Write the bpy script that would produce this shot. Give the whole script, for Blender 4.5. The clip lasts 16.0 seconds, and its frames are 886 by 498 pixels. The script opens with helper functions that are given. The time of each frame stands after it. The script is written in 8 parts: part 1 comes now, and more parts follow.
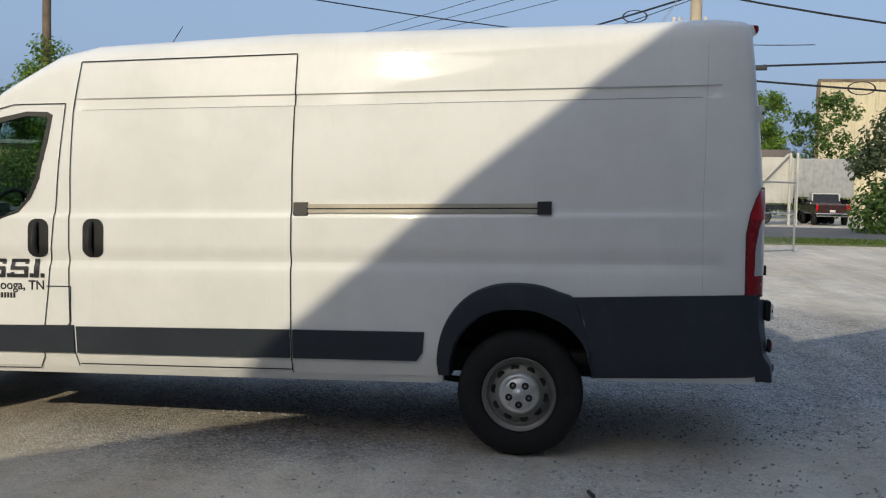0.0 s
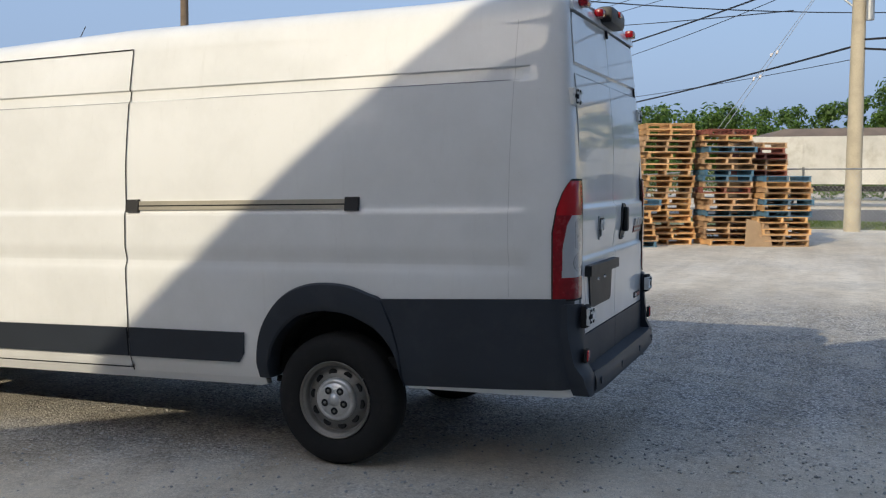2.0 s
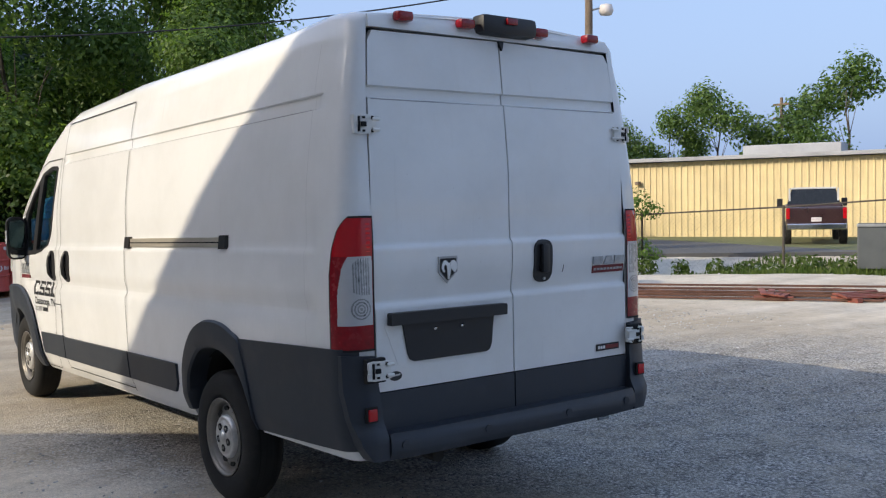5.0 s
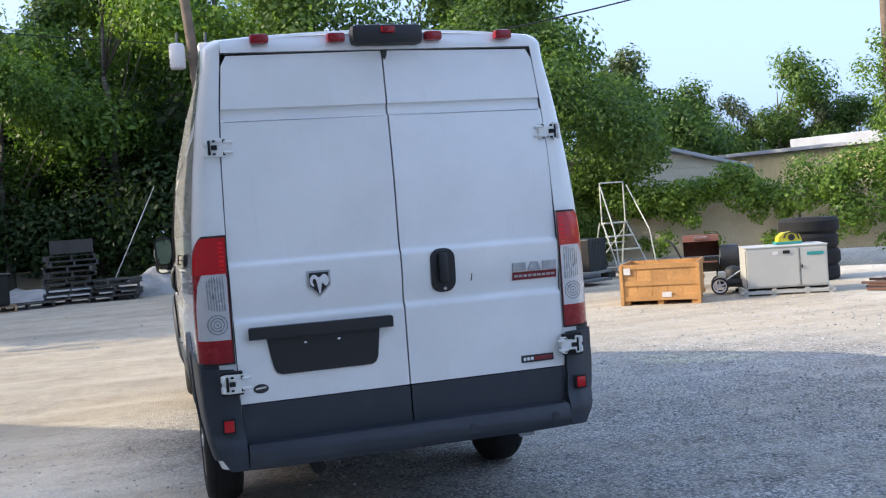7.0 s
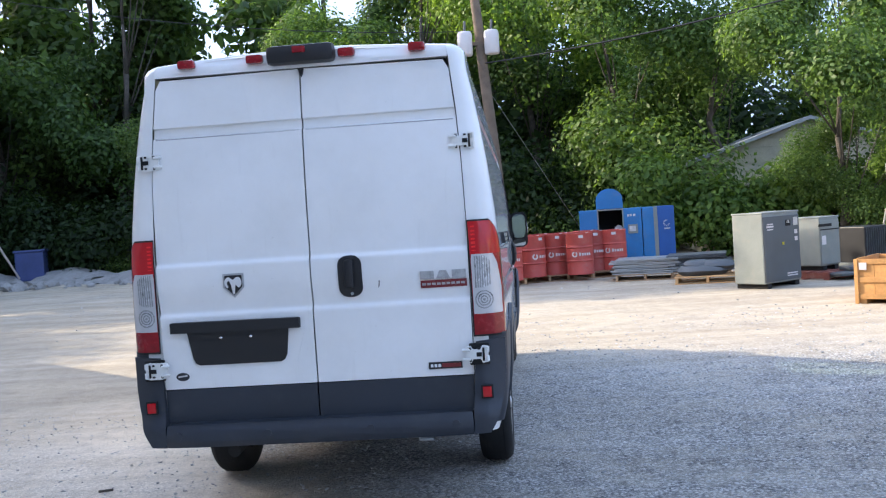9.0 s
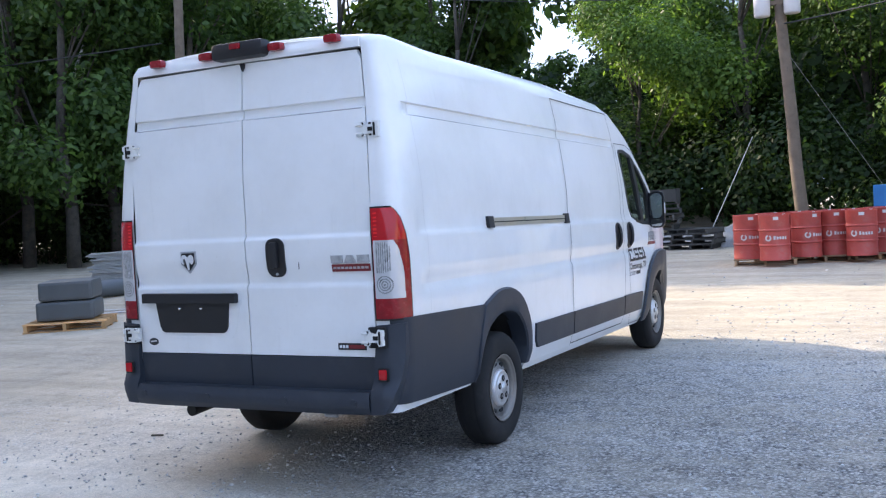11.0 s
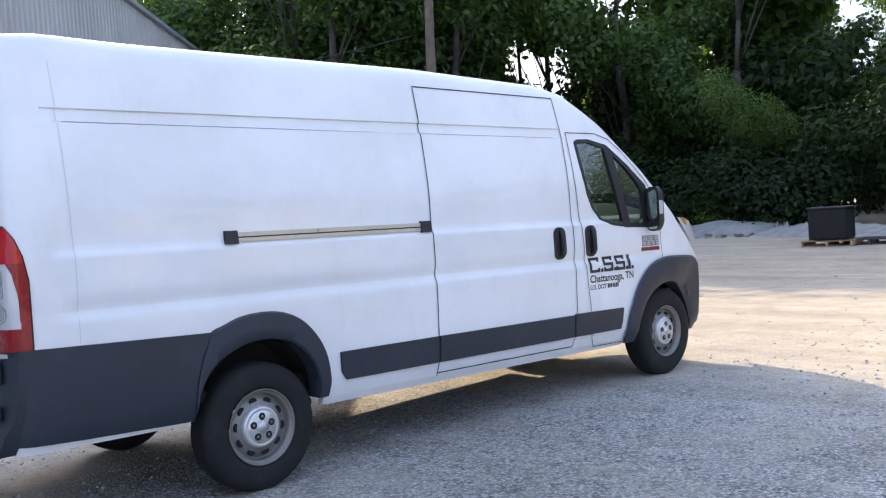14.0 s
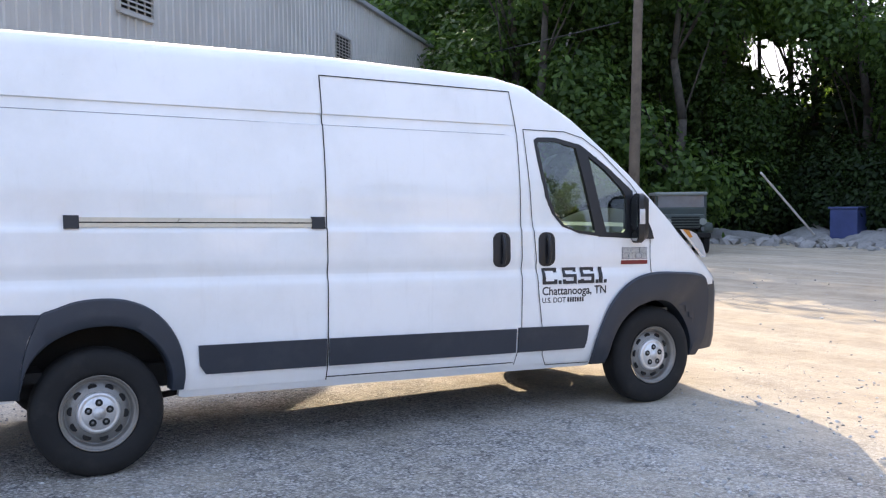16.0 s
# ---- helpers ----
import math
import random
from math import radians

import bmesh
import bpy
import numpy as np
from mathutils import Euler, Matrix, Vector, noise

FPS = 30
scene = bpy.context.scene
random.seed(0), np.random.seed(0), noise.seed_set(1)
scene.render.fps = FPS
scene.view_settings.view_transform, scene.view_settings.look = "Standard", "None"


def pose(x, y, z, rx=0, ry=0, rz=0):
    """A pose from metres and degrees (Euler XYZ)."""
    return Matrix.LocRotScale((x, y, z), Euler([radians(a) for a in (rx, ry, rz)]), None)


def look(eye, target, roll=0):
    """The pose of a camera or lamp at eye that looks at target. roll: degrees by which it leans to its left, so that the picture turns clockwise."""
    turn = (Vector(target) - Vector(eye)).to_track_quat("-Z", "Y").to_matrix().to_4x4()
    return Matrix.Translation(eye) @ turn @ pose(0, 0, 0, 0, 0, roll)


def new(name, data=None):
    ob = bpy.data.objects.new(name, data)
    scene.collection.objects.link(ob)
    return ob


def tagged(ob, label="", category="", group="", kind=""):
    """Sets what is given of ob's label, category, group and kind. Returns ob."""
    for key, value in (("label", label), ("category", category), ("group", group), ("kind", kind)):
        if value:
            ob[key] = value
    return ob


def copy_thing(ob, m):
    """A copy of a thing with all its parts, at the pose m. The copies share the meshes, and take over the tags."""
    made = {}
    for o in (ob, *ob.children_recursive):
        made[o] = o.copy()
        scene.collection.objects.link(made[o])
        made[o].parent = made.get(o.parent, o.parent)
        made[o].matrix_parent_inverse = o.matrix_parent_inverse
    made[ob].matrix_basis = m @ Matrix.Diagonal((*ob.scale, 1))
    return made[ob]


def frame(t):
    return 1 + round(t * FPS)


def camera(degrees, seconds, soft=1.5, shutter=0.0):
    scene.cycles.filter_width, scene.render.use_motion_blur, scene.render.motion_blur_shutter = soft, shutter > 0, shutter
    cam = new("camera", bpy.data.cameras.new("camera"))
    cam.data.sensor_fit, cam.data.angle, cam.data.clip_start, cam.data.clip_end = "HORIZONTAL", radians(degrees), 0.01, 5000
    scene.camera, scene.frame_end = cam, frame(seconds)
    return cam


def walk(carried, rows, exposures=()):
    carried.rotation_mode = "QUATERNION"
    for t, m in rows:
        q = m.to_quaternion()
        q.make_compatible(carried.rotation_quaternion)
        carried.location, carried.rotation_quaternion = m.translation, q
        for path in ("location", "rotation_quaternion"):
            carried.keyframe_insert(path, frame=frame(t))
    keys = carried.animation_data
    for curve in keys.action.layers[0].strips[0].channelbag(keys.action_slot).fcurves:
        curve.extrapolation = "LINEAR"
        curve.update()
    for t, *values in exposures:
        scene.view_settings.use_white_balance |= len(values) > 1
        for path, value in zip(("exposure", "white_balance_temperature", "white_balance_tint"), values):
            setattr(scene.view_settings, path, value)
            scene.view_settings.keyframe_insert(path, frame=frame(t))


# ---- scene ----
cam = camera(48.8, 16.0, soft=1.2)

PATH = [
    (0, (-6.560, 0.893, 1.519), (-4.591, 1.228, 1.406), 1.0),
    (0.5, (-6.341, 0.438, 1.535), (-4.386, 0.845, 1.439), 1.0),
    (1, (-6.146, -0.035, 1.573), (-4.203, 0.431, 1.473), 0.1),
    (1.5, (-5.866, -0.57, 1.592), (-3.960, 0.022, 1.459), -0.4),
    (2, (-5.665, -1.129, 1.587), (-3.812, -0.391, 1.442), 0.2),
    (2.5, (-5.330, -1.557, 1.564), (-3.541, -0.676, 1.415), 1.6),
    (3, (-4.935, -1.972, 1.57), (-3.225, -0.939, 1.47), 1.3),
    (5.5, (-2.761, -3.963, 1.638), (-1.687, -2.279, 1.533), -2.0),
    (6, (-2.229, -4.241, 1.635), (-1.304, -2.47, 1.533), -2.9),
    (6.5, (-1.663, -4.378, 1.614), (-0.916, -2.525, 1.526), -3.4),
    (7, (-1.156, -4.609, 1.61), (-0.590, -2.692, 1.538), -4.2),
    (7.5, (-0.629, -4.836, 1.645), (-0.245, -2.875, 1.567), -3.9),
    (8, (-0.022, -4.866, 1.652), (0.197, -2.879, 1.583), -3.5),
    (8.5, (0.558, -5.009, 1.647), (0.575, -3.011, 1.566), -3.1),
    (9, (1.135, -4.984, 1.624), (0.964, -2.993, 1.552), -3.8),
    (9.5, (1.739, -4.964, 1.605), (1.344, -3.005, 1.541), -4.3),
    (10, (2.369, -4.856, 1.61), (1.778, -2.947, 1.531), -4.3),
    (12.5, (4.732, -3.154, 1.509), (3.522, -1.563, 1.426), -2.1),
    (13, (5.074, -2.622, 1.535), (3.776, -1.103, 1.455), -2.7),
    (13.5, (5.452, -2.131, 1.559), (4.048, -0.709, 1.489), -3.6),
    (14, (5.700, -1.559, 1.528), (4.240, -0.195, 1.445), -3.9),
    (14.5, (6.035, -1.065, 1.48), (4.502, 0.218, 1.408), -2.3),
    (15, (6.285, -0.582, 1.464), (4.653, 0.572, 1.385), -0.7),
    (15.5, (6.453, -0.016, 1.489), (4.746, 1.022, 1.4), -0.4),
    (16, (6.691, 0.533, 1.522), (4.928, 1.474, 1.431), -0.6),
]

EXPOSURES = [(0.0, 1.2, 7300, 8), (3.0, 1.55, 7250, 10), (5.5, 1.9, 7200, 12), (7.0, 2.45, 6950, 12), (8.0, 2.66, 6950, 13), (10.0, 2.92, 7250, 14), (12.5, 2.8, 7050, 16), (14.0, 2.74, 7500, 17), (16.0, 2.8, 7800, 17)]
walk(cam, [(t, look(eye, target, roll)) for t, eye, target, roll in PATH], EXPOSURES)

# ---- world and sun ----
SUN_TO = Vector((-1.84, 0.46, 1.0)).normalized()
world = bpy.data.worlds.new("world")
scene.world = world
world.use_nodes = True
wn = world.node_tree.nodes
sky = wn.new("ShaderNodeTexSky")
sky.sky_type = "NISHITA"
sky.sun_disc = False
sky.sun_elevation = math.asin(SUN_TO.z)
sky.sun_rotation = math.atan2(SUN_TO.x, SUN_TO.y)
sky.air_density = 1.0
sky.dust_density = 6.0
sky.ozone_density = 3.4
haze = wn.new("ShaderNodeMix")
haze.data_type = "RGBA"
haze.inputs[0].default_value = 0.84
haze.inputs[7].default_value = (0.64, 0.98, 1.70, 1)
world.node_tree.links.new(sky.outputs[0], haze.inputs[6])
world.node_tree.links.new(haze.outputs[2], wn["Background"].inputs["Color"])
wn["Background"].inputs["Strength"].default_value = 0.165
sun_data = bpy.data.lights.new("sun", "SUN")
sun_data.energy = 1.05
sun_data.angle = radians(0.3)
sun_data.color = (1.0, 0.94, 0.79)
sun = new("sun", sun_data)
sun.matrix_world = look(tuple(SUN_TO * 60), (0, 0, 0))

# ---- materials ----
def node_mat(name):
    m = bpy.data.materials.new(name)
    m.use_nodes = True
    nt = m.node_tree
    return m, nt, nt.nodes["Principled BSDF"]


def coords(nt, scale=1.0, stretch=(1, 1, 1)):
    tc = nt.nodes.new("ShaderNodeTexCoord")
    mp = nt.nodes.new("ShaderNodeMapping")
    mp.inputs["Scale"].default_value = [scale * s for s in stretch]
    nt.links.new(tc.outputs["Object"], mp.inputs["Vector"])
    return mp.outputs["Vector"]


def noise_tex(nt, vec, scale, detail=4.0, rough=0.6):
    n = nt.nodes.new("ShaderNodeTexNoise")
    n.inputs["Scale"].default_value = scale
    n.inputs["Detail"].default_value = detail
    n.inputs["Roughness"].default_value = rough
    nt.links.new(vec, n.inputs["Vector"])
    return n.outputs["Fac"]


def ramp(nt, fac, stops):
    r = nt.nodes.new("ShaderNodeValToRGB")
    e = r.color_ramp.elements
    while len(e) < len(stops):
        e.new(0.5)
    for k, (p, c) in enumerate(stops):
        e[k].position = p
        e[k].color = (*c, 1) if len(c) == 3 else c
    nt.links.new(fac, r.inputs["Fac"])
    return r.outputs["Color"]


def mixed(nt, a, b, fac, mode="MIX"):
    m = nt.nodes.new("ShaderNodeMix")
    m.data_type = "RGBA"
    m.blend_type = mode
    for sock, v in ((m.inputs[0], fac), (m.inputs[6], a), (m.inputs[7], b)):
        if isinstance(v, (int, float)):
            sock.default_value = v
        elif isinstance(v, tuple):
            sock.default_value = (*v, 1)
        else:
            nt.links.new(v, sock)
    return m.outputs[2]


def bumped(nt, bsdf, height, strength, dist):
    b = nt.nodes.new("ShaderNodeBump")
    b.inputs["Strength"].default_value = strength
    b.inputs["Distance"].default_value = dist
    nt.links.new(height, b.inputs["Height"])
    nt.links.new(b.outputs["Normal"], bsdf.inputs["Normal"])


def simple(name, col, rough=0.6, metal=0.0, vary=0.25, scale=3.0, fine=60.0, bump=0.15, dist=0.002, dirt=None, coat=0.0, random_tint=0.0):
    """A surface with broad and fine variation round one base colour."""
    m, nt, b = node_mat(name)
    v = coords(nt)
    big = noise_tex(nt, v, scale, 5)
    small = noise_tex(nt, v, fine, 3)
    dark = tuple(c * (1 - vary) for c in col)
    lite = tuple(min(1, c * (1 + vary * 0.7)) for c in col)
    c = ramp(nt, big, [(0.3, dark), (0.5, col), (0.72, lite)])
    c = mixed(nt, c, ramp(nt, small, [(0.3, (0.75,) * 3), (0.7, (1.15,) * 3)]), min(0.5, 2 * vary), "MULTIPLY")
    if dirt:
        c = mixed(nt, c, dirt, ramp(nt, noise_tex(nt, v, scale * 2.3, 8, 0.7), [(0.52, (0, 0, 0)), (0.72, (0.6,) * 3)]))
    if random_tint:
        oi = nt.nodes.new("ShaderNodeObjectInfo")
        c = mixed(nt, c, ramp(nt, oi.outputs["Random"], [(0, (1 - random_tint,) * 3), (1, (1 + random_tint,) * 3)]), 1.0, "MULTIPLY")
    nt.links.new(c, b.inputs["Base Color"])
    b.inputs["Metallic"].default_value = metal
    b.inputs["Coat Weight"].default_value = coat
    r = nt.nodes.new("ShaderNodeMapRange")
    r.inputs["To Min"].default_value = max(0.02, rough - 0.12)
    r.inputs["To Max"].default_value = min(1, rough + 0.12)
    nt.links.new(big, r.inputs["Value"])
    nt.links.new(r.outputs["Result"], b.inputs["Roughness"])
    bumped(nt, b, small, bump, dist)
    return m


def thin_glass(name, tint, gloss=0.12):
    """A pane thin enough not to bend the light: see-through tint with mirror gloss by angle."""
    m, nt, b = node_mat(name)
    nt.nodes.remove(b)
    tr = nt.nodes.new("ShaderNodeBsdfTransparent")
    tr.inputs["Color"].default_value = (*tint, 1)
    gl = nt.nodes.new("ShaderNodeBsdfGlossy")
    gl.inputs["Roughness"].default_value = 0.02
    lw = nt.nodes.new("ShaderNodeLayerWeight")
    lw.inputs["Blend"].default_value = 0.5
    pw = nt.nodes.new("ShaderNodeMath")
    pw.operation = "POWER"
    pw.inputs[1].default_value = 3.5
    nt.links.new(lw.outputs["Facing"], pw.inputs[0])
    ma = nt.nodes.new("ShaderNodeMath")
    ma.operation = "MULTIPLY_ADD"
    ma.inputs[1].default_value = 0.75
    ma.inputs[2].default_value = gloss
    nt.links.new(pw.outputs[0], ma.inputs[0])
    mx = nt.nodes.new("ShaderNodeMixShader")
    nt.links.new(ma.outputs[0], mx.inputs[0])
    nt.links.new(tr.outputs[0], mx.inputs[1])
    nt.links.new(gl.outputs[0], mx.inputs[2])
    nt.links.new(mx.outputs[0], nt.nodes["Material Output"].inputs["Surface"])
    return m


def paint_white():
    """White coach paint under a thin uneven film of road dust."""
    m, nt, b = node_mat("van_white_paint")
    v = coords(nt)
    film = noise_tex(nt, v, 1.3, 6, 0.65)
    c = ramp(nt, film, [(0.35, (0.75, 0.75, 0.735)), (0.6, (0.825, 0.825, 0.815))])
    streak = noise_tex(nt, coords(nt, 1.0, (9, 9, 0.8)), 2.0, 6, 0.7)
    c = mixed(nt, c, (0.56, 0.54, 0.50), ramp(nt, streak, [(0.58, (0, 0, 0)), (0.8, (0.2,) * 3)]))
    speck = noise_tex(nt, v, 55, 3, 0.7)
    c = mixed(nt, c, (0.40, 0.37, 0.33), ramp(nt, speck, [(0.70, (0, 0, 0)), (0.80, (0.45,) * 3)]))
    nt.links.new(c, b.inputs["Base Color"])
    r = nt.nodes.new("ShaderNodeMapRange")
    r.inputs["To Min"].default_value = 0.42
    r.inputs["To Max"].default_value = 0.60
    nt.links.new(film, r.inputs["Value"])
    nt.links.new(r.outputs["Result"], b.inputs["Roughness"])
    b.inputs["Specular IOR Level"].default_value = 0.15
    b.inputs["Coat Weight"].default_value = 0.9
    b.inputs["Coat Roughness"].default_value = 0.035
    bumped(nt, b, noise_tex(nt, v, 2.2, 2), 0.03, 0.003)
    return m


def corrugated(name, col, pitch, axis="X", dirt=(0.3, 0.27, 0.22)):
    """Ribbed sheet steel with weather streaks (the ribs are in the mesh)."""
    m, nt, b = node_mat(name)
    v = coords(nt)
    big = noise_tex(nt, v, 0.6, 6, 0.6)
    streak = noise_tex(nt, coords(nt, 1.0, (3, 3, 0.25)), 2.0, 7, 0.7)
    c = ramp(nt, big, [(0.3, tuple(x * 0.85 for x in col)), (0.7, tuple(min(1, x * 1.08) for x in col))])
    c = mixed(nt, c, dirt, ramp(nt, streak, [(0.52, (0, 0, 0)), (0.8, (0.5,) * 3)]))
    nt.links.new(c, b.inputs["Base Color"])
    b.inputs["Roughness"].default_value = 0.5
    bumped(nt, b, noise_tex(nt, v, 25, 3), 0.1, 0.004)
    return m


def gravel_mat():
    """Packed limestone dust, with a drift of loose crushed stone spread behind and beside the van."""
    m, nt, b = node_mat("gravel_ground")
    v = coords(nt)

    def math_node(op, p, q, r=None):
        n = nt.nodes.new("ShaderNodeMath")
        n.operation = op
        for sock, val in zip(n.inputs, (p, q, r)):
            if isinstance(val, (int, float)):
                sock.default_value = val
            elif val is not None:
                nt.links.new(val, sock)
        return n.outputs[0]

    def smooth(val, lo, hi):
        n = nt.nodes.new("ShaderNodeMapRange")
        n.interpolation_type = "SMOOTHSTEP"
        n.inputs["From Min"].default_value = lo
        n.inputs["From Max"].default_value = hi
        nt.links.new(val, n.inputs["Value"])
        return n.outputs["Result"]

    patch = noise_tex(nt, v, 0.13, 5, 0.6)
    mid = noise_tex(nt, v, 1.1, 7, 0.68)
    cells = []
    for sc in (52.0, 105.0):
        vor = nt.nodes.new("ShaderNodeTexVoronoi")
        vor.inputs["Scale"].default_value = sc
        nt.links.new(v, vor.inputs["Vector"])
        cells.append(vor)
    fines = noise_tex(nt, v, 170, 4, 0.75)
    dust = ramp(nt, mid, [(0.28, (0.58, 0.52, 0.43)), (0.5, (0.68, 0.62, 0.525)), (0.74, (0.75, 0.70, 0.61))])
    stone = ramp(nt, cells[0].outputs["Color"], [(0.08, (0.16, 0.162, 0.165)), (0.40, (0.46, 0.46, 0.46)), (0.85, (0.84, 0.835, 0.82))])
    stone2 = ramp(nt, cells[1].outputs["Color"], [(0.1, (0.38, 0.36, 0.32)), (0.9, (0.68, 0.645, 0.58))])
    # shade between the stones, painted as darker cell edges
    gap = ramp(nt, cells[0].outputs["Distance"], [(0.25, (1, 1, 1)), (0.75, (0.42, 0.42, 0.43))])
    loose = mixed(nt, stone, gap, 1.0, "MULTIPLY")
    loose = mixed(nt, loose, stone2, ramp(nt, noise_tex(nt, v, 5.0, 5, 0.7), [(0.40, (0.0,) * 3), (0.66, (0.55,) * 3)]))
    grit = ramp(nt, noise_tex(nt, v, 9.0, 6, 0.75), [(0.42, (0.08,) * 3), (0.62, (0.55,) * 3)])
    c = mixed(nt, dust, stone2, grit)
    xyz = nt.nodes.new("ShaderNodeSeparateXYZ")
    nt.links.new(v, xyz.inputs[0])
    wander = noise_tex(nt, v, 0.55, 6, 0.7)
    along = math_node("MULTIPLY_ADD", xyz.outputs["Y"], 0.6, xyz.outputs["X"])
    drift = smooth(math_node("MULTIPLY_ADD", wander, 2.6, along), 0.9, 2.2)
    dx = math_node("MULTIPLY_ADD", xyz.outputs["X"], 0.9, -2.2)
    dy = math_node("ADD", xyz.outputs["Y"], -0.6)
    far = math_node("SQRT", math_node("ADD", math_node("MULTIPLY", dx, dx), math_node("MULTIPLY", dy, dy)), 0.0)
    fade = smooth(math_node("MULTIPLY_ADD", wander, 3.0, far), 4.8, 7.6)
    zone = math_node("MULTIPLY", drift, math_node("SUBTRACT", 1.0, fade))
    loose_in = ramp(nt, noise_tex(nt, v, 0.9, 9, 0.72), [(0.30, (0.45,) * 3), (0.52, (1.0,) * 3)])
    loose_out = ramp(nt, noise_tex(nt, v, 0.42, 9, 0.72), [(0.44, (0.04,) * 3), (0.66, (0.55,) * 3)])
    share = mixed(nt, loose_out, loose_in, zone)
    c = mixed(nt, c, loose, share)
    # pale wheel tracks swept through the dust
    c = mixed(nt, c, ramp(nt, patch, [(0.35, (0.92, 0.88, 0.82)), (0.62, (1.08, 1.06, 1.03))]), 1.0, "MULTIPLY")
    tracks = noise_tex(nt, coords(nt, 1.0, (0.12, 1.1, 1)), 1.6, 4, 0.6)
    c = mixed(nt, c, ramp(nt, tracks, [(0.38, (0.84, 0.81, 0.77)), (0.60, (1.05,) * 3)]), 0.8, "MULTIPLY")
    c = mixed(nt, c, ramp(nt, fines, [(0.3, (0.70,) * 3), (0.7, (1.26,) * 3)]), 0.9, "MULTIPLY")
    worn = ramp(nt, noise_tex(nt, v, 3.2, 8, 0.78), [(0.36, (0.70, 0.68, 0.65)), (0.50, (1.0,) * 3), (0.66, (1.07,) * 3)])
    c = mixed(nt, c, worn, 0.6, "MULTIPLY")
    open_yard = smooth(math_node("MULTIPLY_ADD", wander, 3.0, far), 4.8, 8.2)
    east = math_node("SUBTRACT", 1.0, smooth(math_node("MULTIPLY_ADD", xyz.outputs["Y"], -0.35, xyz.outputs["X"]), 5.0, 9.0))
    c = mixed(nt, c, mixed(nt, c, (0.74, 0.695, 0.63), 1.0, "MULTIPLY"), math_node("MULTIPLY", open_yard, east))
    # ground west of the van painted lighter, in place of skylight missing there
    west = math_node("MULTIPLY", smooth(math_node("MULTIPLY_ADD", xyz.outputs["X"], -1.0, wander), 0.9, 2.6), math_node("SUBTRACT", 1.0, open_yard))
    c = mixed(nt, c, mixed(nt, c, (1.2, 1.2, 1.2), 1.0, "MULTIPLY"), west)
    nt.links.new(c, b.inputs["Base Color"])
    b.inputs["Roughness"].default_value = 0.95
    h = math_node("MULTIPLY_ADD", cells[0].outputs["Distance"], -1.2, fines)
    h2 = math_node("MULTIPLY_ADD", mid, 1.5, math_node("MULTIPLY", h, math_node("MULTIPLY_ADD", zone, 0.7, 0.3)))
    bumped(nt, b, h2, 1.0, 0.012)
    return m


def leaf_mat(name, dark, lite, shine=0.45):
    m, nt, b = node_mat(name)
    geo = nt.nodes.new("ShaderNodeNewGeometry")
    oi = nt.nodes.new("ShaderNodeObjectInfo")
    c = ramp(nt, geo.outputs["Random Per Island"], [(0.0, dark), (0.6, tuple((a + q) / 2 for a, q in zip(dark, lite))), (1.0, lite)])
    c = mixed(nt, c, ramp(nt, oi.outputs["Random"], [(0, (0.75, 0.8, 0.75)), (1, (1.2, 1.15, 0.95))]), 1.0, "MULTIPLY")
    nt.links.new(c, b.inputs["Base Color"])
    b.inputs["Roughness"].default_value = shine
    b.inputs["Specular IOR Level"].default_value = 0.25
    tl = nt.nodes.new("ShaderNodeBsdfTranslucent")
    nt.links.new(mixed(nt, c, (1.25, 1.35, 0.72), 1.0, "MULTIPLY"), tl.inputs["Color"])
    mx = nt.nodes.new("ShaderNodeMixShader")
    mx.inputs[0].default_value = 0.48
    nt.links.new(b.outputs[0], mx.inputs[1])
    nt.links.new(tl.outputs[0], mx.inputs[2])
    nt.links.new(mx.outputs[0], nt.nodes["Material Output"].inputs["Surface"])
    return m


WHITE = paint_white()
CLAD = simple("grey_plastic_cladding", (0.022, 0.029, 0.041), 0.5, vary=0.15, scale=2, fine=300, bump=0.25, dist=0.001, dirt=(0.041, 0.046, 0.055))
# grey for the door seals and for shade lines painted along creases
SEAL_CREASE_GREY = simple("grey_seal_and_crease_shade", (0.3, 0.3, 0.3), 0.7)
BLACK = simple("black_plastic", (0.012, 0.012, 0.014), 0.5, vary=0.2, fine=200)
GAP = simple("dark_gap", (0.01, 0.01, 0.01), 0.9)
UNDER = simple("underbody_black", (0.015, 0.014, 0.013), 0.9, vary=0.4)
RUBBER = simple("tyre_rubber", (0.007, 0.007, 0.0073), 0.85, vary=0.3, fine=90, dirt=(0.024, 0.022, 0.020))
STEEL = simple("silver_steel_wheel", (0.62, 0.615, 0.605), 0.34, 0.5, vary=0.2, fine=120, dirt=(0.16, 0.12, 0.09))
# wheel disc: dirt spots, and the recess's shade as a darker base colour
RIM_DARK = simple("dusty_shaded_wheel_disc", (0.22, 0.215, 0.205), 0.45, 0.4, vary=0.35, fine=120, dirt=(0.10, 0.075, 0.055))
RIM_LIP = simple("worn_rim_lip", (0.21, 0.195, 0.175), 0.42, 0.4, vary=0.3, fine=120, dirt=(0.14, 0.11, 0.085))
SILVER = simple("satin_silver_badge", (0.78, 0.79, 0.80), 0.3, 0.3, vary=0.06, bump=0.02)
BADGE_FACE = simple("silver_badge_letters", (0.42, 0.43, 0.44), 0.35, 0.3, vary=0.25, scale=40)
BADGE_GREY = simple("shaded_badge_edge", (0.22, 0.23, 0.24), 0.35, 0.3, vary=0.1)
CHROME = simple("chrome", (0.75, 0.75, 0.76), 0.12, 1.0, vary=0.05, bump=0.02)
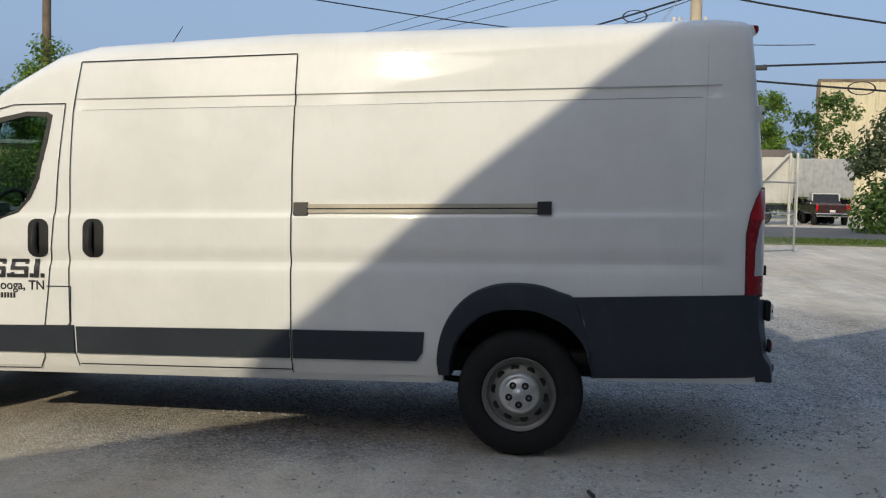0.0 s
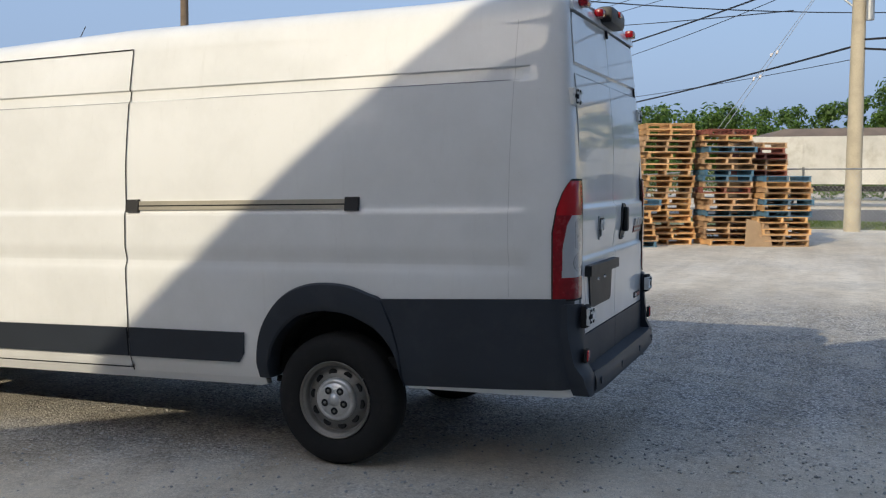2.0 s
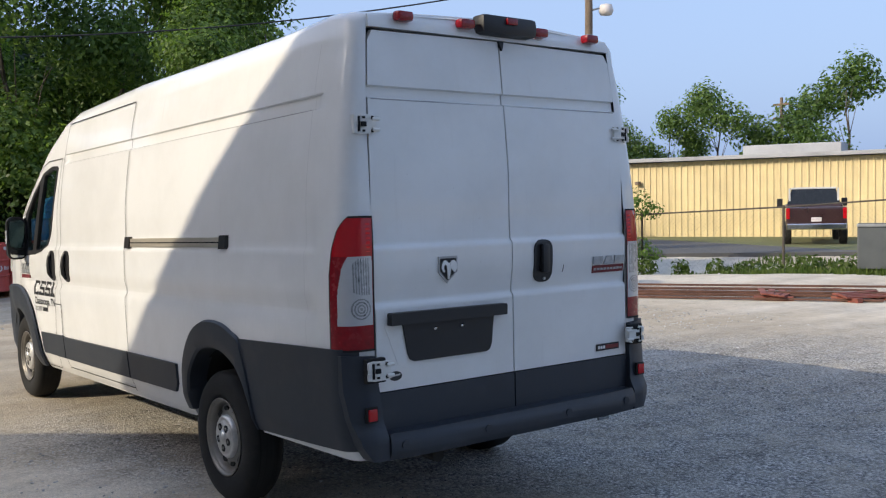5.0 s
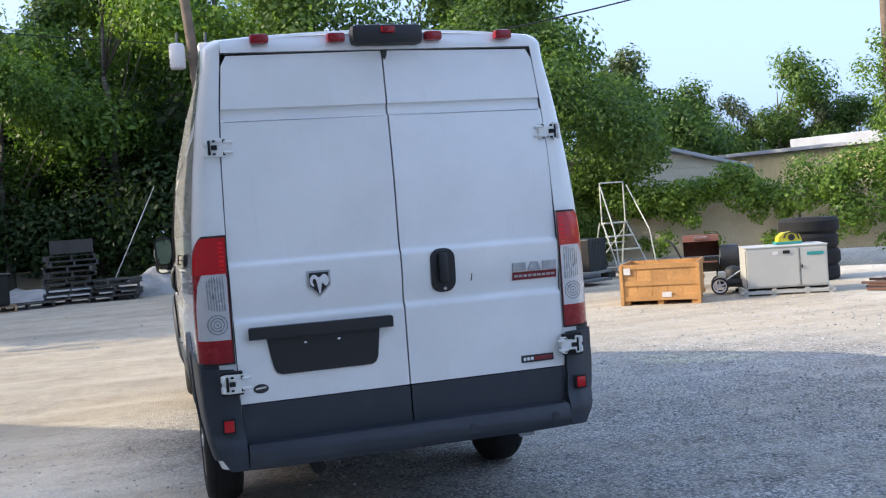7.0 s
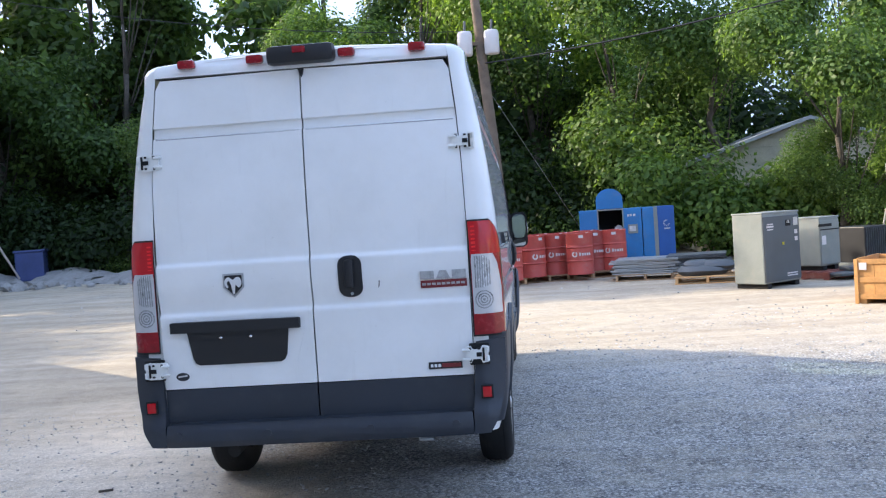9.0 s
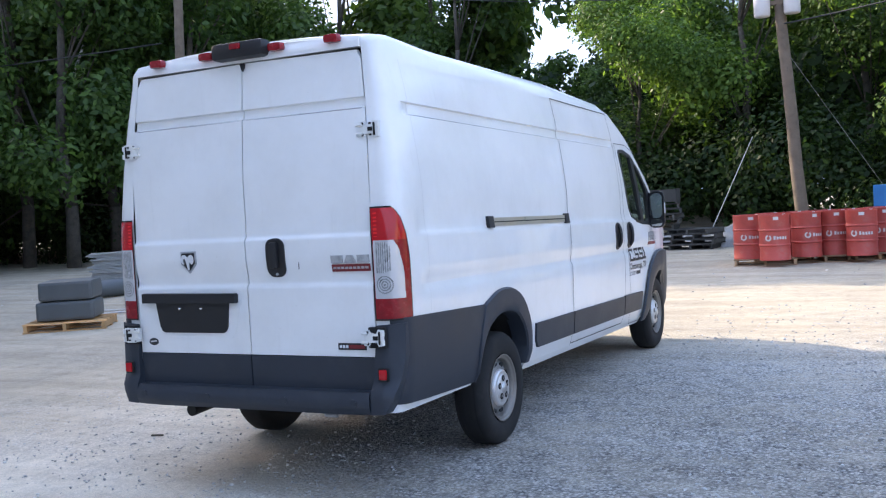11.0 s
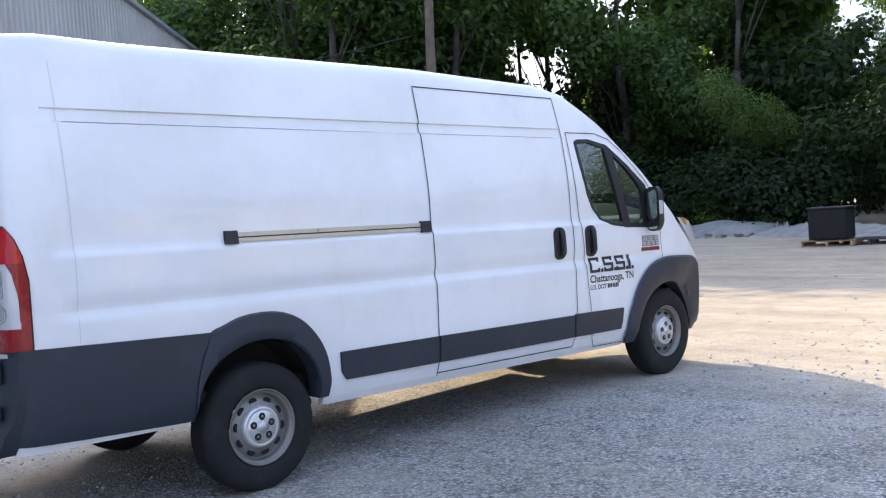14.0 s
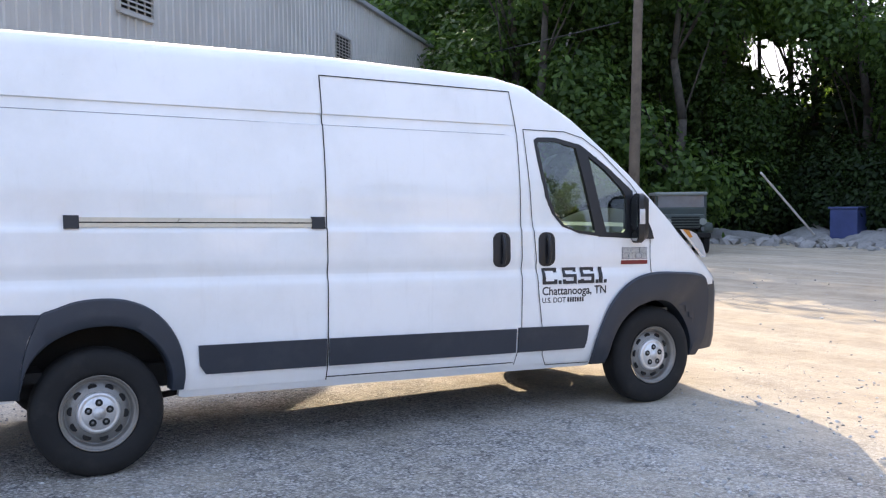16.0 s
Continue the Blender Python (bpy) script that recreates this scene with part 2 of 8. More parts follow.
ALU = simple("satin_rail", (0.56, 0.51, 0.42), 0.3, 0.45, vary=0.12, bump=0.03)
HINGE = simple("chipped_white_hinge", (0.74, 0.74, 0.71), 0.45, vary=0.06, scale=20, fine=40)
LENS_RED = simple("red_lens", (0.50, 0.003, 0.009), 0.2, vary=0.06, scale=8, fine=40, bump=0.01, coat=0.7)
LENS_LED = simple("bright_red_lens", (0.86, 0.02, 0.02), 0.3, vary=0.1)
LENS_INNER = simple("lamp_reflector_grey", (0.22, 0.225, 0.23), 0.3, 0.35, vary=0.25, scale=30, bump=0.02, coat=0.8)
LENS_RIB = simple("bright_lens_rib", (0.54, 0.545, 0.55), 0.25, 0.2, vary=0.15, scale=40, bump=0.02, coat=0.8)
LENS_CLEAR = simple("clear_lens", (0.56, 0.56, 0.57), 0.2, 0.15, vary=0.05, scale=8, fine=30, bump=0.01, coat=0.9)
LENS_DARKRED = simple("dark_red_marker", (0.27, 0.004, 0.010), 0.25, vary=0.18, scale=30, bump=0.02, coat=0.6)
AMBER = simple("amber_lens", (0.6, 0.22, 0.04), 0.15, vary=0.2, coat=0.8)
DECAL = simple("dark_vinyl_lettering", (0.025, 0.026, 0.03), 0.4, vary=0.1)
for lens in (LENS_RED, LENS_LED, LENS_DARKRED):
    lens.node_tree.nodes["Principled BSDF"].inputs["Specular IOR Level"].default_value = 0.22
WELD = simple("painted_weld_line", (0.60, 0.60, 0.59), 0.5, vary=0.05)
DECAL_RED = simple("red_badge", (0.19, 0.014, 0.018), 0.35, vary=0.1)
GLASS = thin_glass("window_glass", (0.62, 0.78, 0.71))
SCREEN = thin_glass("windscreen_glass", (0.60, 0.72, 0.66))
MIRROR = simple("mirror_face", (0.42, 0.45, 0.44), 0.03, 1.0, vary=0.02, bump=0.0)
SEAT = simple("grey_seat_cloth", (0.33, 0.33, 0.32), 0.9, vary=0.2)
INSIDE = simple("cab_trim_grey", (0.17, 0.17, 0.165), 0.7)
GRAVEL = gravel_mat()
GREY_STONE = simple("crushed_stone", (0.31, 0.30, 0.285), 0.95, vary=0.3, scale=2, fine=18, bump=0.7, dist=0.03)
LEAF = leaf_mat("leaf_green", (0.040, 0.082, 0.030), (0.135, 0.225, 0.070))
# darkened leaf green: the shade inside the wood is put into the colour
LEAF_SHADE = leaf_mat("leaf_shaded_green", (0.012, 0.028, 0.012), (0.046, 0.084, 0.030), 0.55)
LEAF_YEL = leaf_mat("leaf_light_green", (0.048, 0.098, 0.030), (0.175, 0.265, 0.082))
LEAF_VINE = leaf_mat("leaf_vine_green", (0.060, 0.125, 0.030), (0.23, 0.34, 0.085))
LEAF_GREY = leaf_mat("leaf_grey_green", (0.06, 0.085, 0.05), (0.16, 0.19, 0.12))
BARK = simple("bark", (0.09, 0.075, 0.06), 0.95, vary=0.4, scale=6, fine=40, bump=0.8, dist=0.03)
GRASS = leaf_mat("grass", (0.05, 0.09, 0.02), (0.14, 0.19, 0.06))
ASPHALT = simple("old_asphalt", (0.10, 0.10, 0.10), 0.95, vary=0.2, scale=0.4, fine=60, bump=0.4, dist=0.01)
WOOD_OLD = simple("weathered_pallet_wood", (0.42, 0.265, 0.15), 0.9, vary=0.35, scale=2, fine=30, bump=0.5, dist=0.006, random_tint=0.4)
WOOD_TAN = simple("pine_pallet_wood", (0.60, 0.345, 0.155), 0.85, vary=0.3, scale=2, fine=30, bump=0.4, dist=0.005, random_tint=0.35)
WOOD_GREY = simple("grey_dark_pallet_wood", (0.075, 0.07, 0.062), 0.9, vary=0.35, scale=2, fine=30, bump=0.5, dist=0.006, random_tint=0.4)
WOOD_CRATE = simple("orange_pine_crate", (0.50, 0.25, 0.085), 0.75, vary=0.2, scale=3, fine=24, bump=0.3, dist=0.004, random_tint=0.15)
BLUE_PAL = simple("blue_pallet_paint", (0.06, 0.16, 0.25), 0.8, vary=0.35, dirt=(0.2, 0.17, 0.13))
RED_PAL = simple("red_pallet_paint", (0.24, 0.07, 0.05), 0.85, vary=0.3, dirt=(0.22, 0.17, 0.13))
POLE_WOOD = simple("utility_pole_wood", (0.17, 0.125, 0.09), 0.95, vary=0.3, scale=3, fine=30, bump=0.6, dist=0.01)
POLE_PALE = simple("pale_pole", (0.44, 0.38, 0.28), 0.9, vary=0.2, scale=1.5, fine=30, bump=0.4, dist=0.01)
GALV = simple("galvanised_steel", (0.38, 0.39, 0.39), 0.45, 0.7, vary=0.2, fine=50)
YELLOW_WALL = corrugated("pale_yellow_sheet", (0.72, 0.58, 0.32), 0.3, dirt=(0.33, 0.25, 0.14))
CREAM_WALL = corrugated("cream_sheet", (0.60, 0.53, 0.36), 0.3)
GREY_WALL = corrugated("pale_grey_sheet", (0.50, 0.485, 0.46), 0.3, dirt=(0.33, 0.30, 0.26))
SIDING = simple("beige_siding", (0.50, 0.45, 0.34), 0.8, vary=0.2, scale=1.0, fine=30)
ROOF_GREY = simple("grey_roof", (0.36, 0.37, 0.39), 0.6, 0.1, vary=0.2, scale=0.7)
ROOF_BROWN = simple("brown_tarp", (0.17, 0.13, 0.10), 0.8, vary=0.25, scale=0.7)
TRAILER = simple("dirty_white_trailer", (0.50, 0.49, 0.45), 0.6, vary=0.2, scale=0.5, dirt=(0.3, 0.27, 0.22))
RED_DRUM = simple("red_drum_paint", (0.44, 0.066, 0.05), 0.5, vary=0.2, scale=2, dirt=(0.36, 0.15, 0.12), random_tint=0.25)
DRUM_MARK = simple("white_print", (0.62, 0.58, 0.56), 0.6, vary=0.1)
BLUE_CAB = simple("blue_cabinet_paint", (0.008, 0.165, 0.40), 0.4, vary=0.15, scale=2, dirt=(0.08, 0.16, 0.3))
BLUE_DARK = simple("deep_blue_panel", (0.008, 0.085, 0.30), 0.45, vary=0.15, scale=2)
CAB_PALE = simple("pale_grey_cabinet", (0.22, 0.24, 0.22), 0.5, vary=0.12, scale=2, dirt=(0.28, 0.26, 0.22))
RUST_RED = simple("red_brown_rust", (0.15, 0.055, 0.035), 0.9, 0.1, vary=0.45, scale=5, fine=40, bump=0.5)
CHAR_BLACK = simple("sooty_black_steel", (0.022, 0.022, 0.023), 0.6, 0.2, vary=0.3, fine=40)
CAB_GREY = simple("slate_grey_cabinet", (0.085, 0.095, 0.10), 0.5, vary=0.15, scale=2)
GEN_BEIGE = simple("beige_machine_paint", (0.46, 0.445, 0.40), 0.5, vary=0.05, scale=2, fine=20, bump=0.02)
LADDER = simple("dusty_cream_tube", (0.52, 0.50, 0.43), 0.5, 0.2, vary=0.15)
YELLOW = simple("yellow_plastic", (0.55, 0.47, 0.03), 0.5)
TEAL = simple("teal_stripe", (0.02, 0.28, 0.26), 0.5)
RUST = simple("rusty_steel", (0.14, 0.07, 0.05), 0.85, 0.2, vary=0.4, scale=4, fine=40, bump=0.5)
ORANGE_RED = simple("faded_red_boards", (0.38, 0.12, 0.07), 0.8, vary=0.3, scale=2)
RED_PALE = simple("bleached_pink_boards", (0.44, 0.27, 0.22), 0.85, vary=0.2, scale=3)
GREEN_ARMY = simple("dull_green_paint", (0.045, 0.062, 0.054), 0.6, vary=0.25, scale=2)
BLUE_BIN = simple("blue_bin_plastic", (0.05, 0.075, 0.2), 0.5, vary=0.2, scale=2)
CARDBOARD = simple("cardboard", (0.36, 0.24, 0.14), 0.9, vary=0.15)
TRUCK_PAINT = simple("dark_red_truck_paint", (0.035, 0.012, 0.012), 0.3, vary=0.2, coat=0.6)
TRUCK_WHITE = simple("white_truck_paint", (0.6, 0.6, 0.6), 0.35, vary=0.1, coat=0.5)
# windscreen grey stands for the sky mirrored in the glass
SKY_GLASS = simple("sky_toned_windscreen", (0.16, 0.18, 0.20), 0.18, vary=0.15, bump=0.0)
DARK_GLASS = simple("dark_glass", (0.012, 0.014, 0.016), 0.06, vary=0.1, bump=0.0)

# ---- mesh helpers ----
def smoothstep(a, b, x):
    t = min(1.0, max(0.0, (x - a) / (b - a)))
    return t * t * (3 - 2 * t)


def curve_at(pts, x):
    """Straight lines through the (x, y) pairs."""
    if x <= pts[0][0]:
        return pts[0][1]
    for (a, u), (b, v) in zip(pts, pts[1:]):
        if x <= b:
            return u + (v - u) * (x - a) / (b - a)
    return pts[-1][1]


def thing(name, at=(0, 0, 0), turn=0.0, label="", category="", group="", kind=""):
    ob = new(name)
    ob.empty_display_size = 0.2
    ob.matrix_basis = pose(*at, 0, 0, turn)
    return tagged(ob, label, category, group, kind)


def mesh_of(name, bm, mat, smooth=False, angle=35.0):
    if smooth:
        lim = radians(angle)
        for e in bm.edges:
            e.smooth = len(e.link_faces) == 2 and e.calc_face_angle(0) < lim
    me = bpy.data.meshes.new(name)
    bm.to_mesh(me)
    bm.free()
    if smooth:
        me.polygons.foreach_set("use_smooth", [True] * len(me.polygons))
    for m in mat if isinstance(mat, (list, tuple)) else [mat]:
        me.materials.append(m)
    return me


def part(name, bm, mat, parent, label="", smooth=False, angle=35.0):
    ob = new(name, mesh_of(name, bm, mat, smooth, angle))
    if parent:
        ob.parent = parent
    if label:
        ob["label"] = label
    return ob


def solid(name, bm, mat, at=(0, 0, 0), turn=0.0, label="", category="", group="", kind="", smooth=False):
    ob = new(name, mesh_of(name, bm, mat, smooth))
    ob.matrix_basis = pose(*at, 0, 0, turn)
    return tagged(ob, label, category, group, kind)


def box(bm, c, s, bevel=0.0, m=None, index=0):
    mat = Matrix.Translation(c) @ Matrix.Diagonal((*s, 1))
    if m is not None:
        mat = m @ mat
    r = bmesh.ops.create_cube(bm, size=1.0, matrix=mat)
    vs = r["verts"]
    fs = {f for v in vs for f in v.link_faces}
    for f in fs:
        f.material_index = index
    if bevel:
        es = {e for v in vs for e in v.link_edges}
        bmesh.ops.bevel(bm, geom=list(es), offset=bevel, segments=2, profile=0.6, affect="EDGES")
    return bm


def boxed(c, s, bevel=0.0):
    return box(bmesh.new(), c, s, bevel)


def rod(bm, a, b, r, r2=None, seg=8, caps=True):
    a, b = Vector(a), Vector(b)
    d = b - a
    m = Matrix.Translation((a + b) / 2) @ d.to_track_quat("Z", "Y").to_matrix().to_4x4()
    bmesh.ops.create_cone(bm, cap_ends=caps, segments=seg, radius1=r, radius2=r if r2 is None else r2, depth=d.length, matrix=m)
    return bm


def tube(bm, pts, r, seg=6):
    """One bent tube through the points; r may be a list of radii."""
    pts = [Vector(p) for p in pts]
    rs = r if isinstance(r, (list, tuple)) else [r] * len(pts)
    up = Vector((0.31, 0.17, 0.94))
    rings = []
    for k, p in enumerate(pts):
        d = (pts[min(k + 1, len(pts) - 1)] - pts[max(k - 1, 0)]).normalized()
        if abs(d.dot(up)) > 0.95:
            up = Vector((1, 0.1, 0))
        u = d.cross(up).normalized()
        v = d.cross(u)
        rings.append([bm.verts.new(p + (u * math.cos(a) + v * math.sin(a)) * rs[k]) for a in [2 * math.pi * q / seg for q in range(seg)]])
    for a, b in zip(rings, rings[1:]):
        for k in range(seg):
            bm.faces.new((a[k], a[(k + 1) % seg], b[(k + 1) % seg], b[k]))
    bm.faces.new(rings[0])
    bm.faces.new(rings[-1])
    bmesh.ops.recalc_face_normals(bm, faces=bm.faces[:])
    return bm


def lathe(bm, prof, seg=32, m=None, closed=False):
    """Turn (radius, height) pairs round z."""
    rings = []
    for r, h in prof:
        ring = []
        for k in range(seg):
            a = 2 * math.pi * k / seg
            co = Vector((r * math.cos(a), r * math.sin(a), h))
            ring.append(bm.verts.new(m @ co if m is not None else co))
        rings.append(ring)
    pairs = list(zip(rings, rings[1:]))
    if closed:
        pairs.append((rings[-1], rings[0]))
    for p, q in pairs:
        for k in range(seg):
            bm.faces.new((p[k], p[(k + 1) % seg], q[(k + 1) % seg], q[k]))
    return rings


def sheet(outline, fn, depth, cuts_u=(), cuts_v=()):
    """A plate from an outline in (u, v), cut along given lines so that it follows the surface fn(u, v), with thickness along the vector depth."""
    bm = bmesh.new()
    f = bm.faces.new([bm.verts.new((u, v, 0)) for u, v in outline])
    bmesh.ops.triangulate(bm, faces=[f], ngon_method="EAR_CLIP")
    for axis, cuts in ((0, cuts_u), (1, cuts_v)):
        for c in cuts:
            no = Vector((1, 0, 0)) if axis == 0 else Vector((0, 1, 0))
            bmesh.ops.bisect_plane(bm, geom=bm.verts[:] + bm.edges[:] + bm.faces[:], dist=1e-5, plane_co=no * c, plane_no=no)
    for v in bm.verts:
        v.co = fn(v.co.x, v.co.y)
    if depth:
        r = bmesh.ops.extrude_face_region(bm, geom=bm.faces[:])
        bmesh.ops.translate(bm, verts=[g for g in r["geom"] if isinstance(g, bmesh.types.BMVert)], vec=Vector(depth))
    bmesh.ops.recalc_face_normals(bm, faces=bm.faces[:])
    return bm


def steps(a, b, d):
    n = max(1, int(round((b - a) / d)))
    return [a + (b - a) * k / n for k in range(1, n)]


def rounded(u0, v0, u1, v1, r, n=5):
    out = []
    for cu, cv, s in ((u1 - r, v1 - r, 0), (u0 + r, v1 - r, 90), (u0 + r, v0 + r, 180), (u1 - r, v0 + r, 270)):
        for k in range(n + 1):
            a = radians(s + 90 * k / n)
            out.append((cu + r * math.cos(a), cv + r * math.sin(a)))
    return out

# ---- the van ----
SIDE = [(0.4, 0.903), (0.455, 0.933), (0.545, 0.966), (0.72, 0.984), (1.0, 0.994), (1.2, 0.994), (1.41, 0.990), (1.6, 0.980), (1.85, 0.955), (2.06, 0.927), (2.21, 0.903), (2.4, 0.866), (2.55, 0.818)]
TOP = [(0.05, 2.500), (0.10, 2.525), (0.18, 2.545), (0.6, 2.57), (1.5, 2.59), (2.85, 2.58), (3.8, 2.55), (4.25, 2.51), (4.48, 2.45), (4.85, 2.23), (5.3, 1.88), (5.72, 1.53), (5.92, 1.37), (6.1, 1.25), (6.22, 1.13), (6.30, 1.0), (6.34, 0.92)]
EDGE = [(0.05, 2.470), (0.10, 2.490), (0.25, 2.507), (2.85, 2.515), (4.1, 2.475), (4.34, 2.425), (4.70, 2.20), (5.16, 1.84), (5.63, 1.42), (5.9, 1.22), (6.1, 1.09), (6.22, 0.99), (6.34, 0.88)]
DOOR_EDGE = [(0.58, 0.822), (1.5, 0.83), (1.9, 0.822), (2.15, 0.808), (2.43, 0.782)]
PLAN = [(0.2, 1.0), (5.2, 1.0), (5.55, 0.985), (5.8, 0.955), (5.98, 0.91), (6.1, 0.855), (6.2, 0.76), (6.28, 0.62), (6.34, 0.42)]
RAKE = 0.0215
CORNER = 3.0


def raked(co):
    return Vector((co[0], co[1], co[2] - RAKE * (co[1] - 1.4)))


def rear_lean(z):
    return 0.085 * max(0.0, (z - 1.45)) ** 1.3


def side_x(y, z):
    """Half width of the body at a place along it."""
    x = curve_at(SIDE, z)
    w = smoothstep(0.29, 0.36, y) * (1 - smoothstep(4.12, 4.2, y))
    x -= w * 0.015 * smoothstep(2.055, 2.062, z) * (1 - smoothstep(2.122, 2.129, z))
    w = smoothstep(0.26, 0.34, y) * (1 - smoothstep(5.1, 5.3, y))
    x -= w * 0.013 * smoothstep(1.395, 1.42, z) * (1 - smoothstep(1.45, 1.75, z))
    x -= w * 0.016 * smoothstep(1.075, 1.115, z) * (1 - smoothstep(1.13, 1.21, z))
    x *= curve_at(PLAN, y)
    ys = y - rear_lean(z)
    if ys < 0.165:
        r = max(0.05, curve_at(SIDE, z) - curve_at(DOOR_EDGE, z) - 0.004)
        x -= r * (1 - max(0.0, 1 - ((0.165 - ys) / 0.115) ** CORNER) ** (1 / CORNER))
    return x


def rear_y(z):
    y = 0.054 + rear_lean(z)
    y += 0.018 * smoothstep(2.115, 2.122, z) * (1 - smoothstep(2.168, 2.175, z))
    y += 0.018 * smoothstep(1.43, 1.455, z) * (1 - smoothstep(1.48, 1.85, z))
    y += 0.016 * smoothstep(1.165, 1.19, z) * (1 - smoothstep(1.20, 1.34, z))
    return y


def on_side(s, off):
    return lambda y, z: raked((s * (side_x(y, z) + off), y, z))


def on_rear(off):
    return lambda x, z: Vector((x, rear_y(z) - off, z))


van = thing("cargo_van", label="white high-roof cargo van with grey plastic lower cladding on gravel", category="van")


def vpart(name, bm, mat, label="", smooth=True, parent=None, angle=35.0):
    return part(name, bm, mat, parent or van, label, smooth, angle)


REAR_C, FRONT_C = (1.40, 0.40), (5.40, 0.445)
WIN_OUT = [(4.334, 2.03), (4.37, 2.05), (4.51, 2.055), (4.731, 2.012), (4.958, 1.86), (5.176, 1.688), (5.205, 1.50), (5.202, 1.336), (4.884, 1.352), (4.678, 1.376), (4.545, 1.424), (4.459, 1.515), (4.407, 1.622), (4.356, 1.863)]
WIN_A = [(4.362, 2.0), (4.375, 2.02), (4.51, 2.027), (4.691, 1.986), (4.754, 1.712), (4.823, 1.40), (4.81, 1.383), (4.653, 1.399), (4.56, 1.436), (4.483, 1.515), (4.435, 1.626), (4.385, 1.863)]
WIN_B = [(4.795, 1.933), (4.942, 1.827), (5.076, 1.703), (5.118, 1.637), (5.112, 1.50), (5.101, 1.408), (5.075, 1.382), (4.92, 1.383), (4.855, 1.653)]
WIN_CUT = [(4.76 + (u - 4.76) * 0.975, 1.70 + (v - 1.70) * 0.975) for u, v in WIN_OUT]


def inside(poly, u, v):
    hit = False
    for (a, b), (c, d) in zip(poly, poly[1:] + poly[:1]):
        if (b > v) != (d > v) and u < (c - a) * (v - b) / (d - b) + a:
            hit = not hit
    return hit


def van_shell():
    ys = [0.05, 0.052, 0.056, 0.062, 0.07, 0.08, 0.09, 0.10, 0.115, 0.13, 0.16, 0.20, 0.25, 0.29, 0.325, 0.36, 0.40] + [0.45 + 0.05 * k for k in range(76)]
    ys += [4.225 + 0.025 * k for k in range(46)] + [5.39 + 0.04 * k for k in range(18)] + [6.10 + 0.02 * k for k in range(13)]
    zs = [0.455, 0.50, 0.545, 0.60, 0.66, 0.72, 0.77, 0.82, 0.87, 0.92, 0.97, 1.02, 1.062, 1.09, 1.12, 1.13, 1.16, 1.195, 1.23, 1.27, 1.31, 1.35, 1.38, 1.395, 1.41, 1.425, 1.45]
    zs += [1.48 + 0.03 * k for k in range(19)] + [2.045, 2.055, 2.062, 2.09, 2.122, 2.129, 2.15, 2.19, 2.23, 2.27, 2.31, 2.35]
    bms = {k: bmesh.new() for k in ("body_shell", "windscreen", "front_bumper", "bonnet")}
    cache = {k: {} for k in bms}

    def vert(key, co):
        k = tuple(round(c, 5) for c in co)
        if k not in cache[key]:
            cache[key][k] = bms[key].verts.new(raked(co))
        return cache[key][k]

    rows = []
    for y in ys:
        e, t = curve_at(EDGE, y), curve_at(TOP, y)
        r = 0.06 + 0.065 * smoothstep(0.2, 1.0, y) - 0.07 * smoothstep(4.2, 4.7, y) + 0.05 * smoothstep(5.5, 5.9, y)
        row = []
        for z in zs:
            zz = min(z, e - r)
            yy = y + rear_lean(zz) * (1 - smoothstep(0.1, 0.9, y))
            row.append((side_x(yy, zz), yy, zz))
        x0, z0 = row[-1][0], e - r
        lean = rear_lean(z0) * (1 - smoothstep(0.1, 0.9, y))
        for k in range(1, 7):
            a = radians(90 * k / 6)
            row.append((x0 - r * (1 - math.cos(a)) - 0.03 * k / 6, y + lean, z0 + r * math.sin(a)))
        xe, ze = row[-1][0], row[-1][2]
        for k in range(1, 7):
            f = k / 6
            row.append((xe * (1 - f), y + lean, ze + (t - ze) * (1 - (1 - f) ** 2)))
        rows.append(row)
    top_n = len(zs) + 5
    for a, b in zip(rows, rows[1:]):
        for k in range(len(a) - 1):
            quad = (a[k], b[k], b[k + 1], a[k + 1])
            cy, cz = sum(p[1] for p in quad) / 4, sum(p[2] for p in quad) / 4
            if k < top_n:
                if math.hypot((cy - REAR_C[0]) / 0.45, (cz - REAR_C[1]) / 0.53) < 1.0 or math.hypot(cy - FRONT_C[0], cz - FRONT_C[1]) < (0.515 if cy < 5.5 else 0.465):
                    continue
                if inside(WIN_CUT, cy, cz):
                    continue
            key = "body_shell"
            if k >= top_n and 4.36 < cy < 5.66:
                key = "windscreen"
            elif cy > 5.55 and (cz < 0.985 or (cy > 6.2 and cz < 1.02)):
                key = "front_bumper"
            elif k >= top_n and cy >= 5.66:
                key = "bonnet"
            for s in (1, -1):
                vs = [vert(key, (s * p[0], p[1], p[2])) for p in quad]
                vs = [v for n, v in enumerate(vs) if v not in vs[:n]]
                if len(vs) > 2:
                    try:
                        bms[key].faces.new(vs if s > 0 else vs[::-1])
                    except ValueError:
                        pass
    for bm in bms.values():
        bmesh.ops.recalc_face_normals(bm, faces=bm.faces[:])
    vpart("body_shell", bms["body_shell"], WHITE)
    ws = vpart("windscreen", bms["windscreen"], SCREEN, "clear windscreen")
    vpart("front_bumper", bms["front_bumper"], CLAD, "dark grey plastic front bumper")
    vpart("bonnet", bms["bonnet"], WHITE)


van_shell()

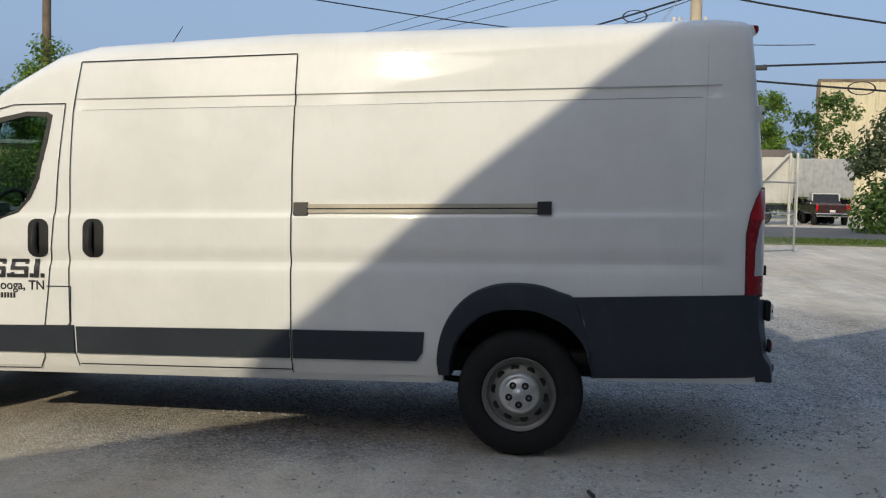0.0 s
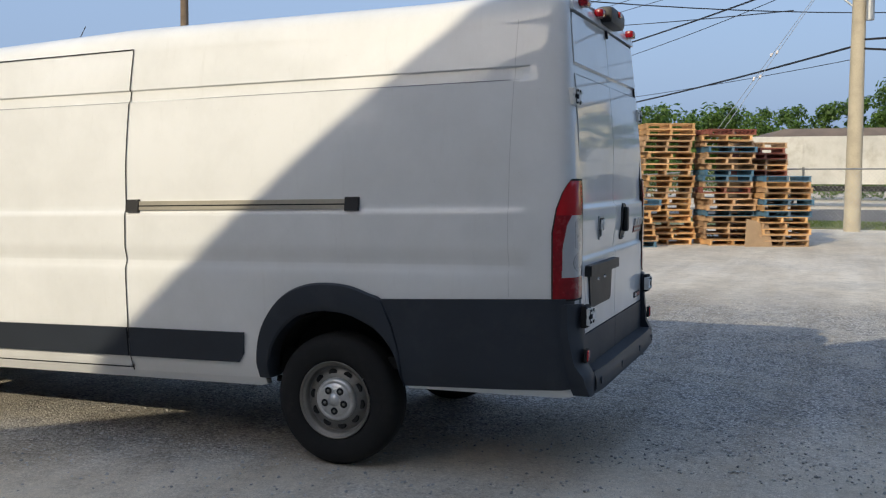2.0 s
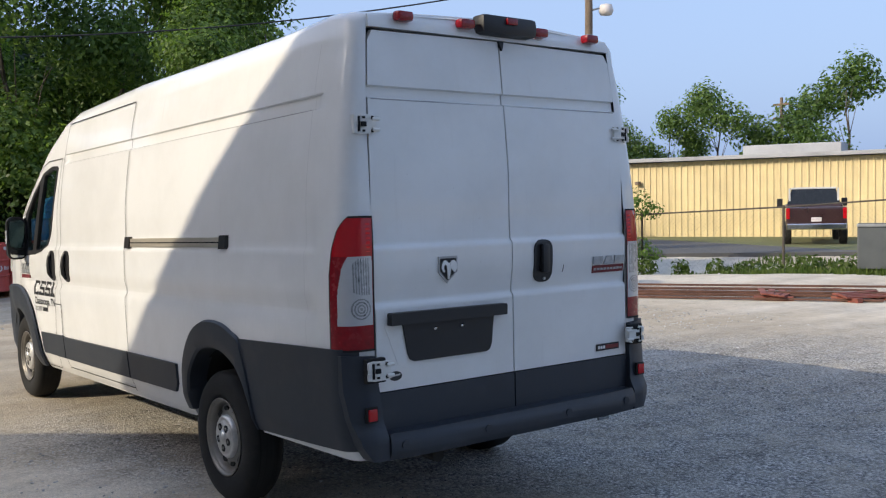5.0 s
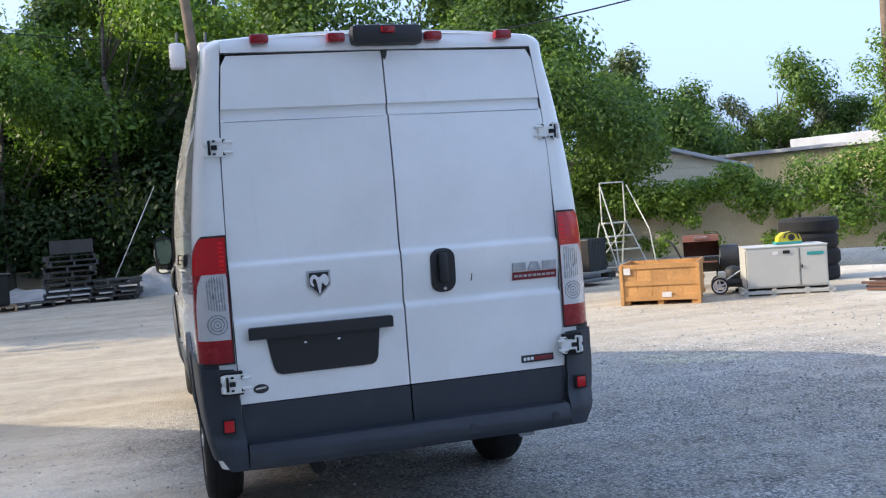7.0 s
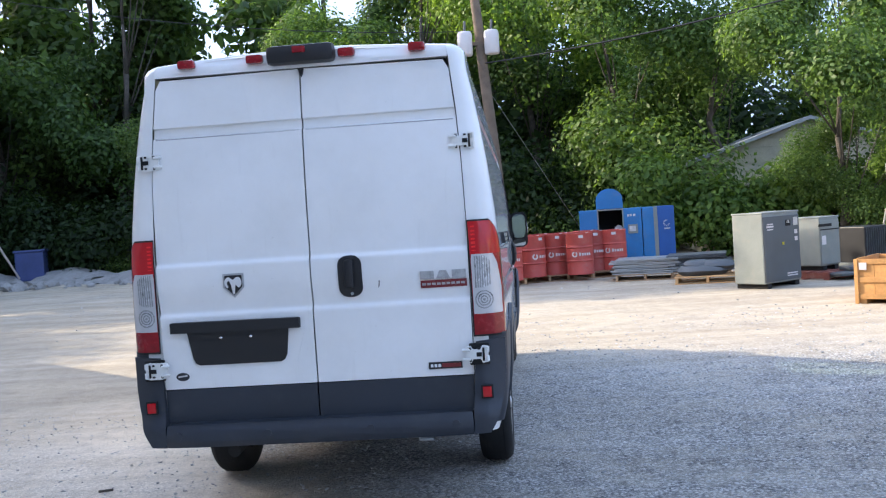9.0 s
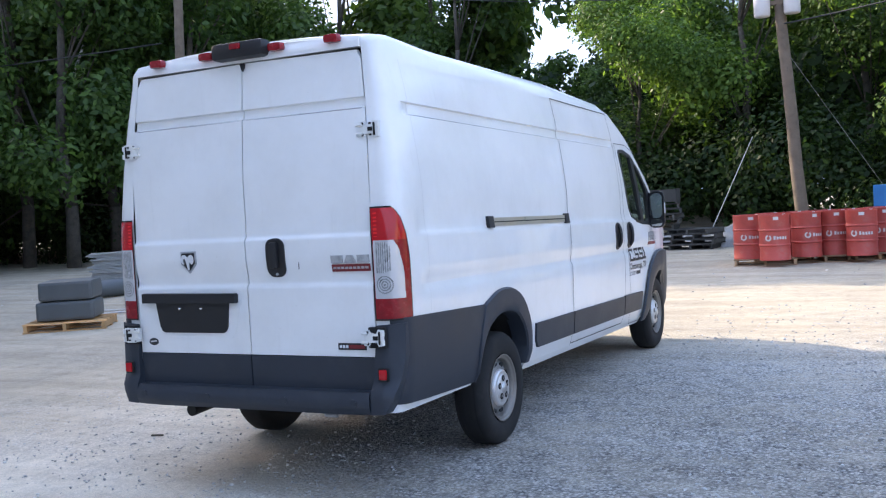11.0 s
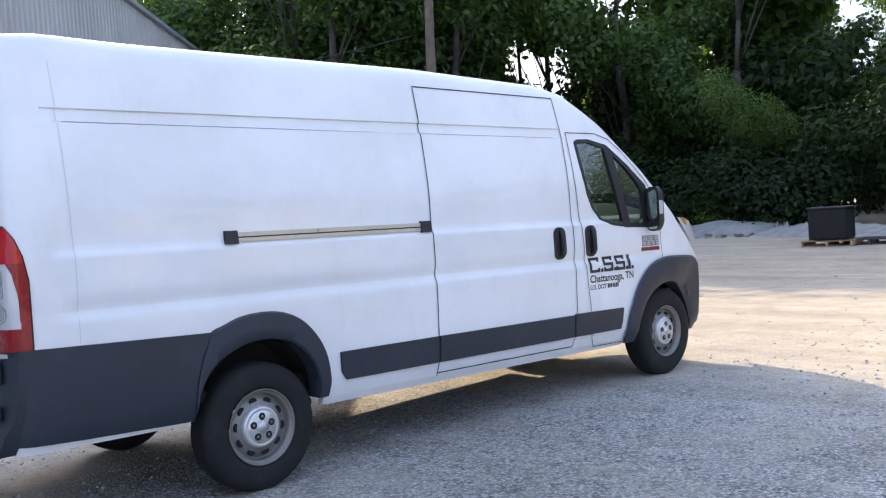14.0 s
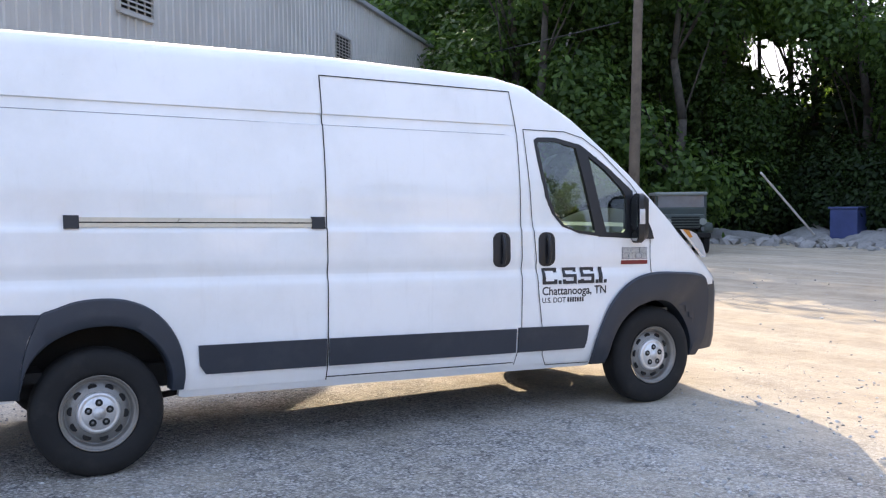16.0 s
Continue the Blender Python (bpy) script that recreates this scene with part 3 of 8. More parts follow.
# underside, wheel housings, cargo bulkhead, cab floor
bm = bmesh.new()
box(bm, (0, 3.3, 0.52), (1.5, 5.6, 0.14))
box(bm, (0, 1.4, 0.72), (1.22, 1.05, 0.5))
box(bm, (0, 5.4, 0.75), (1.2, 0.95, 0.5))
box(bm, (0, 0.6, 0.58), (1.74, 1.0, 0.06))
box(bm, (0, 3.3, 0.49), (1.72, 2.7, 0.05))
vpart("underbody", bm, UNDER, smooth=False)
vpart("fuel_tank", box(bmesh.new(), (-0.10, 3.1, 0.40), (0.66, 1.9, 0.18), 0.05), UNDER)
vpart("frame_rail", box(bmesh.new(), (-0.40, 4.45, 0.42), (0.12, 1.3, 0.12), 0.02), UNDER)
for s in (-1, 1):
    vpart("sill_rail", box(bmesh.new(), (s * 0.52, 3.4, 0.435), (0.1, 2.6, 0.09), 0.02), UNDER)
for s in (-1, 1):
    sl = [(1.84, 0.464), (4.83, 0.464), (4.83, 0.418), (4.80, 0.408), (1.88, 0.408), (1.84, 0.418)]
    vpart("sill", sheet(sl, on_side(s, -0.003), (-s * 0.05, 0, 0), steps(2.1, 4.7, 0.3), [0.43]), WHITE)
vpart("silencer", box(bmesh.new(), (0.42, 3.5, 0.42), (0.30, 0.9, 0.14), 0.05), UNDER)
for s in (-1, 1):
    for (cy, cz), nm in ((REAR_C, "rear"), (FRONT_C, "front")):
        bm = bmesh.new()
        m = Matrix.Translation((s * 0.62, cy, cz + (0.0 if nm == "rear" else -0.09))) @ Euler((0, s * math.pi / 2, 0)).to_matrix().to_4x4()
        lathe(bm, [(0.04, -0.02), (0.455, -0.02), (0.455, 0.29)], 40, m)
        bmesh.ops.bisect_plane(bm, geom=bm.verts[:] + bm.edges[:] + bm.faces[:], plane_co=(0, 0, 0.47), plane_no=(0, 0, 1), clear_inner=True)
        vpart("wheel_housing", bm, UNDER, "black wheel housing")
bm = boxed((0, 4.2, 1.33), (1.6, 0.04, 1.35))
vpart("bulkhead", bm, INSIDE, smooth=False)
bm = boxed((0, 4.9, 0.68), (1.74, 1.4, 0.06))
vpart("cab_floor", bm, INSIDE, smooth=False)
for x in (-0.48, 0.48):
    bm = bmesh.new()
    box(bm, (x, 4.62, 0.98), (0.5, 0.5, 0.3), 0.05)
    box(bm, (x, 4.38, 1.35), (0.48, 0.13, 0.62), 0.05)
    box(bm, (x, 4.37, 1.76), (0.26, 0.1, 0.2), 0.04)
    vpart("seat", bm, SEAT, "grey cloth cab seat")
bm = bmesh.new()
box(bm, (0, 5.42, 1.18), (1.72, 0.42, 0.36), 0.08)
box(bm, (-0.45, 5.2, 1.36), (0.5, 0.2, 0.1), 0.04)
vpart("dashboard", bm, INSIDE, "dark dashboard")
bm = bmesh.new()
m = Matrix.Translation((-0.45, 5.0, 1.32)) @ Euler((radians(-62), 0, 0)).to_matrix().to_4x4()
tor = [(0.2 + 0.016 * math.cos(a), 0.016 * math.sin(a)) for a in [2 * math.pi * k / 8 for k in range(8)]]
lathe(bm, tor, 28, m, True)
rod(bm, m @ Vector((-0.19, 0, 0)), m @ Vector((0.19, 0, 0)), 0.018)
rod(bm, m @ Vector((0, 0, 0.02)), (-0.45, 5.25, 1.22), 0.03)
vpart("steering_wheel", bm, BLACK)

# lower cladding, arches, side strips
def rounded_way(pts, n=4):
    """The way through the points with its corners rounded off."""
    out = []
    for k in range(len(pts) - 1):
        p0, p1, p2, p3 = (Vector(pts[min(max(q, 0), len(pts) - 1)]) for q in (k - 1, k, k + 1, k + 2))
        for j in range(n):
            t = j / n
            v = 0.5 * (2 * p1 + (p2 - p0) * t + (2 * p0 - 5 * p1 + 4 * p2 - p3) * t * t + (3 * p1 - p0 - 3 * p2 + p3) * t ** 3)
            out.append((v.x, v.y))
    return out + [tuple(pts[-1])]


def arch(outer, inner, s, lift=0.0):
    """A moulded lip between two ways over the body side, turned in at the wheel."""
    bm = bmesh.new()
    loops = []
    for f, off in ((0.0, 0.002), (0.06, 0.02), (0.55, 0.024), (0.9, 0.02), (1.0, 0.008), (1.02, -0.10)):
        loops.append([bm.verts.new(raked((s * (side_x(u0, v0) + off + (lift if off > 0 else 0)), u0 + (u1 - u0) * f, v0 + (v1 - v0) * f))) for (u0, v0), (u1, v1) in zip(outer, inner)])
    for a, b in zip(loops, loops[1:]):
        for k in range(len(a) - 1):
            bm.faces.new((a[k], a[k + 1], b[k + 1], b[k]))
    bmesh.ops.recalc_face_normals(bm, faces=bm.faces[:])
    return bm


cy, cz = REAR_C
for s in (-1, 1):
    out = [(0.055, 0.50), (0.055, 0.965), (1.09, 0.938)] + [(1.02, 0.80), (0.985, 0.66), (0.975, 0.47), (0.4, 0.485)]
    vpart("rear_cladding", sheet(out, on_side(s, 0.012), (-s * 0.03, 0, 0), [0.07, 0.09, 0.11, 0.13, 0.16, 0.2] + steps(0.2, 1.1, 0.15), steps(0.45, 0.98, 0.06)), CLAD, "dark grey plastic lower cladding")
    outer = [(1.865, 0.465), (1.872, 0.56), (1.855, 0.68), (1.815, 0.79), (1.745, 0.89), (1.65, 0.965), (1.53, 1.008), (1.40, 1.018), (1.27, 1.005), (1.16, 0.968), (1.085, 0.938), (1.05, 0.86), (1.015, 0.77), (0.99, 0.67), (0.978, 0.57), (0.972, 0.47)]
    inner = [(1.79, 0.465), (1.788, 0.55), (1.765, 0.64), (1.715, 0.725), (1.65, 0.79), (1.58, 0.835), (1.49, 0.857), (1.40, 0.862), (1.30, 0.852), (1.22, 0.825), (1.14, 0.785), (1.08, 0.735), (1.035, 0.68), (1.00, 0.61), (0.985, 0.54), (0.962, 0.47)]
    vpart("wheel_arch", arch(rounded_way(outer), rounded_way(inner), s), CLAD, "grey plastic wheel arch trim")
    outer = [(4.80, 0.42), (4.815, 0.56), (4.87, 0.72), (4.955, 0.87), (5.07, 0.985), (5.20, 1.055), (5.36, 1.085), (5.56, 1.085), (5.86, 1.06), (5.96, 0.985), (5.97, 0.80), (5.94, 0.60), (5.87, 0.42)]
    inner = [(4.945, 0.42), (4.955, 0.52), (4.99, 0.63), (5.055, 0.73), (5.14, 0.805), (5.24, 0.85), (5.36, 0.875), (5.48, 0.865), (5.60, 0.815), (5.69, 0.74), (5.755, 0.64), (5.79, 0.52), (5.79, 0.42)]
    vpart("wheel_arch", arch(rounded_way(outer), rounded_way(inner), s, 0.014), CLAD, "grey plastic wheel arch trim")
    for a, b, ra, rb in ((1.945, 2.745, 0.045, 0.0), (2.765, 4.145, 0, 0), (4.165, 4.76, 0.0, -0.035)):
        out = [(a, 0.722), (b, 0.722 if b < 4 else 0.715), (b - (0.0 if rb == 0 else 0.01), 0.60), (b + rb * 0.9, 0.548), (a + ra, 0.548), (a + ra * 0.2, 0.60)]
        vpart("side_strip", sheet(out, on_side(s, 0.016), (-s * 0.025, 0, 0), (), steps(0.54, 0.72, 0.05)), CLAD, "dark grey protective side strip")


def seam(s, pts, w=0.007, off=0.0055, mat=GAP, name="panel_gap"):
    """A thin flat strip along a way over the body side, by default a dark shut line."""
    fine = []
    for (a, b), (c, d) in zip(pts, pts[1:]):
        n = max(1, int(math.hypot(c - a, d - b) / 0.012))
        fine += [(a + (c - a) * k / n, b + (d - b) * k / n) for k in range(n)]
    fine.append(pts[-1])
    bm = bmesh.new()
    rows = []
    for k, (u, v) in enumerate(fine):
        p, q = fine[max(0, k - 1)], fine[min(len(fine) - 1, k + 1)]
        du, dv = q[0] - p[0], q[1] - p[1]
        l = math.hypot(du, dv) or 1
        nu, nv = -dv / l * w / 2, du / l * w / 2
        rows.append([bm.verts.new(raked((s * (side_x(u + k2 * nu, v + k2 * nv) + off), u + k2 * nu, v + k2 * nv))) for k2 in (-1, 1)])
    for p, q in zip(rows, rows[1:]):
        bm.faces.new((p[0], q[0], q[1], p[1]))
    bmesh.ops.recalc_face_normals(bm, faces=bm.faces[:])
    return vpart(name, bm, mat)


for s in (-1, 1):
    seam(s, [(4.165, 2.36), (2.765, 2.372), (2.755, 0.455)], 0.007)
    seam(s, [(2.755, 0.475), (4.14, 0.475)], 0.007)
    seam(s, [(4.165, 2.36), (4.195, 2.05), (4.19, 0.72), (4.15, 0.46)], 0.006)
    seam(s, [(5.31, 1.56), (5.16, 1.74), (4.90, 1.97), (4.76, 2.06), (4.60, 2.10), (4.25, 2.10), (4.285, 1.5), (4.33, 0.95), (4.36, 0.72), (4.375, 0.52), (4.42, 0.44), (4.80, 0.435)], 0.006)
    seam(s, [(5.33, 1.35), (5.325, 1.2), (5.34, 1.06)], 0.006)
    # grey strips paint the shade line along the step in the side
    seam(s, [(4.14, 2.057), (2.77, 2.057)], 0.005, 0.0012, SEAL_CREASE_GREY, "body_crease")
    seam(s, [(2.74, 2.057), (0.4, 2.06)], 0.006, 0.0012, SEAL_CREASE_GREY, "body_crease")
    seam(s, [(0.37, 2.46), (0.385, 1.45), (0.375, 0.97)], 0.004, 0.002, WELD, "weld_seam")
seam(-1, [(4.18, 0.965), (4.345, 0.965)], 0.005)
seam(-1, [(4.18, 0.965), (4.185, 0.74), (4.21, 0.715), (4.36, 0.715)], 0.005, name="fuel_flap_gap")

# sliding-door rails, handles
for s in (-1, 1):
    z = 1.445
    bm = sheet([(1.30, z - 0.026), (2.66, z - 0.026), (2.66, z + 0.026), (1.30, z + 0.026)], on_side(s, 0.014), (-s * 0.02, 0, 0))
    r = vpart("door_rail", bm, ALU, "satin metal sliding-door rail")
    vpart("rail_groove", sheet([(1.30, 1.44), (2.66, 1.44), (2.66, 1.447), (1.30, 1.447)], on_side(s, 0.0155), (-s * 0.002, 0, 0)), GAP, parent=r)
    for a, b in ((1.22, 1.30), (2.66, 2.745)):
        vpart("rail_cap", sheet([(a, 1.408), (b, 1.408), (b, 1.482), (a, 1.482)], on_side(s, 0.019), (-s * 0.03, 0, 0)), BLACK, "black plastic rail end cap", parent=r)
    for yc in (4.03, 4.40):
        h = vpart("door_handle", sheet(rounded(yc - 0.068, 1.145, yc + 0.068, 1.385, 0.055), on_side(s, 0.006), (-s * 0.02, 0, 0), (), steps(1.15, 1.38, 0.05)), BLACK, "black plastic door handle")
        bm = bmesh.new()
        pts = [raked((s * (side_x(yc, z) + o), yc + 0.01, z)) for z, o in ((1.17, 0.006), (1.21, 0.022), (1.27, 0.027), (1.33, 0.022), (1.365, 0.006))]
        tube(bm, pts, 0.016, 8)
        vpart("handle_grip", bm, BLACK, parent=h)

# side windows with frames
for s in (-1, 1):
    bm = bmesh.new()
    es = []
    for pl in (WIN_OUT, WIN_A, WIN_B):
        vs = [bm.verts.new((u, v, 0)) for u, v in pl]
        es += [bm.edges.new((vs[k], vs[(k + 1) % len(vs)])) for k in range(len(vs))]
    bmesh.ops.triangle_fill(bm, use_beauty=True, edges=es)
    fn = on_side(s, 0.005)
    for v in bm.verts:
        v.co = fn(v.co.x, v.co.y)
    r = bmesh.ops.extrude_face_region(bm, geom=bm.faces[:])
    bmesh.ops.translate(bm, verts=[g for g in r["geom"] if isinstance(g, bmesh.types.BMVert)], vec=(-s * 0.03, 0, 0))
    bmesh.ops.recalc_face_normals(bm, faces=bm.faces[:])
    fr = vpart("window_frame", bm, BLACK, "black window surround")
    for pl in (WIN_A, WIN_B):
        cu = sum(p[0] for p in pl) / len(pl)
        cv = sum(p[1] for p in pl) / len(pl)
        g = vpart("window_pane", sheet([(cu + (u - cu) * 1.03, cv + (v - cv) * 1.03) for u, v in pl], on_side(s, -0.008), None), GLASS, "tinted side window glass", parent=fr)
    # mirror foot, arm and head
    foot = [(5.18, 1.66), (5.27, 1.54), (5.34, 1.40), (5.36, 1.335), (5.19, 1.335)]
    mf = vpart("mirror_foot", sheet(foot, on_side(s, 0.015), (-s * 0.03, 0, 0)), BLACK)
    MX, MZ0, MZ1 = 1.065, 1.228, 1.588
    bm = sheet(rounded(s * MX - 0.086, MZ0, s * MX + 0.086, MZ1, 0.062), lambda u, v: Vector((u, 5.125 - 0.34 * (s * u - MX) + 0.5 * max(0.0, v - 1.53) ** 1.2, v)), (0, 0.045, 0))
    top = [v for v in bm.verts if v.co.y + 0.34 * (s * v.co.x - MX) > 5.15]
    r = bmesh.ops.extrude_face_region(bm, geom=[f for f in bm.faces if all(v in top for v in f.verts)])
    for v in [g for g in r["geom"] if isinstance(g, bmesh.types.BMVert)]:
        v.co = Vector((s * MX + (v.co.x - s * MX) * 0.72, v.co.y + 0.06, 1.41 + (v.co.z - 1.41) * 0.80))
    rod(bm, raked((s * 0.94, 5.22, 1.40)), (s * 1.03, 5.18, 1.36), 0.05)
    mh = vpart("mirror_housing", bm, BLACK, "black door mirror housing")
    bm = sheet(rounded(s * MX - 0.068, 1.325, s * MX + 0.068, MZ1 - 0.02, 0.05), lambda u, v: Vector((u, 5.121 + 0.5 * max(0.0, v - 1.53) ** 1.2 - 0.34 * (s * u - MX), v)), (0, 0.004, 0))
    vpart("mirror_glass", bm, MIRROR, "mirror glass", parent=mh)
    bm = sheet(rounded(s * MX - 0.062, MZ0 + 0.016, s * MX + 0.062, 1.31, 0.03), lambda u, v: Vector((u, 5.121 - 0.34 * (s * u - MX), v)), (0, 0.004, 0))
    vpart("blind_spot_glass", bm, MIRROR, parent=mh)
    bm = box(bmesh.new(), (s * (MX + 0.084), 5.125, 1.42), (0.014, 0.05, 0.11), 0.006)
    vpart("turn_signal", bm, LENS_CLEAR, "clear mirror turn signal", parent=mh)
    # headlamp
    hl = [(5.66, 1.405), (5.73, 1.40), (5.82, 1.37), (5.90, 1.29), (5.955, 1.19), (5.92, 1.185), (5.80, 1.28)]
    h = vpart("headlamp", sheet(hl, on_side(s, 0.012), (-s * 0.03, 0, 0), steps(5.6, 5.95, 0.06), steps(1.1, 1.38, 0.05)), LENS_CLEAR, "clear headlamp lens")
    vpart("side_lens", sheet([(5.66, 1.405), (5.73, 1.40), (5.77, 1.345), (5.74, 1.34)], on_side(s, 0.016), (-s * 0.01, 0, 0)), AMBER, "amber side lens", parent=h)

# rear doors
for s in (-1, 1):
    cuts = [1.13, 1.155, 1.165, 1.175, 1.182, 1.19, 1.20, 1.23, 1.27, 1.31, 1.34, 1.38, 1.42, 1.43, 1.438, 1.447, 1.455, 1.465, 1.48, 1.53, 1.58, 1.64, 1.70, 1.76, 1.80, 1.85, 1.95, 2.05, 2.10, 2.115, 2.122, 2.14, 2.168, 2.175, 2.19, 2.3]
    edge = [(s * curve_at(DOOR_EDGE, z), z) for z in (0.785, 1.2, 1.5, 1.9, 2.15, 2.38)]
    out = [(s * 0.004, 0.785)] + edge + [(s * 0.76, 2.428), (s * 0.004, 2.437)]
    d = vpart("rear_door", sheet(out, on_rear(0.012), (0, 0.03, 0), (), cuts), WHITE, "white rear cargo door")
    out = [(s * 0.004, 0.605), (s * 0.8165, 0.605), (s * 0.8205, 0.78), (s * 0.004, 0.78)]
    vpart("door_cladding", sheet(out, on_rear(0.018), (0, 0.03, 0)), CLAD, "dark grey door cladding", parent=d)
    # painted shade line at the lower edge of the door's step
    vpart("door_crease", sheet([(s * 0.02, 2.112), (s * 0.795, 2.110), (s * 0.795, 2.115), (s * 0.02, 2.117)], on_rear(0.0128), (0, 0.001, 0)), SEAL_CREASE_GREY, parent=d)
    seal = [(s * 0.006, 0.598), (s * 0.822, 0.598), (s * 0.822, 0.604), (s * 0.006, 0.604)]
    vpart("door_seal", sheet(seal, on_rear(0.014), (0, 0.01, 0)), SEAL_CREASE_GREY, parent=d)
    seal = [(s * 0.8185, 0.606), (s * 0.8225, 0.606), (s * 0.8265, 0.778), (s * 0.8225, 0.778)]
    vpart("door_seal", sheet(seal, on_rear(0.014), (0, 0.01, 0)), SEAL_CREASE_GREY, parent=d)
    # hinges on the corner posts
    for z in (1.995, 0.895):
        bm = bmesh.new()
        xc = curve_at(DOOR_EDGE, z)
        yb = rear_y(z) - 0.012 if z > 1.2 else -0.006
        zz = z
        plate = [(u * 0.95 + 0.004, v * 1.08) for u, v in ((-0.06, 0.036), (-0.032, 0.04), (-0.02, 0.024), (0.02, 0.024), (0.03, 0.042), (0.062, 0.038), (0.062, -0.038), (0.03, -0.042), (0.02, -0.022), (-0.02, -0.022), (-0.032, -0.04), (-0.06, -0.036))]
        bm = sheet([(s * (xc + 0.018 + u), zz + v) for u, v in plate], lambda x, q: Vector((x, yb - 0.014 + 0.25 * max(0.0, s * x - xc - 0.04), q)), (0, 0.03, 0))
        for dz in (-0.024, 0.024):
            rod(bm, (s * (xc - 0.052), yb - 0.010, zz + dz), (s * (xc - 0.01), yb - 0.016, zz + dz), 0.008)
            rod(bm, (s * (xc + 0.076), yb - 0.006, zz + dz - 0.014), (s * (xc + 0.076), yb - 0.006, zz + dz + 0.014), 0.010)
        h = vpart("door_hinge", bm, HINGE, "chipped white rear door hinge")
        if z < 1.2:
            vpart("hinge_pocket", box(bmesh.new(), (s * (xc + 0.035), yb + 0.014, zz), (0.105, 0.03, 0.112), 0.008), GAP, parent=h)
        bm = bmesh.new()
        rod(bm, (s * (xc + 0.056), yb - 0.010, zz - 0.034), (s * (xc + 0.056), yb - 0.010, zz + 0.034), 0.006)
        vpart("hinge_pin", bm, GAP, parent=h)
        for dx, dz, w, q in ((0.034, 0.0, 0.028, 0.022), (-0.012, -0.03, 0.012, 0.014), (-0.012, 0.03, 0.012, 0.014), (0.034, -0.030, 0.014, 0.010), (0.034, 0.030, 0.014, 0.010)):
            vpart("hinge_slot", box(bmesh.new(), (s * (xc + dx), yb - 0.014, zz + dz), (w, 0.008, q), 0.002), GAP, parent=h)
    # tail light wrapped round the corner
    depth_ = [(0.98, 0.152), (1.32, 0.156), (1.44, 0.136), (1.52, 0.105), (1.585, 0.065)]

    def on_tail(off, s=s):
        def at(a, z):
            yl = curve_at(depth_, z)
            full, r = curve_at(SIDE, z), max(0.05, curve_at(SIDE, z) - curve_at(DOOR_EDGE, z) - 0.004)
            way = [(0.833, 0.050), (0.845, 0.050)]
            for k in range(1, 19):
                th = radians(90 * (1 - k / 18))
                y = 0.165 - 0.115 * math.sin(th) ** (2 / CORNER)
                x = full - r * (1 - math.cos(th) ** (2 / CORNER))
                if x > 0.85 and y < yl:
                    way.append((x, y))
            way.append((full - r * (1 - (1 - (max(0.0, 0.165 - yl) / 0.115) ** CORNER) ** (1 / CORNER)), yl))
            way = [(x, y + rear_lean(z)) for x, y in way]
            ls = [math.hypot(q[0] - p[0], q[1] - p[1]) for p, q in zip(way, way[1:])]
            d = a * sum(ls)
            for l, p, q in zip(ls, way, way[1:]):
                if d <= l or q is way[-1]:
                    f = d / l
                    x, y = p[0] + (q[0] - p[0]) * f, p[1] + (q[1] - p[1]) * f
                    break
                d -= l
            w = smoothstep(0.45, 0.75, a)
            return Vector((s * (x + off * w), y - 0.006 * (1 - w) - off * (1 - 0.8 * w), z))
        return at

    def lamp_piece(x, y, z, a):
        """Which piece of the lamp a spot of its face belongs to."""
        p, yc = (abs(x) - 0.833) / 0.161, y - rear_lean(z)
        if a < 0.03 or a > 0.97 or z < 0.988 or z > 1.577:
            return "light_gasket"
        if 1.098 < z < 1.405 and p > 0.07 and yc < curve_at(((1.098, 0.100), (1.25, 0.098), (1.36, 0.080), (1.405, 0.062)), z):
            r = math.hypot((p - 0.42) * 0.161, z - 1.170)
            if r < 0.048:
                return "round_reflector" if int(r / 0.0068) in (0, 2, 4, 6) else "clear_lens"
            if 0.15 < p < 0.66 and 1.232 + 0.06 * max(0.0, p - 0.42) < z < 1.396 - 0.15 * max(0.0, p - 0.5):
                return "lens_rib" if int((p - 0.004 * (z - 1.23) * 30) / 0.038) % 2 else "lens_bowl"
            return "clear_lens"
        if z > 1.405:
            return "light_strip" if 0.10 < p < 0.24 and 1.425 < z < 1.56 and int(z / 0.0105) % 2 else "tail_light"
        return "lower_lens"

    at_tail = on_tail(0.007)
    na, nz, z_lo, z_hi = 84, 192, 0.98, 1.585
    grid = [[at_tail(i / na, z_lo + (z_hi - z_lo) * j / nz) for j in range(nz + 1)] for i in range(na + 1)]
    faces = {}
    for i in range(na):
        for j in range(nz):
            quad = (grid[i][j], grid[i + 1][j], grid[i + 1][j + 1], grid[i][j + 1])
            c = sum(quad, Vector()) / 4
            faces.setdefault(lamp_piece(c.x, c.y, c.z, (i + 0.5) / na), []).append((i, j))
    mats = {"light_gasket": GAP, "tail_light": LENS_RED, "lower_lens": LENS_DARKRED, "light_strip": LENS_LED, "clear_lens": LENS_CLEAR, "lens_bowl": LENS_INNER, "lens_rib": LENS_RIB, "round_reflector": LENS_INNER}
    marks = {"tail_light": "deep red tail light with clear middle section", "clear_lens": "clear reversing light lens"}
    tl = cl = None
    for piece in ("tail_light", "light_gasket", "lower_lens", "light_strip", "clear_lens", "lens_bowl", "lens_rib", "round_reflector"):
        bm = bmesh.new()
        seen = {}
        for i, j in faces[piece]:
            vs = []
            for k in ((i, j), (i + 1, j), (i + 1, j + 1), (i, j + 1)):
                if k not in seen:
                    seen[k] = bm.verts.new(grid[k[0]][k[1]])
                vs.append(seen[k])
            bm.faces.new(vs if s > 0 else vs[::-1])
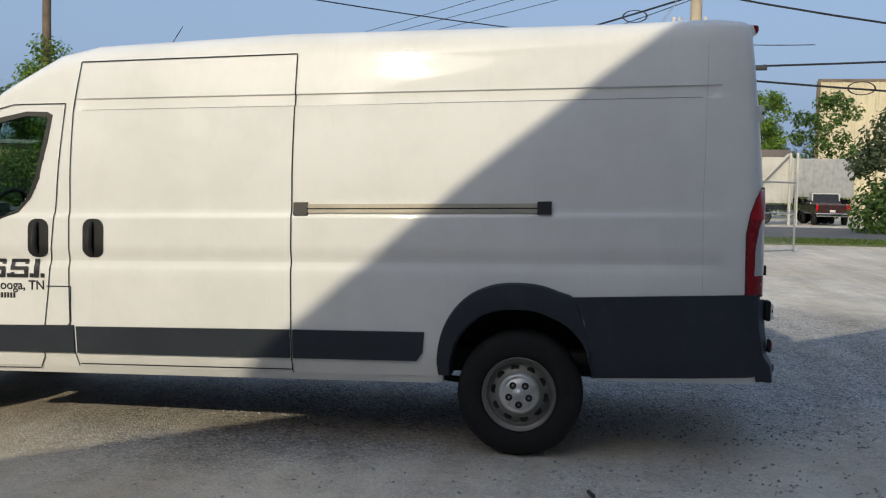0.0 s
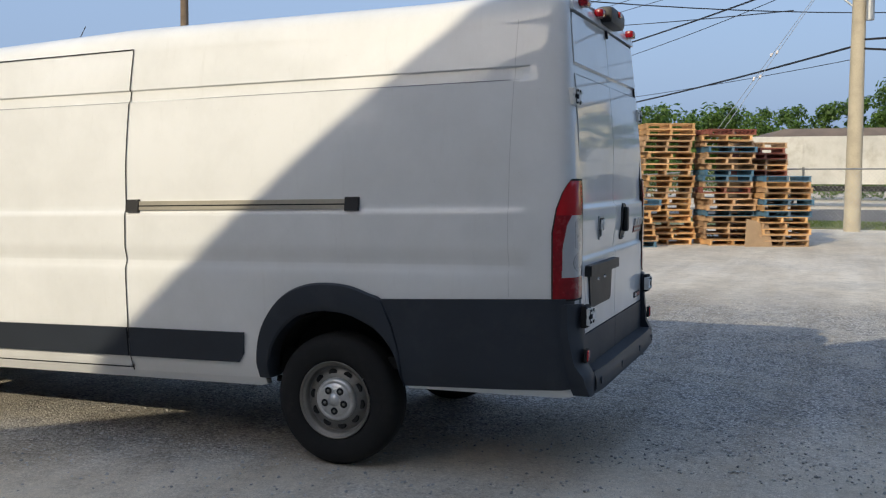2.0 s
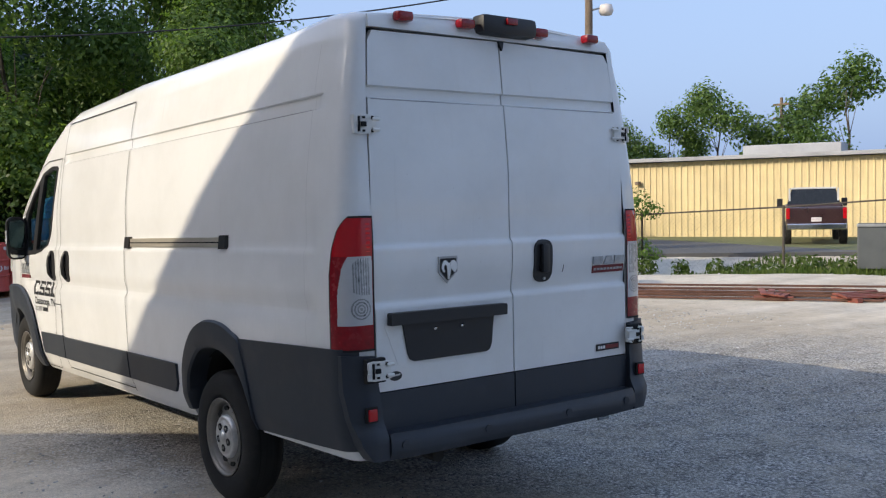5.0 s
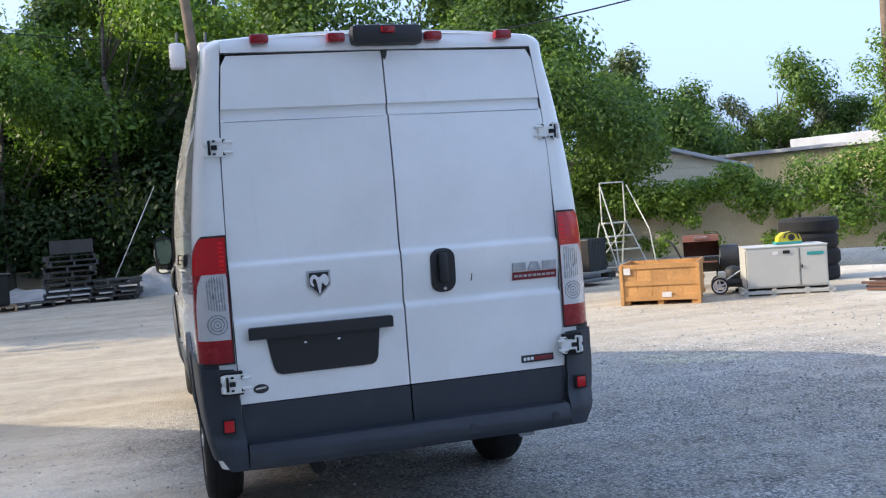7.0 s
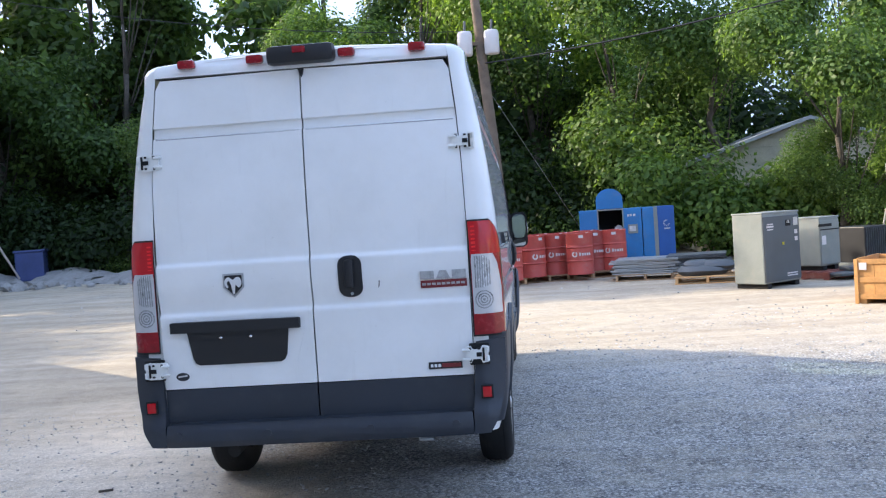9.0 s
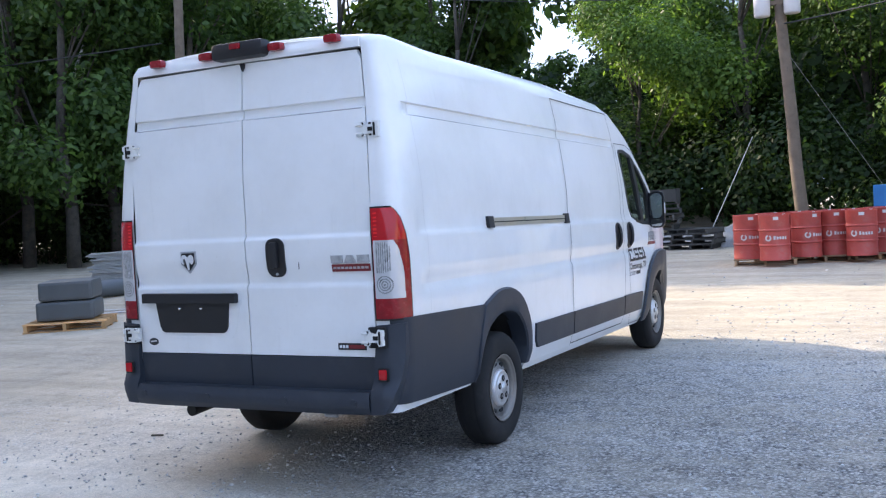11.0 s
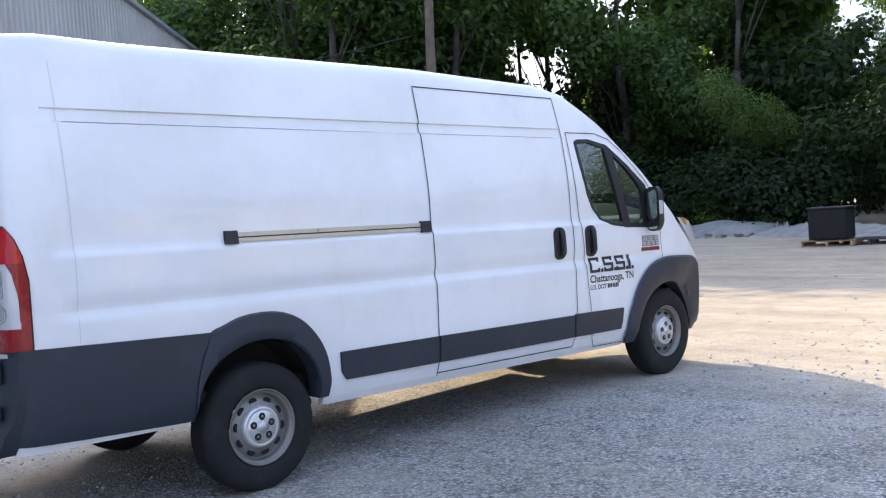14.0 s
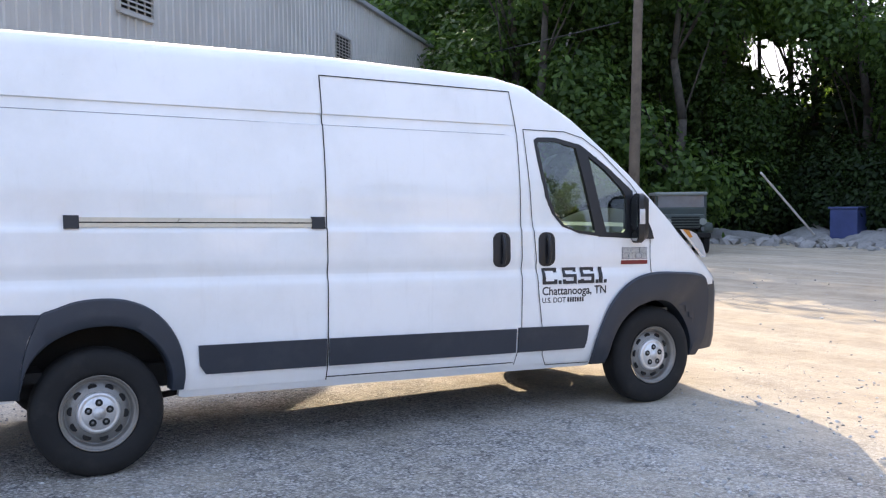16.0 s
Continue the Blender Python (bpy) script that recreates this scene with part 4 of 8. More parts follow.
        ob = vpart(piece, bm, mats[piece], marks.get(piece, ""), parent=cl if piece.startswith("lens") or piece.startswith("round") else tl)
        tl, cl = (ob if piece == "tail_light" else tl), (ob if piece == "clear_lens" else cl)
    # bumper corner and reflector
    bm = sheet([(s * 0.812, 0.488), (s * 0.895, 0.492), (s * 0.938, 0.56), (s * 0.972, 0.68), (s * 0.990, 0.80), (s * 0.993, 0.965), (s * 0.842, 0.955), (s * 0.815, 0.62)], lambda x, z: Vector((x, 0.003 - 0.034 * (1 - smoothstep(0.585, 0.66, z)) + 0.9 * max(0, abs(x) - 0.875) ** 1.35 + 0.02 * smoothstep(0.62, 0.9, z), z)), (0, 0.10, 0), [s * 0.86, s * 0.89, s * 0.92, s * 0.95, s * 0.975], steps(0.5, 0.96, 0.03))
    bc = vpart("bumper_corner", bm, CLAD, "dark grey bumper corner")
    rf = vpart("reflector", box(bmesh.new(), (s * 0.888, -0.010, 0.70), (0.046, 0.016, 0.054), 0.005), LENS_RED, "red bumper reflector")
    vpart("reflector_surround", box(bmesh.new(), (s * 0.888, -0.004, 0.70), (0.062, 0.016, 0.070), 0.005), GAP, parent=rf)

# corner posts behind the doors, header over them
bm = sheet([(-0.83, 0.55), (0.83, 0.55), (0.83, 1.9), (0.80, 2.30), (0.77, 2.46), (-0.77, 2.46), (-0.80, 2.30), (-0.83, 1.9)], lambda x, z: Vector((x, 0.088 + rear_lean(z), z)), (0, 0.02, 0), (), steps(0.6, 2.45, 0.15))
vpart("door_frame", bm, GAP, smooth=False)
hd = [(-0.785, 2.442), (0.785, 2.442)] + [(0.78 - 1.56 * k / 12, 2.50 + 0.045 * (1 - (1 - k / 6) ** 2)) for k in range(13)]
vpart("roof_header", sheet(hd, lambda x, z: Vector((x, 0.112 + 0.5 * max(0, z - 2.47), z)), (0, 0.10, 0), steps(-0.8, 0.8, 0.2), [2.46, 2.49]), WHITE)
for x in (-0.60, -0.23, 0.26, 0.63):
    bm = box(bmesh.new(), (x, 0.100, 2.50), (0.092, 0.056, 0.048), 0.018)
    vpart("marker_light", bm, LENS_DARKRED, "dark red roof marker light")
bm = box(bmesh.new(), (0.02, 0.095, 2.507), (0.36, 0.10, 0.098), 0.03)
bl = vpart("brake_light_housing", bm, BLACK, "black high brake light housing")
bm = box(bmesh.new(), (0.02, 0.042, 2.525), (0.07, 0.02, 0.034), 0.008)
vpart("brake_light", bm, LENS_DARKRED, "red centre brake light", parent=bl)
bm = sheet([(-0.008, 2.437), (0.024, 2.437), (0.020, 2.412), (0.010, 2.392), (0.001, 2.412)], on_rear(0.026), (0, 0.02, 0))
vpart("door_bumper", bm, BLACK)

# step bumper
out = [(-0.808, 0.487), (0.808, 0.487), (0.810, 0.53), (0.806, 0.60), (0.795, 0.607), (-0.795, 0.607), (-0.806, 0.60), (-0.810, 0.53)]
bm = sheet(out, lambda x, z: Vector((x, -0.062 + 0.45 * max(0, abs(x) - 0.6) ** 2 + 0.018 * smoothstep(0.56, 0.605, z) + 0.02 * (1 - smoothstep(0.487, 0.52, z)), z)), (0, 0.15, 0), steps(-0.9, 0.9, 0.15), [0.52, 0.55, 0.58, 0.597])
sb = vpart("step_bumper", bm, CLAD, "dark grey rear step bumper")
for x in (-0.74, -0.26, 0.28, 0.72):
    bm = rod(bmesh.new(), (x, -0.066 + 0.47 * max(0, abs(x) - 0.6) ** 2, 0.552), (x, -0.02, 0.552), 0.02, seg=16)
    vpart("parking_sensor", bm, CLAD, parent=sb)
bm = bmesh.new()
tube(bm, [(0.52, -0.03, 0.50), (0.53, -0.03, 0.475), (0.60, -0.03, 0.475), (0.61, -0.03, 0.50)], 0.011)
vpart("tow_loop", bm, GALV)
bm = bmesh.new()
rod(bm, (-0.48, 0.05, 0.44), (-0.48, 0.6, 0.47), 0.035, seg=14)
vpart("exhaust_pipe", bm, UNDER)
bm = bmesh.new()
m = Matrix.Translation((0, 0.85, 0.44)) @ Matrix.Diagonal((1, 1, 1, 1))
rings = lathe(bm, [(0.05, -0.09), (0.26, -0.09), (0.34, -0.04), (0.34, 0.05)], 28, m)
vpart("spare_tyre", bm, RUBBER)

# rear handle, emblem, badges, plate
h = vpart("rear_handle", sheet(rounded(0.146, 1.222, 0.272, 1.440, 0.05), on_rear(0.02), (0, 0.02, 0), (), steps(1.22, 1.44, 0.05)), BLACK, "black rear door handle")
bm = box(bmesh.new(), (0.207, rear_y(1.34) - 0.03, 1.345), (0.052, 0.035, 0.15), 0.016)
vpart("handle_grip", bm, BLACK, parent=h)
bm = rod(bmesh.new(), (0.214, rear_y(1.24) - 0.03, 1.24), (0.214, rear_y(1.24), 1.24), 0.0075, seg=12)
vpart("lock", bm, BADGE_FACE, parent=h)
EX = -0.413
sh = [(EX - 0.056, 1.384), (EX + 0.056, 1.384), (EX + 0.056, 1.31), (EX, 1.255), (EX - 0.056, 1.31)]
em = vpart("emblem", sheet(sh, on_rear(0.020), (0, 0.02, 0)), BADGE_FACE, "chrome shield emblem")
sh = [(EX - 0.046, 1.374), (EX + 0.046, 1.374), (EX + 0.046, 1.313), (EX, 1.269), (EX - 0.046, 1.313)]
vpart("emblem_field", sheet(sh, on_rear(0.023), (0, 0.004, 0)), BLACK, parent=em)
head = [(EX + u, 1.32 + v) for u, v in ((-0.011, 0.036), (0.0, 0.030), (0.011, 0.036), (0.012, 0.008), (0.007, -0.024), (0.004, -0.044), (-0.004, -0.044), (-0.007, -0.024), (-0.012, 0.008))]
vpart("emblem_relief", sheet(head, on_rear(0.029), (0, 0.006, 0)), SILVER, parent=em)
for k in (-1, 1):
    way = [radians(a) for a in range(-75, 181, 15)]
    ring = [(EX + k * (0.0245 + 0.0205 * math.cos(a)), 1.336 + 0.029 * math.sin(a)) for a in way] + [(EX + k * (0.0235 + 0.0095 * math.cos(a)), 1.331 + 0.014 * math.sin(a)) for a in way[::-1]]
    vpart("emblem_relief", sheet(ring, on_rear(0.031), (0, 0.006, 0)), SILVER, parent=em)
vpart("paint_scratch", sheet([(0.352, 1.262), (0.358, 1.268), (0.362, 1.30), (0.357, 1.302)], on_rear(0.0126), (0, 0.0004, 0)), GAP)
bd = vpart("badge", sheet([(0.575, 1.245), (0.815, 1.245), (0.815, 1.285), (0.575, 1.285)], on_rear(0.018), (0, 0.008, 0)), DECAL_RED, "dark red model badge with chrome bars")
for k, (p, q) in enumerate(((0.0, 0.0), (0.018, 0.018), (0.0, 0.0))):
    a = 0.575 + 0.083 * k
    bar = [(a, 1.292), (a + 0.072, 1.292), (a + 0.072 - q, 1.334), (a + p, 1.334)]
    vpart("badge_bar", sheet(bar, on_rear(0.021), (0, 0.010, 0)), BADGE_FACE, parent=bd)
for k in range(9):
    a = 0.584 + 0.0252 * k
    vpart("badge_bar", sheet([(a, 1.259), (a + 0.019, 1.259), (a + 0.019, 1.271), (a, 1.271)], on_rear(0.0195), (0, 0.002, 0)), BADGE_FACE, parent=bd)
bd = vpart("engine_badge", sheet([(0.59, 0.822), (0.765, 0.822), (0.765, 0.858), (0.59, 0.858)], on_rear(0.018), (0, 0.008, 0)), BLACK, "small black and red badge")
vpart("badge_bar", sheet([(0.66, 0.83), (0.758, 0.83), (0.758, 0.85), (0.66, 0.85)], on_rear(0.020), (0, 0.004, 0)), DECAL_RED, parent=bd)
for k in range(3):
    vpart("badge_bar", sheet([(0.60 + 0.02 * k, 0.832), (0.614 + 0.02 * k, 0.832), (0.614 + 0.02 * k, 0.848), (0.60 + 0.02 * k, 0.848)], on_rear(0.020), (0, 0.004, 0)), SILVER, parent=bd)
oval = [(-0.725 + 0.036 * math.cos(radians(15 * k)), 0.85 + 0.022 * math.sin(radians(15 * k))) for k in range(24)]
st = vpart("sticker", sheet(oval, on_rear(0.0145), (0, 0.002, 0)), DECAL, "small dark oval dealer sticker")
vpart("sticker_bar", sheet([(-0.75, 0.846), (-0.70, 0.852), (-0.70, 0.86), (-0.75, 0.854)], on_rear(0.016), (0, 0.001, 0)), DRUM_MARK, parent=st)
vpart("plate_garnish", sheet([(-0.764, 1.085), (-0.072, 1.082), (-0.070, 1.130), (-0.076, 1.136), (-0.758, 1.141), (-0.764, 1.136)], on_rear(0.05), (0, 0.045, 0), [-0.6, -0.4, -0.2]), BLACK, "black plate light garnish")
pl = vpart("plate_holder", sheet([(-0.685, 1.09), (-0.135, 1.09), (-0.152, 0.945), (-0.165, 0.918), (-0.185, 0.907), (-0.622, 0.907), (-0.645, 0.918), (-0.658, 0.945)], on_rear(0.022), (0, 0.02, 0)), BLACK, "empty black plate holder")
for x in (-0.50, -0.34):
    vpart("screw", rod(bmesh.new(), (x, rear_y(1.05) - 0.03, 1.05), (x, rear_y(1.05) - 0.01, 1.05), 0.009, seg=10), CHROME, parent=pl)
rc = [(-0.78, 1.15), (-0.05, 1.15), (-0.05, 1.08), (-0.10, 0.90), (-0.14, 0.875), (-0.66, 0.875), (-0.71, 0.90), (-0.78, 1.08)]
vpart("plate_recess", sheet(rc, on_rear(0.0135), (0, 0.003, 0)), WHITE)

# door lettering and front badge, both sides
def letters(text, s, y0, y1, z, height, name):
    """Lettering on the door, from y0 (its start) to y1."""
    cu = bpy.data.curves.new("letters", "FONT")
    cu.body = text
    cu.size = 1.0
    cu.offset = 0.018
    tmp = new("tmp", cu)
    me = bpy.data.meshes.new_from_object(tmp.evaluated_get(bpy.context.evaluated_depsgraph_get()))
    bpy.data.objects.remove(tmp)
    xs = [v.co.x for v in me.vertices]
    ysv = [v.co.y for v in me.vertices]
    lo, hi, top = min(xs), max(xs), max(ysv)
    for v in me.vertices:
        f = (v.co.x - lo) / (hi - lo)
        y, zz = y0 + (y1 - y0) * f, z + height * v.co.y / top
        v.co = raked((s * (side_x(y, zz) + 0.002), y, zz))
    me.materials.append(DECAL)
    ob = new(name, me)
    ob.parent = van
    ob["label"] = "dark vinyl door lettering"
    return ob


for s in (-1, 1):
    a, b = (4.36, 4.915) if s > 0 else (4.915, 4.36)
    letters("Chattanooga, TN", s, a, b, 0.943, 0.058, "door_lettering")
    letters("U.S. DOT", s, a, a + (b - a) * 0.36, 0.888, 0.036, "door_lettering")
    d = 1 if b > a else -1
    for k in range(7):
        u = a + d * (0.215 + 0.021 * k)
        vpart("lettering_bar", sheet([(u, 0.888), (u + d * 0.015, 0.888), (u + d * 0.015, 0.922), (u, 0.922)], on_side(s, 0.0015), (-s * 0.001, 0, 0)), DECAL)
    T, H0, H1 = 0.027, 1.018, 1.134
    HM = (H0 + H1) / 2
    for u0, w, form in ((0.0, 0.125, "C"), (0.172, 0.120, "S"), (0.328, 0.120, "S"), (0.488, 0.034, "I")):
        if form == "C":
            bars = [(0, H0, T, H1), (T, H0, w, H0 + T * 0.8), (T, H1 - T * 0.8, w, H1), (w - T, H0 + T * 0.8, w, H0 + T * 1.25), (w - T, H1 - T * 1.25, w, H1 - T * 0.8)]
        elif form == "S":
            bars = [(0, H0, w, H0 + T * 0.8), (0, HM - T * 0.4, w, HM + T * 0.4), (0, H1 - T * 0.8, w, H1), (0, HM + T * 0.4, T, H1 - T * 0.8), (w - T, H0 + T * 0.8, w, HM - T * 0.4), (0, H0 + T * 0.8, T, H0 + T * 1.2), (w - T, H1 - T * 1.2, w, H1 - T * 0.8)]
        else:
            bars = [(0, H0, w, H1)]
        bm = bmesh.new()
        fn = on_side(s, 0.0055)
        for p0, z0, p1, z1 in bars:
            n = max(1, int((z1 - z0) / 0.02))
            for k in range(n):
                q0, q1 = z0 + (z1 - z0) * k / n, z0 + (z1 - z0) * (k + 1) / n
                f = bm.faces.new([bm.verts.new(fn(a + d * (u0 + p), z)) for p, z in ((p0, q0), (p1, q0), (p1, q1), (p0, q1))])
        bmesh.ops.recalc_face_normals(bm, faces=bm.faces[:])
        vpart("company_mark", bm, DECAL, "bold dark company mark", smooth=False)
        q = a + d * (u0 + w + 0.011)
        vpart("mark_point", sheet([(q, H0), (q + d * 0.026, H0), (q + d * 0.026, H0 + 0.026), (q, H0 + 0.026)], on_side(s, 0.0045), (-s * 0.001, 0, 0)), DECAL)
    fb = vpart("front_badge", sheet([(5.06, 1.148), (5.30, 1.148), (5.30, 1.178), (5.06, 1.178)], on_side(s, 0.004), (-s * 0.005, 0, 0)), DECAL_RED, "chrome and red front door badge")
    for z0 in (1.19, 1.235):
        for k in range(3 if z0 > 1.2 else 4):
            w = 0.068 if z0 > 1.2 else 0.048
            u = 5.065 + (w + 0.013) * k
            vpart("badge_backing", sheet([(u - 0.004, z0 - 0.004), (u + w + 0.004, z0 - 0.004), (u + w + 0.004, z0 + 0.038), (u - 0.004, z0 + 0.038)], on_side(s, 0.0025), (-s * 0.004, 0, 0), (), [1.2]), BADGE_GREY, parent=fb)
            vpart("badge_bar", sheet([(u, z0), (u + w, z0), (u + w, z0 + 0.034), (u, z0 + 0.034)], on_side(s, 0.0055), (-s * 0.005, 0, 0), (), [1.2]), BADGE_FACE, parent=fb)


def wheel(x, y, z, s):
    m = Matrix.Translation((x, y, z)) @ Euler((0, s * math.pi / 2, 0)).to_matrix().to_4x4()
    bm = bmesh.new()
    w = 0.094
    prof = [(0.21, -w), (0.235, -w - 0.008), (0.30, -w - 0.012), (0.335, -w - 0.004), (0.352, -w + 0.012), (0.363, -w + 0.03), (0.367, 0), (0.363, w - 0.03), (0.352, w - 0.012), (0.335, w + 0.004), (0.30, w + 0.012), (0.240, w + 0.008), (0.217, w - 0.004), (0.21, w - 0.03)]
    lathe(bm, prof, 56, m)
    ty = vpart("tyre", bm, RUBBER, "dusty black tyre")
    w -= 0.006
    for gx in (-0.054, -0.018, 0.018, 0.054):
        bm = bmesh.new()
        lathe(bm, [(0.3672, gx - 0.004), (0.3672, gx + 0.004)], 56, m)
        vpart("tread_groove", bm, GAP, parent=ty)
    bm = bmesh.new()
    prof = [(0.212, w + 0.004), (0.217, w + 0.010), (0.212, w + 0.012), (0.205, w + 0.002), (0.201, w - 0.006), (0.196, w - 0.004), (0.189, w - 0.018), (0.183, w - 0.044)]
    lathe(bm, prof, 56, m)
    rim = vpart("rim", bm, RIM_LIP, "silver painted steel wheel")
    bm = bmesh.new()
    lathe(bm, [(0.184, w - 0.044), (0.178, w - 0.050), (0.172, w - 0.044), (0.135, w - 0.026), (0.119, w - 0.022)], 56, m)
    vpart("wheel_disc", bm, RIM_DARK, "dusty wheel disc, shade of its recess put into the colour", parent=rim)
    bm = bmesh.new()
    lathe(bm, [(0.121, w - 0.024), (0.117, w - 0.006), (0.110, w + 0.001), (0.098, w + 0.003), (0.094, w - 0.001), (0.090, w + 0.005), (0.03, w + 0.011), (0.002, w + 0.011)], 56, m)
    vpart("hub_cover", bm, STEEL, parent=rim)
    for k in range(10):
        a = 2 * math.pi * (k + 0.3) / 10
        c = m @ Matrix.Translation((0.150 * math.cos(a), 0.150 * math.sin(a), w - 0.033)) @ Matrix.Rotation(a, 4, "Z") @ Matrix.Rotation(-0.3, 4, "Y")
        bm = bmesh.new()
        bmesh.ops.create_cone(bm, cap_ends=True, segments=16, radius1=0.0225, radius2=0.0225, depth=0.010, matrix=c @ Matrix.Diagonal((0.82, 1.1, 1, 1)))
        vpart("vent_hole", bm, GAP, parent=rim)
    for k in range(5):
        a = 2 * math.pi * (k + 0.5) / 5
        c = m @ Matrix.Translation((0.061 * math.cos(a), 0.061 * math.sin(a), w + 0.0065))
        bm = bmesh.new()
        bmesh.ops.create_cone(bm, cap_ends=True, segments=14, radius1=0.021, radius2=0.021, depth=0.008, matrix=c)
        vpart("bolt_hole", bm, GAP, parent=rim)
        bm = bmesh.new()
        bmesh.ops.create_cone(bm, cap_ends=True, segments=6, radius1=0.011, radius2=0.009, depth=0.012, matrix=c)
        vpart("wheel_bolt", bm, RIM_DARK, parent=rim)
    bm = bmesh.new()
    rings = lathe(bm, [(0.036, w + 0.010), (0.034, w + 0.018), (0.002, w + 0.020)], 24, m)
    vpart("centre_cap", bm, STEEL, parent=rim)


for s in (-1, 1):
    wheel(s * 0.866, 1.385, 0.366, s)
    wheel(s * 0.848, 5.40, 0.366, s)
bm = bmesh.new()
rod(bm, (-0.75, 1.385, 0.36), (0.75, 1.385, 0.36), 0.05)
rod(bm, (-0.7, 1.9, 0.40), (-0.62, 1.5, 0.34), 0.02)
rod(bm, (0.7, 1.9, 0.40), (0.62, 1.5, 0.34), 0.02)
vpart("axle", bm, UNDER)
bm = rod(bmesh.new(), raked((0.0, 4.05, 2.50)), raked((0.0, 3.9, 2.72)), 0.004, 0.003, seg=6)
vpart("aerial", bm, BLACK)

# ---- ground ----
def ground_z(x, y):
    z = -0.5 * math.exp(-(((x + y) - 30.0) / 3.5) ** 2) * smoothstep(2, 6, y) * smoothstep(5, 9, x)
    z += 0.35 * smoothstep(25, 45, y) * smoothstep(14, 4, x) if x < 14 and y > 25 else 0.0
    return z


def grid_lines(fine_a, fine_b, d, far):
    mid = [fine_a + d * k for k in range(int((fine_b - fine_a) / d) + 1)]
    out, st = [], d
    lo, hi = [fine_a], [fine_b]
    while hi[-1] < far:
        st *= 1.6
        hi.append(hi[-1] + st)
        lo.append(lo[-1] - st)
    return sorted(set(lo + mid + hi))


def make_ground():
    gx, gy = grid_lines(-30, 50, 1.0, 1500), grid_lines(-12, 44, 1.0, 1500)
    bm = bmesh.new()
    vs = [[bm.verts.new((x, y, ground_z(x, y) + 0.012 * noise.noise((x * 0.35, y * 0.35, 0)) * (1 if -28 < x < 48 and -11 < y < 42 else 0))) for y in gy] for x in gx]
    for i in range(len(gx) - 1):
        for j in range(len(gy) - 1):
            bm.faces.new((vs[i][j], vs[i + 1][j], vs[i + 1][j + 1], vs[i][j + 1]))
    solid("ground", bm, GRAVEL, label="pale crushed limestone gravel yard", category="ground", kind="structure", smooth=True)


make_ground()


def slab(name, outline, z, mat, label, category):
    bm = bmesh.new()
    f = bm.faces.new([bm.verts.new((x, y, z)) for x, y in outline])
    r = bmesh.ops.extrude_face_region(bm, geom=[f])
    bmesh.ops.translate(bm, verts=[g for g in r["geom"] if isinstance(g, bmesh.types.BMVert)], vec=(0, 0, -0.3))
    bmesh.ops.recalc_face_normals(bm, faces=bm.faces[:])
    return solid(name, bm, mat, label=label, category=category, kind="structure")


slab("road", [(33.5, 60), (33.5, -90), (49, -95), (49, 60)], 0.03, ASPHALT, "sun-bleached asphalt road beyond the fence", "road")
slab("parking_lot", [(18.2, 16.8), (23.2, 11.4), (27, 4), (36, 8), (34, 22), (26, 44), (13, 38)], 0.03, ASPHALT, "grey asphalt parking lot", "pavement")


# ---- foliage ----
def leaf_mesh(name, blobs, count, size, mat, seed, flat=0.42):
    """Many small folded leaves scattered in and over round masses (x, y, z, radius)."""
    rng = np.random.default_rng(seed)
    w = np.array([b[3] ** 2 for b in blobs])
    pick = rng.choice(len(blobs), count, p=w / w.sum())
    b = np.array(blobs)[pick]
    d = rng.normal(size=(count, 3))
    d /= np.linalg.norm(d, axis=1, keepdims=True)
    rad = b[:, 3] * (1 - 0.55 * rng.random(count) ** 2.2) * (0.85 + 0.3 * rng.random(count))
    c = b[:, :3] + d * rad[:, None] * np.array([1, 1, 0.85])
    nrm = d + rng.normal(scale=flat, size=(count, 3)) + np.array([0, 0, 0.4])
    nrm /= np.linalg.norm(nrm, axis=1, keepdims=True)
    u = np.cross(nrm, rng.normal(size=(count, 3)))
    u /= np.linalg.norm(u, axis=1, keepdims=True)
    v = np.cross(nrm, u)
    s = size * (0.6 + 0.8 * rng.random(count))[:, None]
    co = np.stack([c - u * s, c - v * s * 0.55 + nrm * s * 0.12, c + u * s, c + v * s * 0.55 + nrm * s * 0.12], 1).reshape(-1, 3)
    me = bpy.data.meshes.new(name)
    me.vertices.add(4 * count)
    me.vertices.foreach_set("co", co.ravel())
    me.loops.add(4 * count)
    me.loops.foreach_set("vertex_index", np.arange(4 * count))
    me.polygons.add(count)
    me.polygons.foreach_set("loop_start", np.arange(0, 4 * count, 4))
    me.update()
    me.validate()
    me.materials.append(mat)
    return me


def crown_blobs(h, r, base, seed):
    """Leafy clumps at the ends of the boughs, with gaps between them."""
    rng = random.Random(seed)
    out = []
    n = 60
    for k in range(n):
        f = ((k * 0.618) % 1.0 * 0.97 + 0.015)
        z = base + (h - base) * f
        wide = r * (0.55 + 0.6 * math.sin(math.pi * min(1, f * 0.85 + 0.12))) * (1 - 0.55 * f ** 3)
        a = k * 2.4 + rng.uniform(-0.5, 0.5)
        q = wide * rng.uniform(0.35, 1.0) ** 0.6 * 0.95
        out.append((q * math.cos(a), q * math.sin(a), z + rng.uniform(-0.3, 0.3), r * rng.uniform(0.20, 0.36)))
    return out


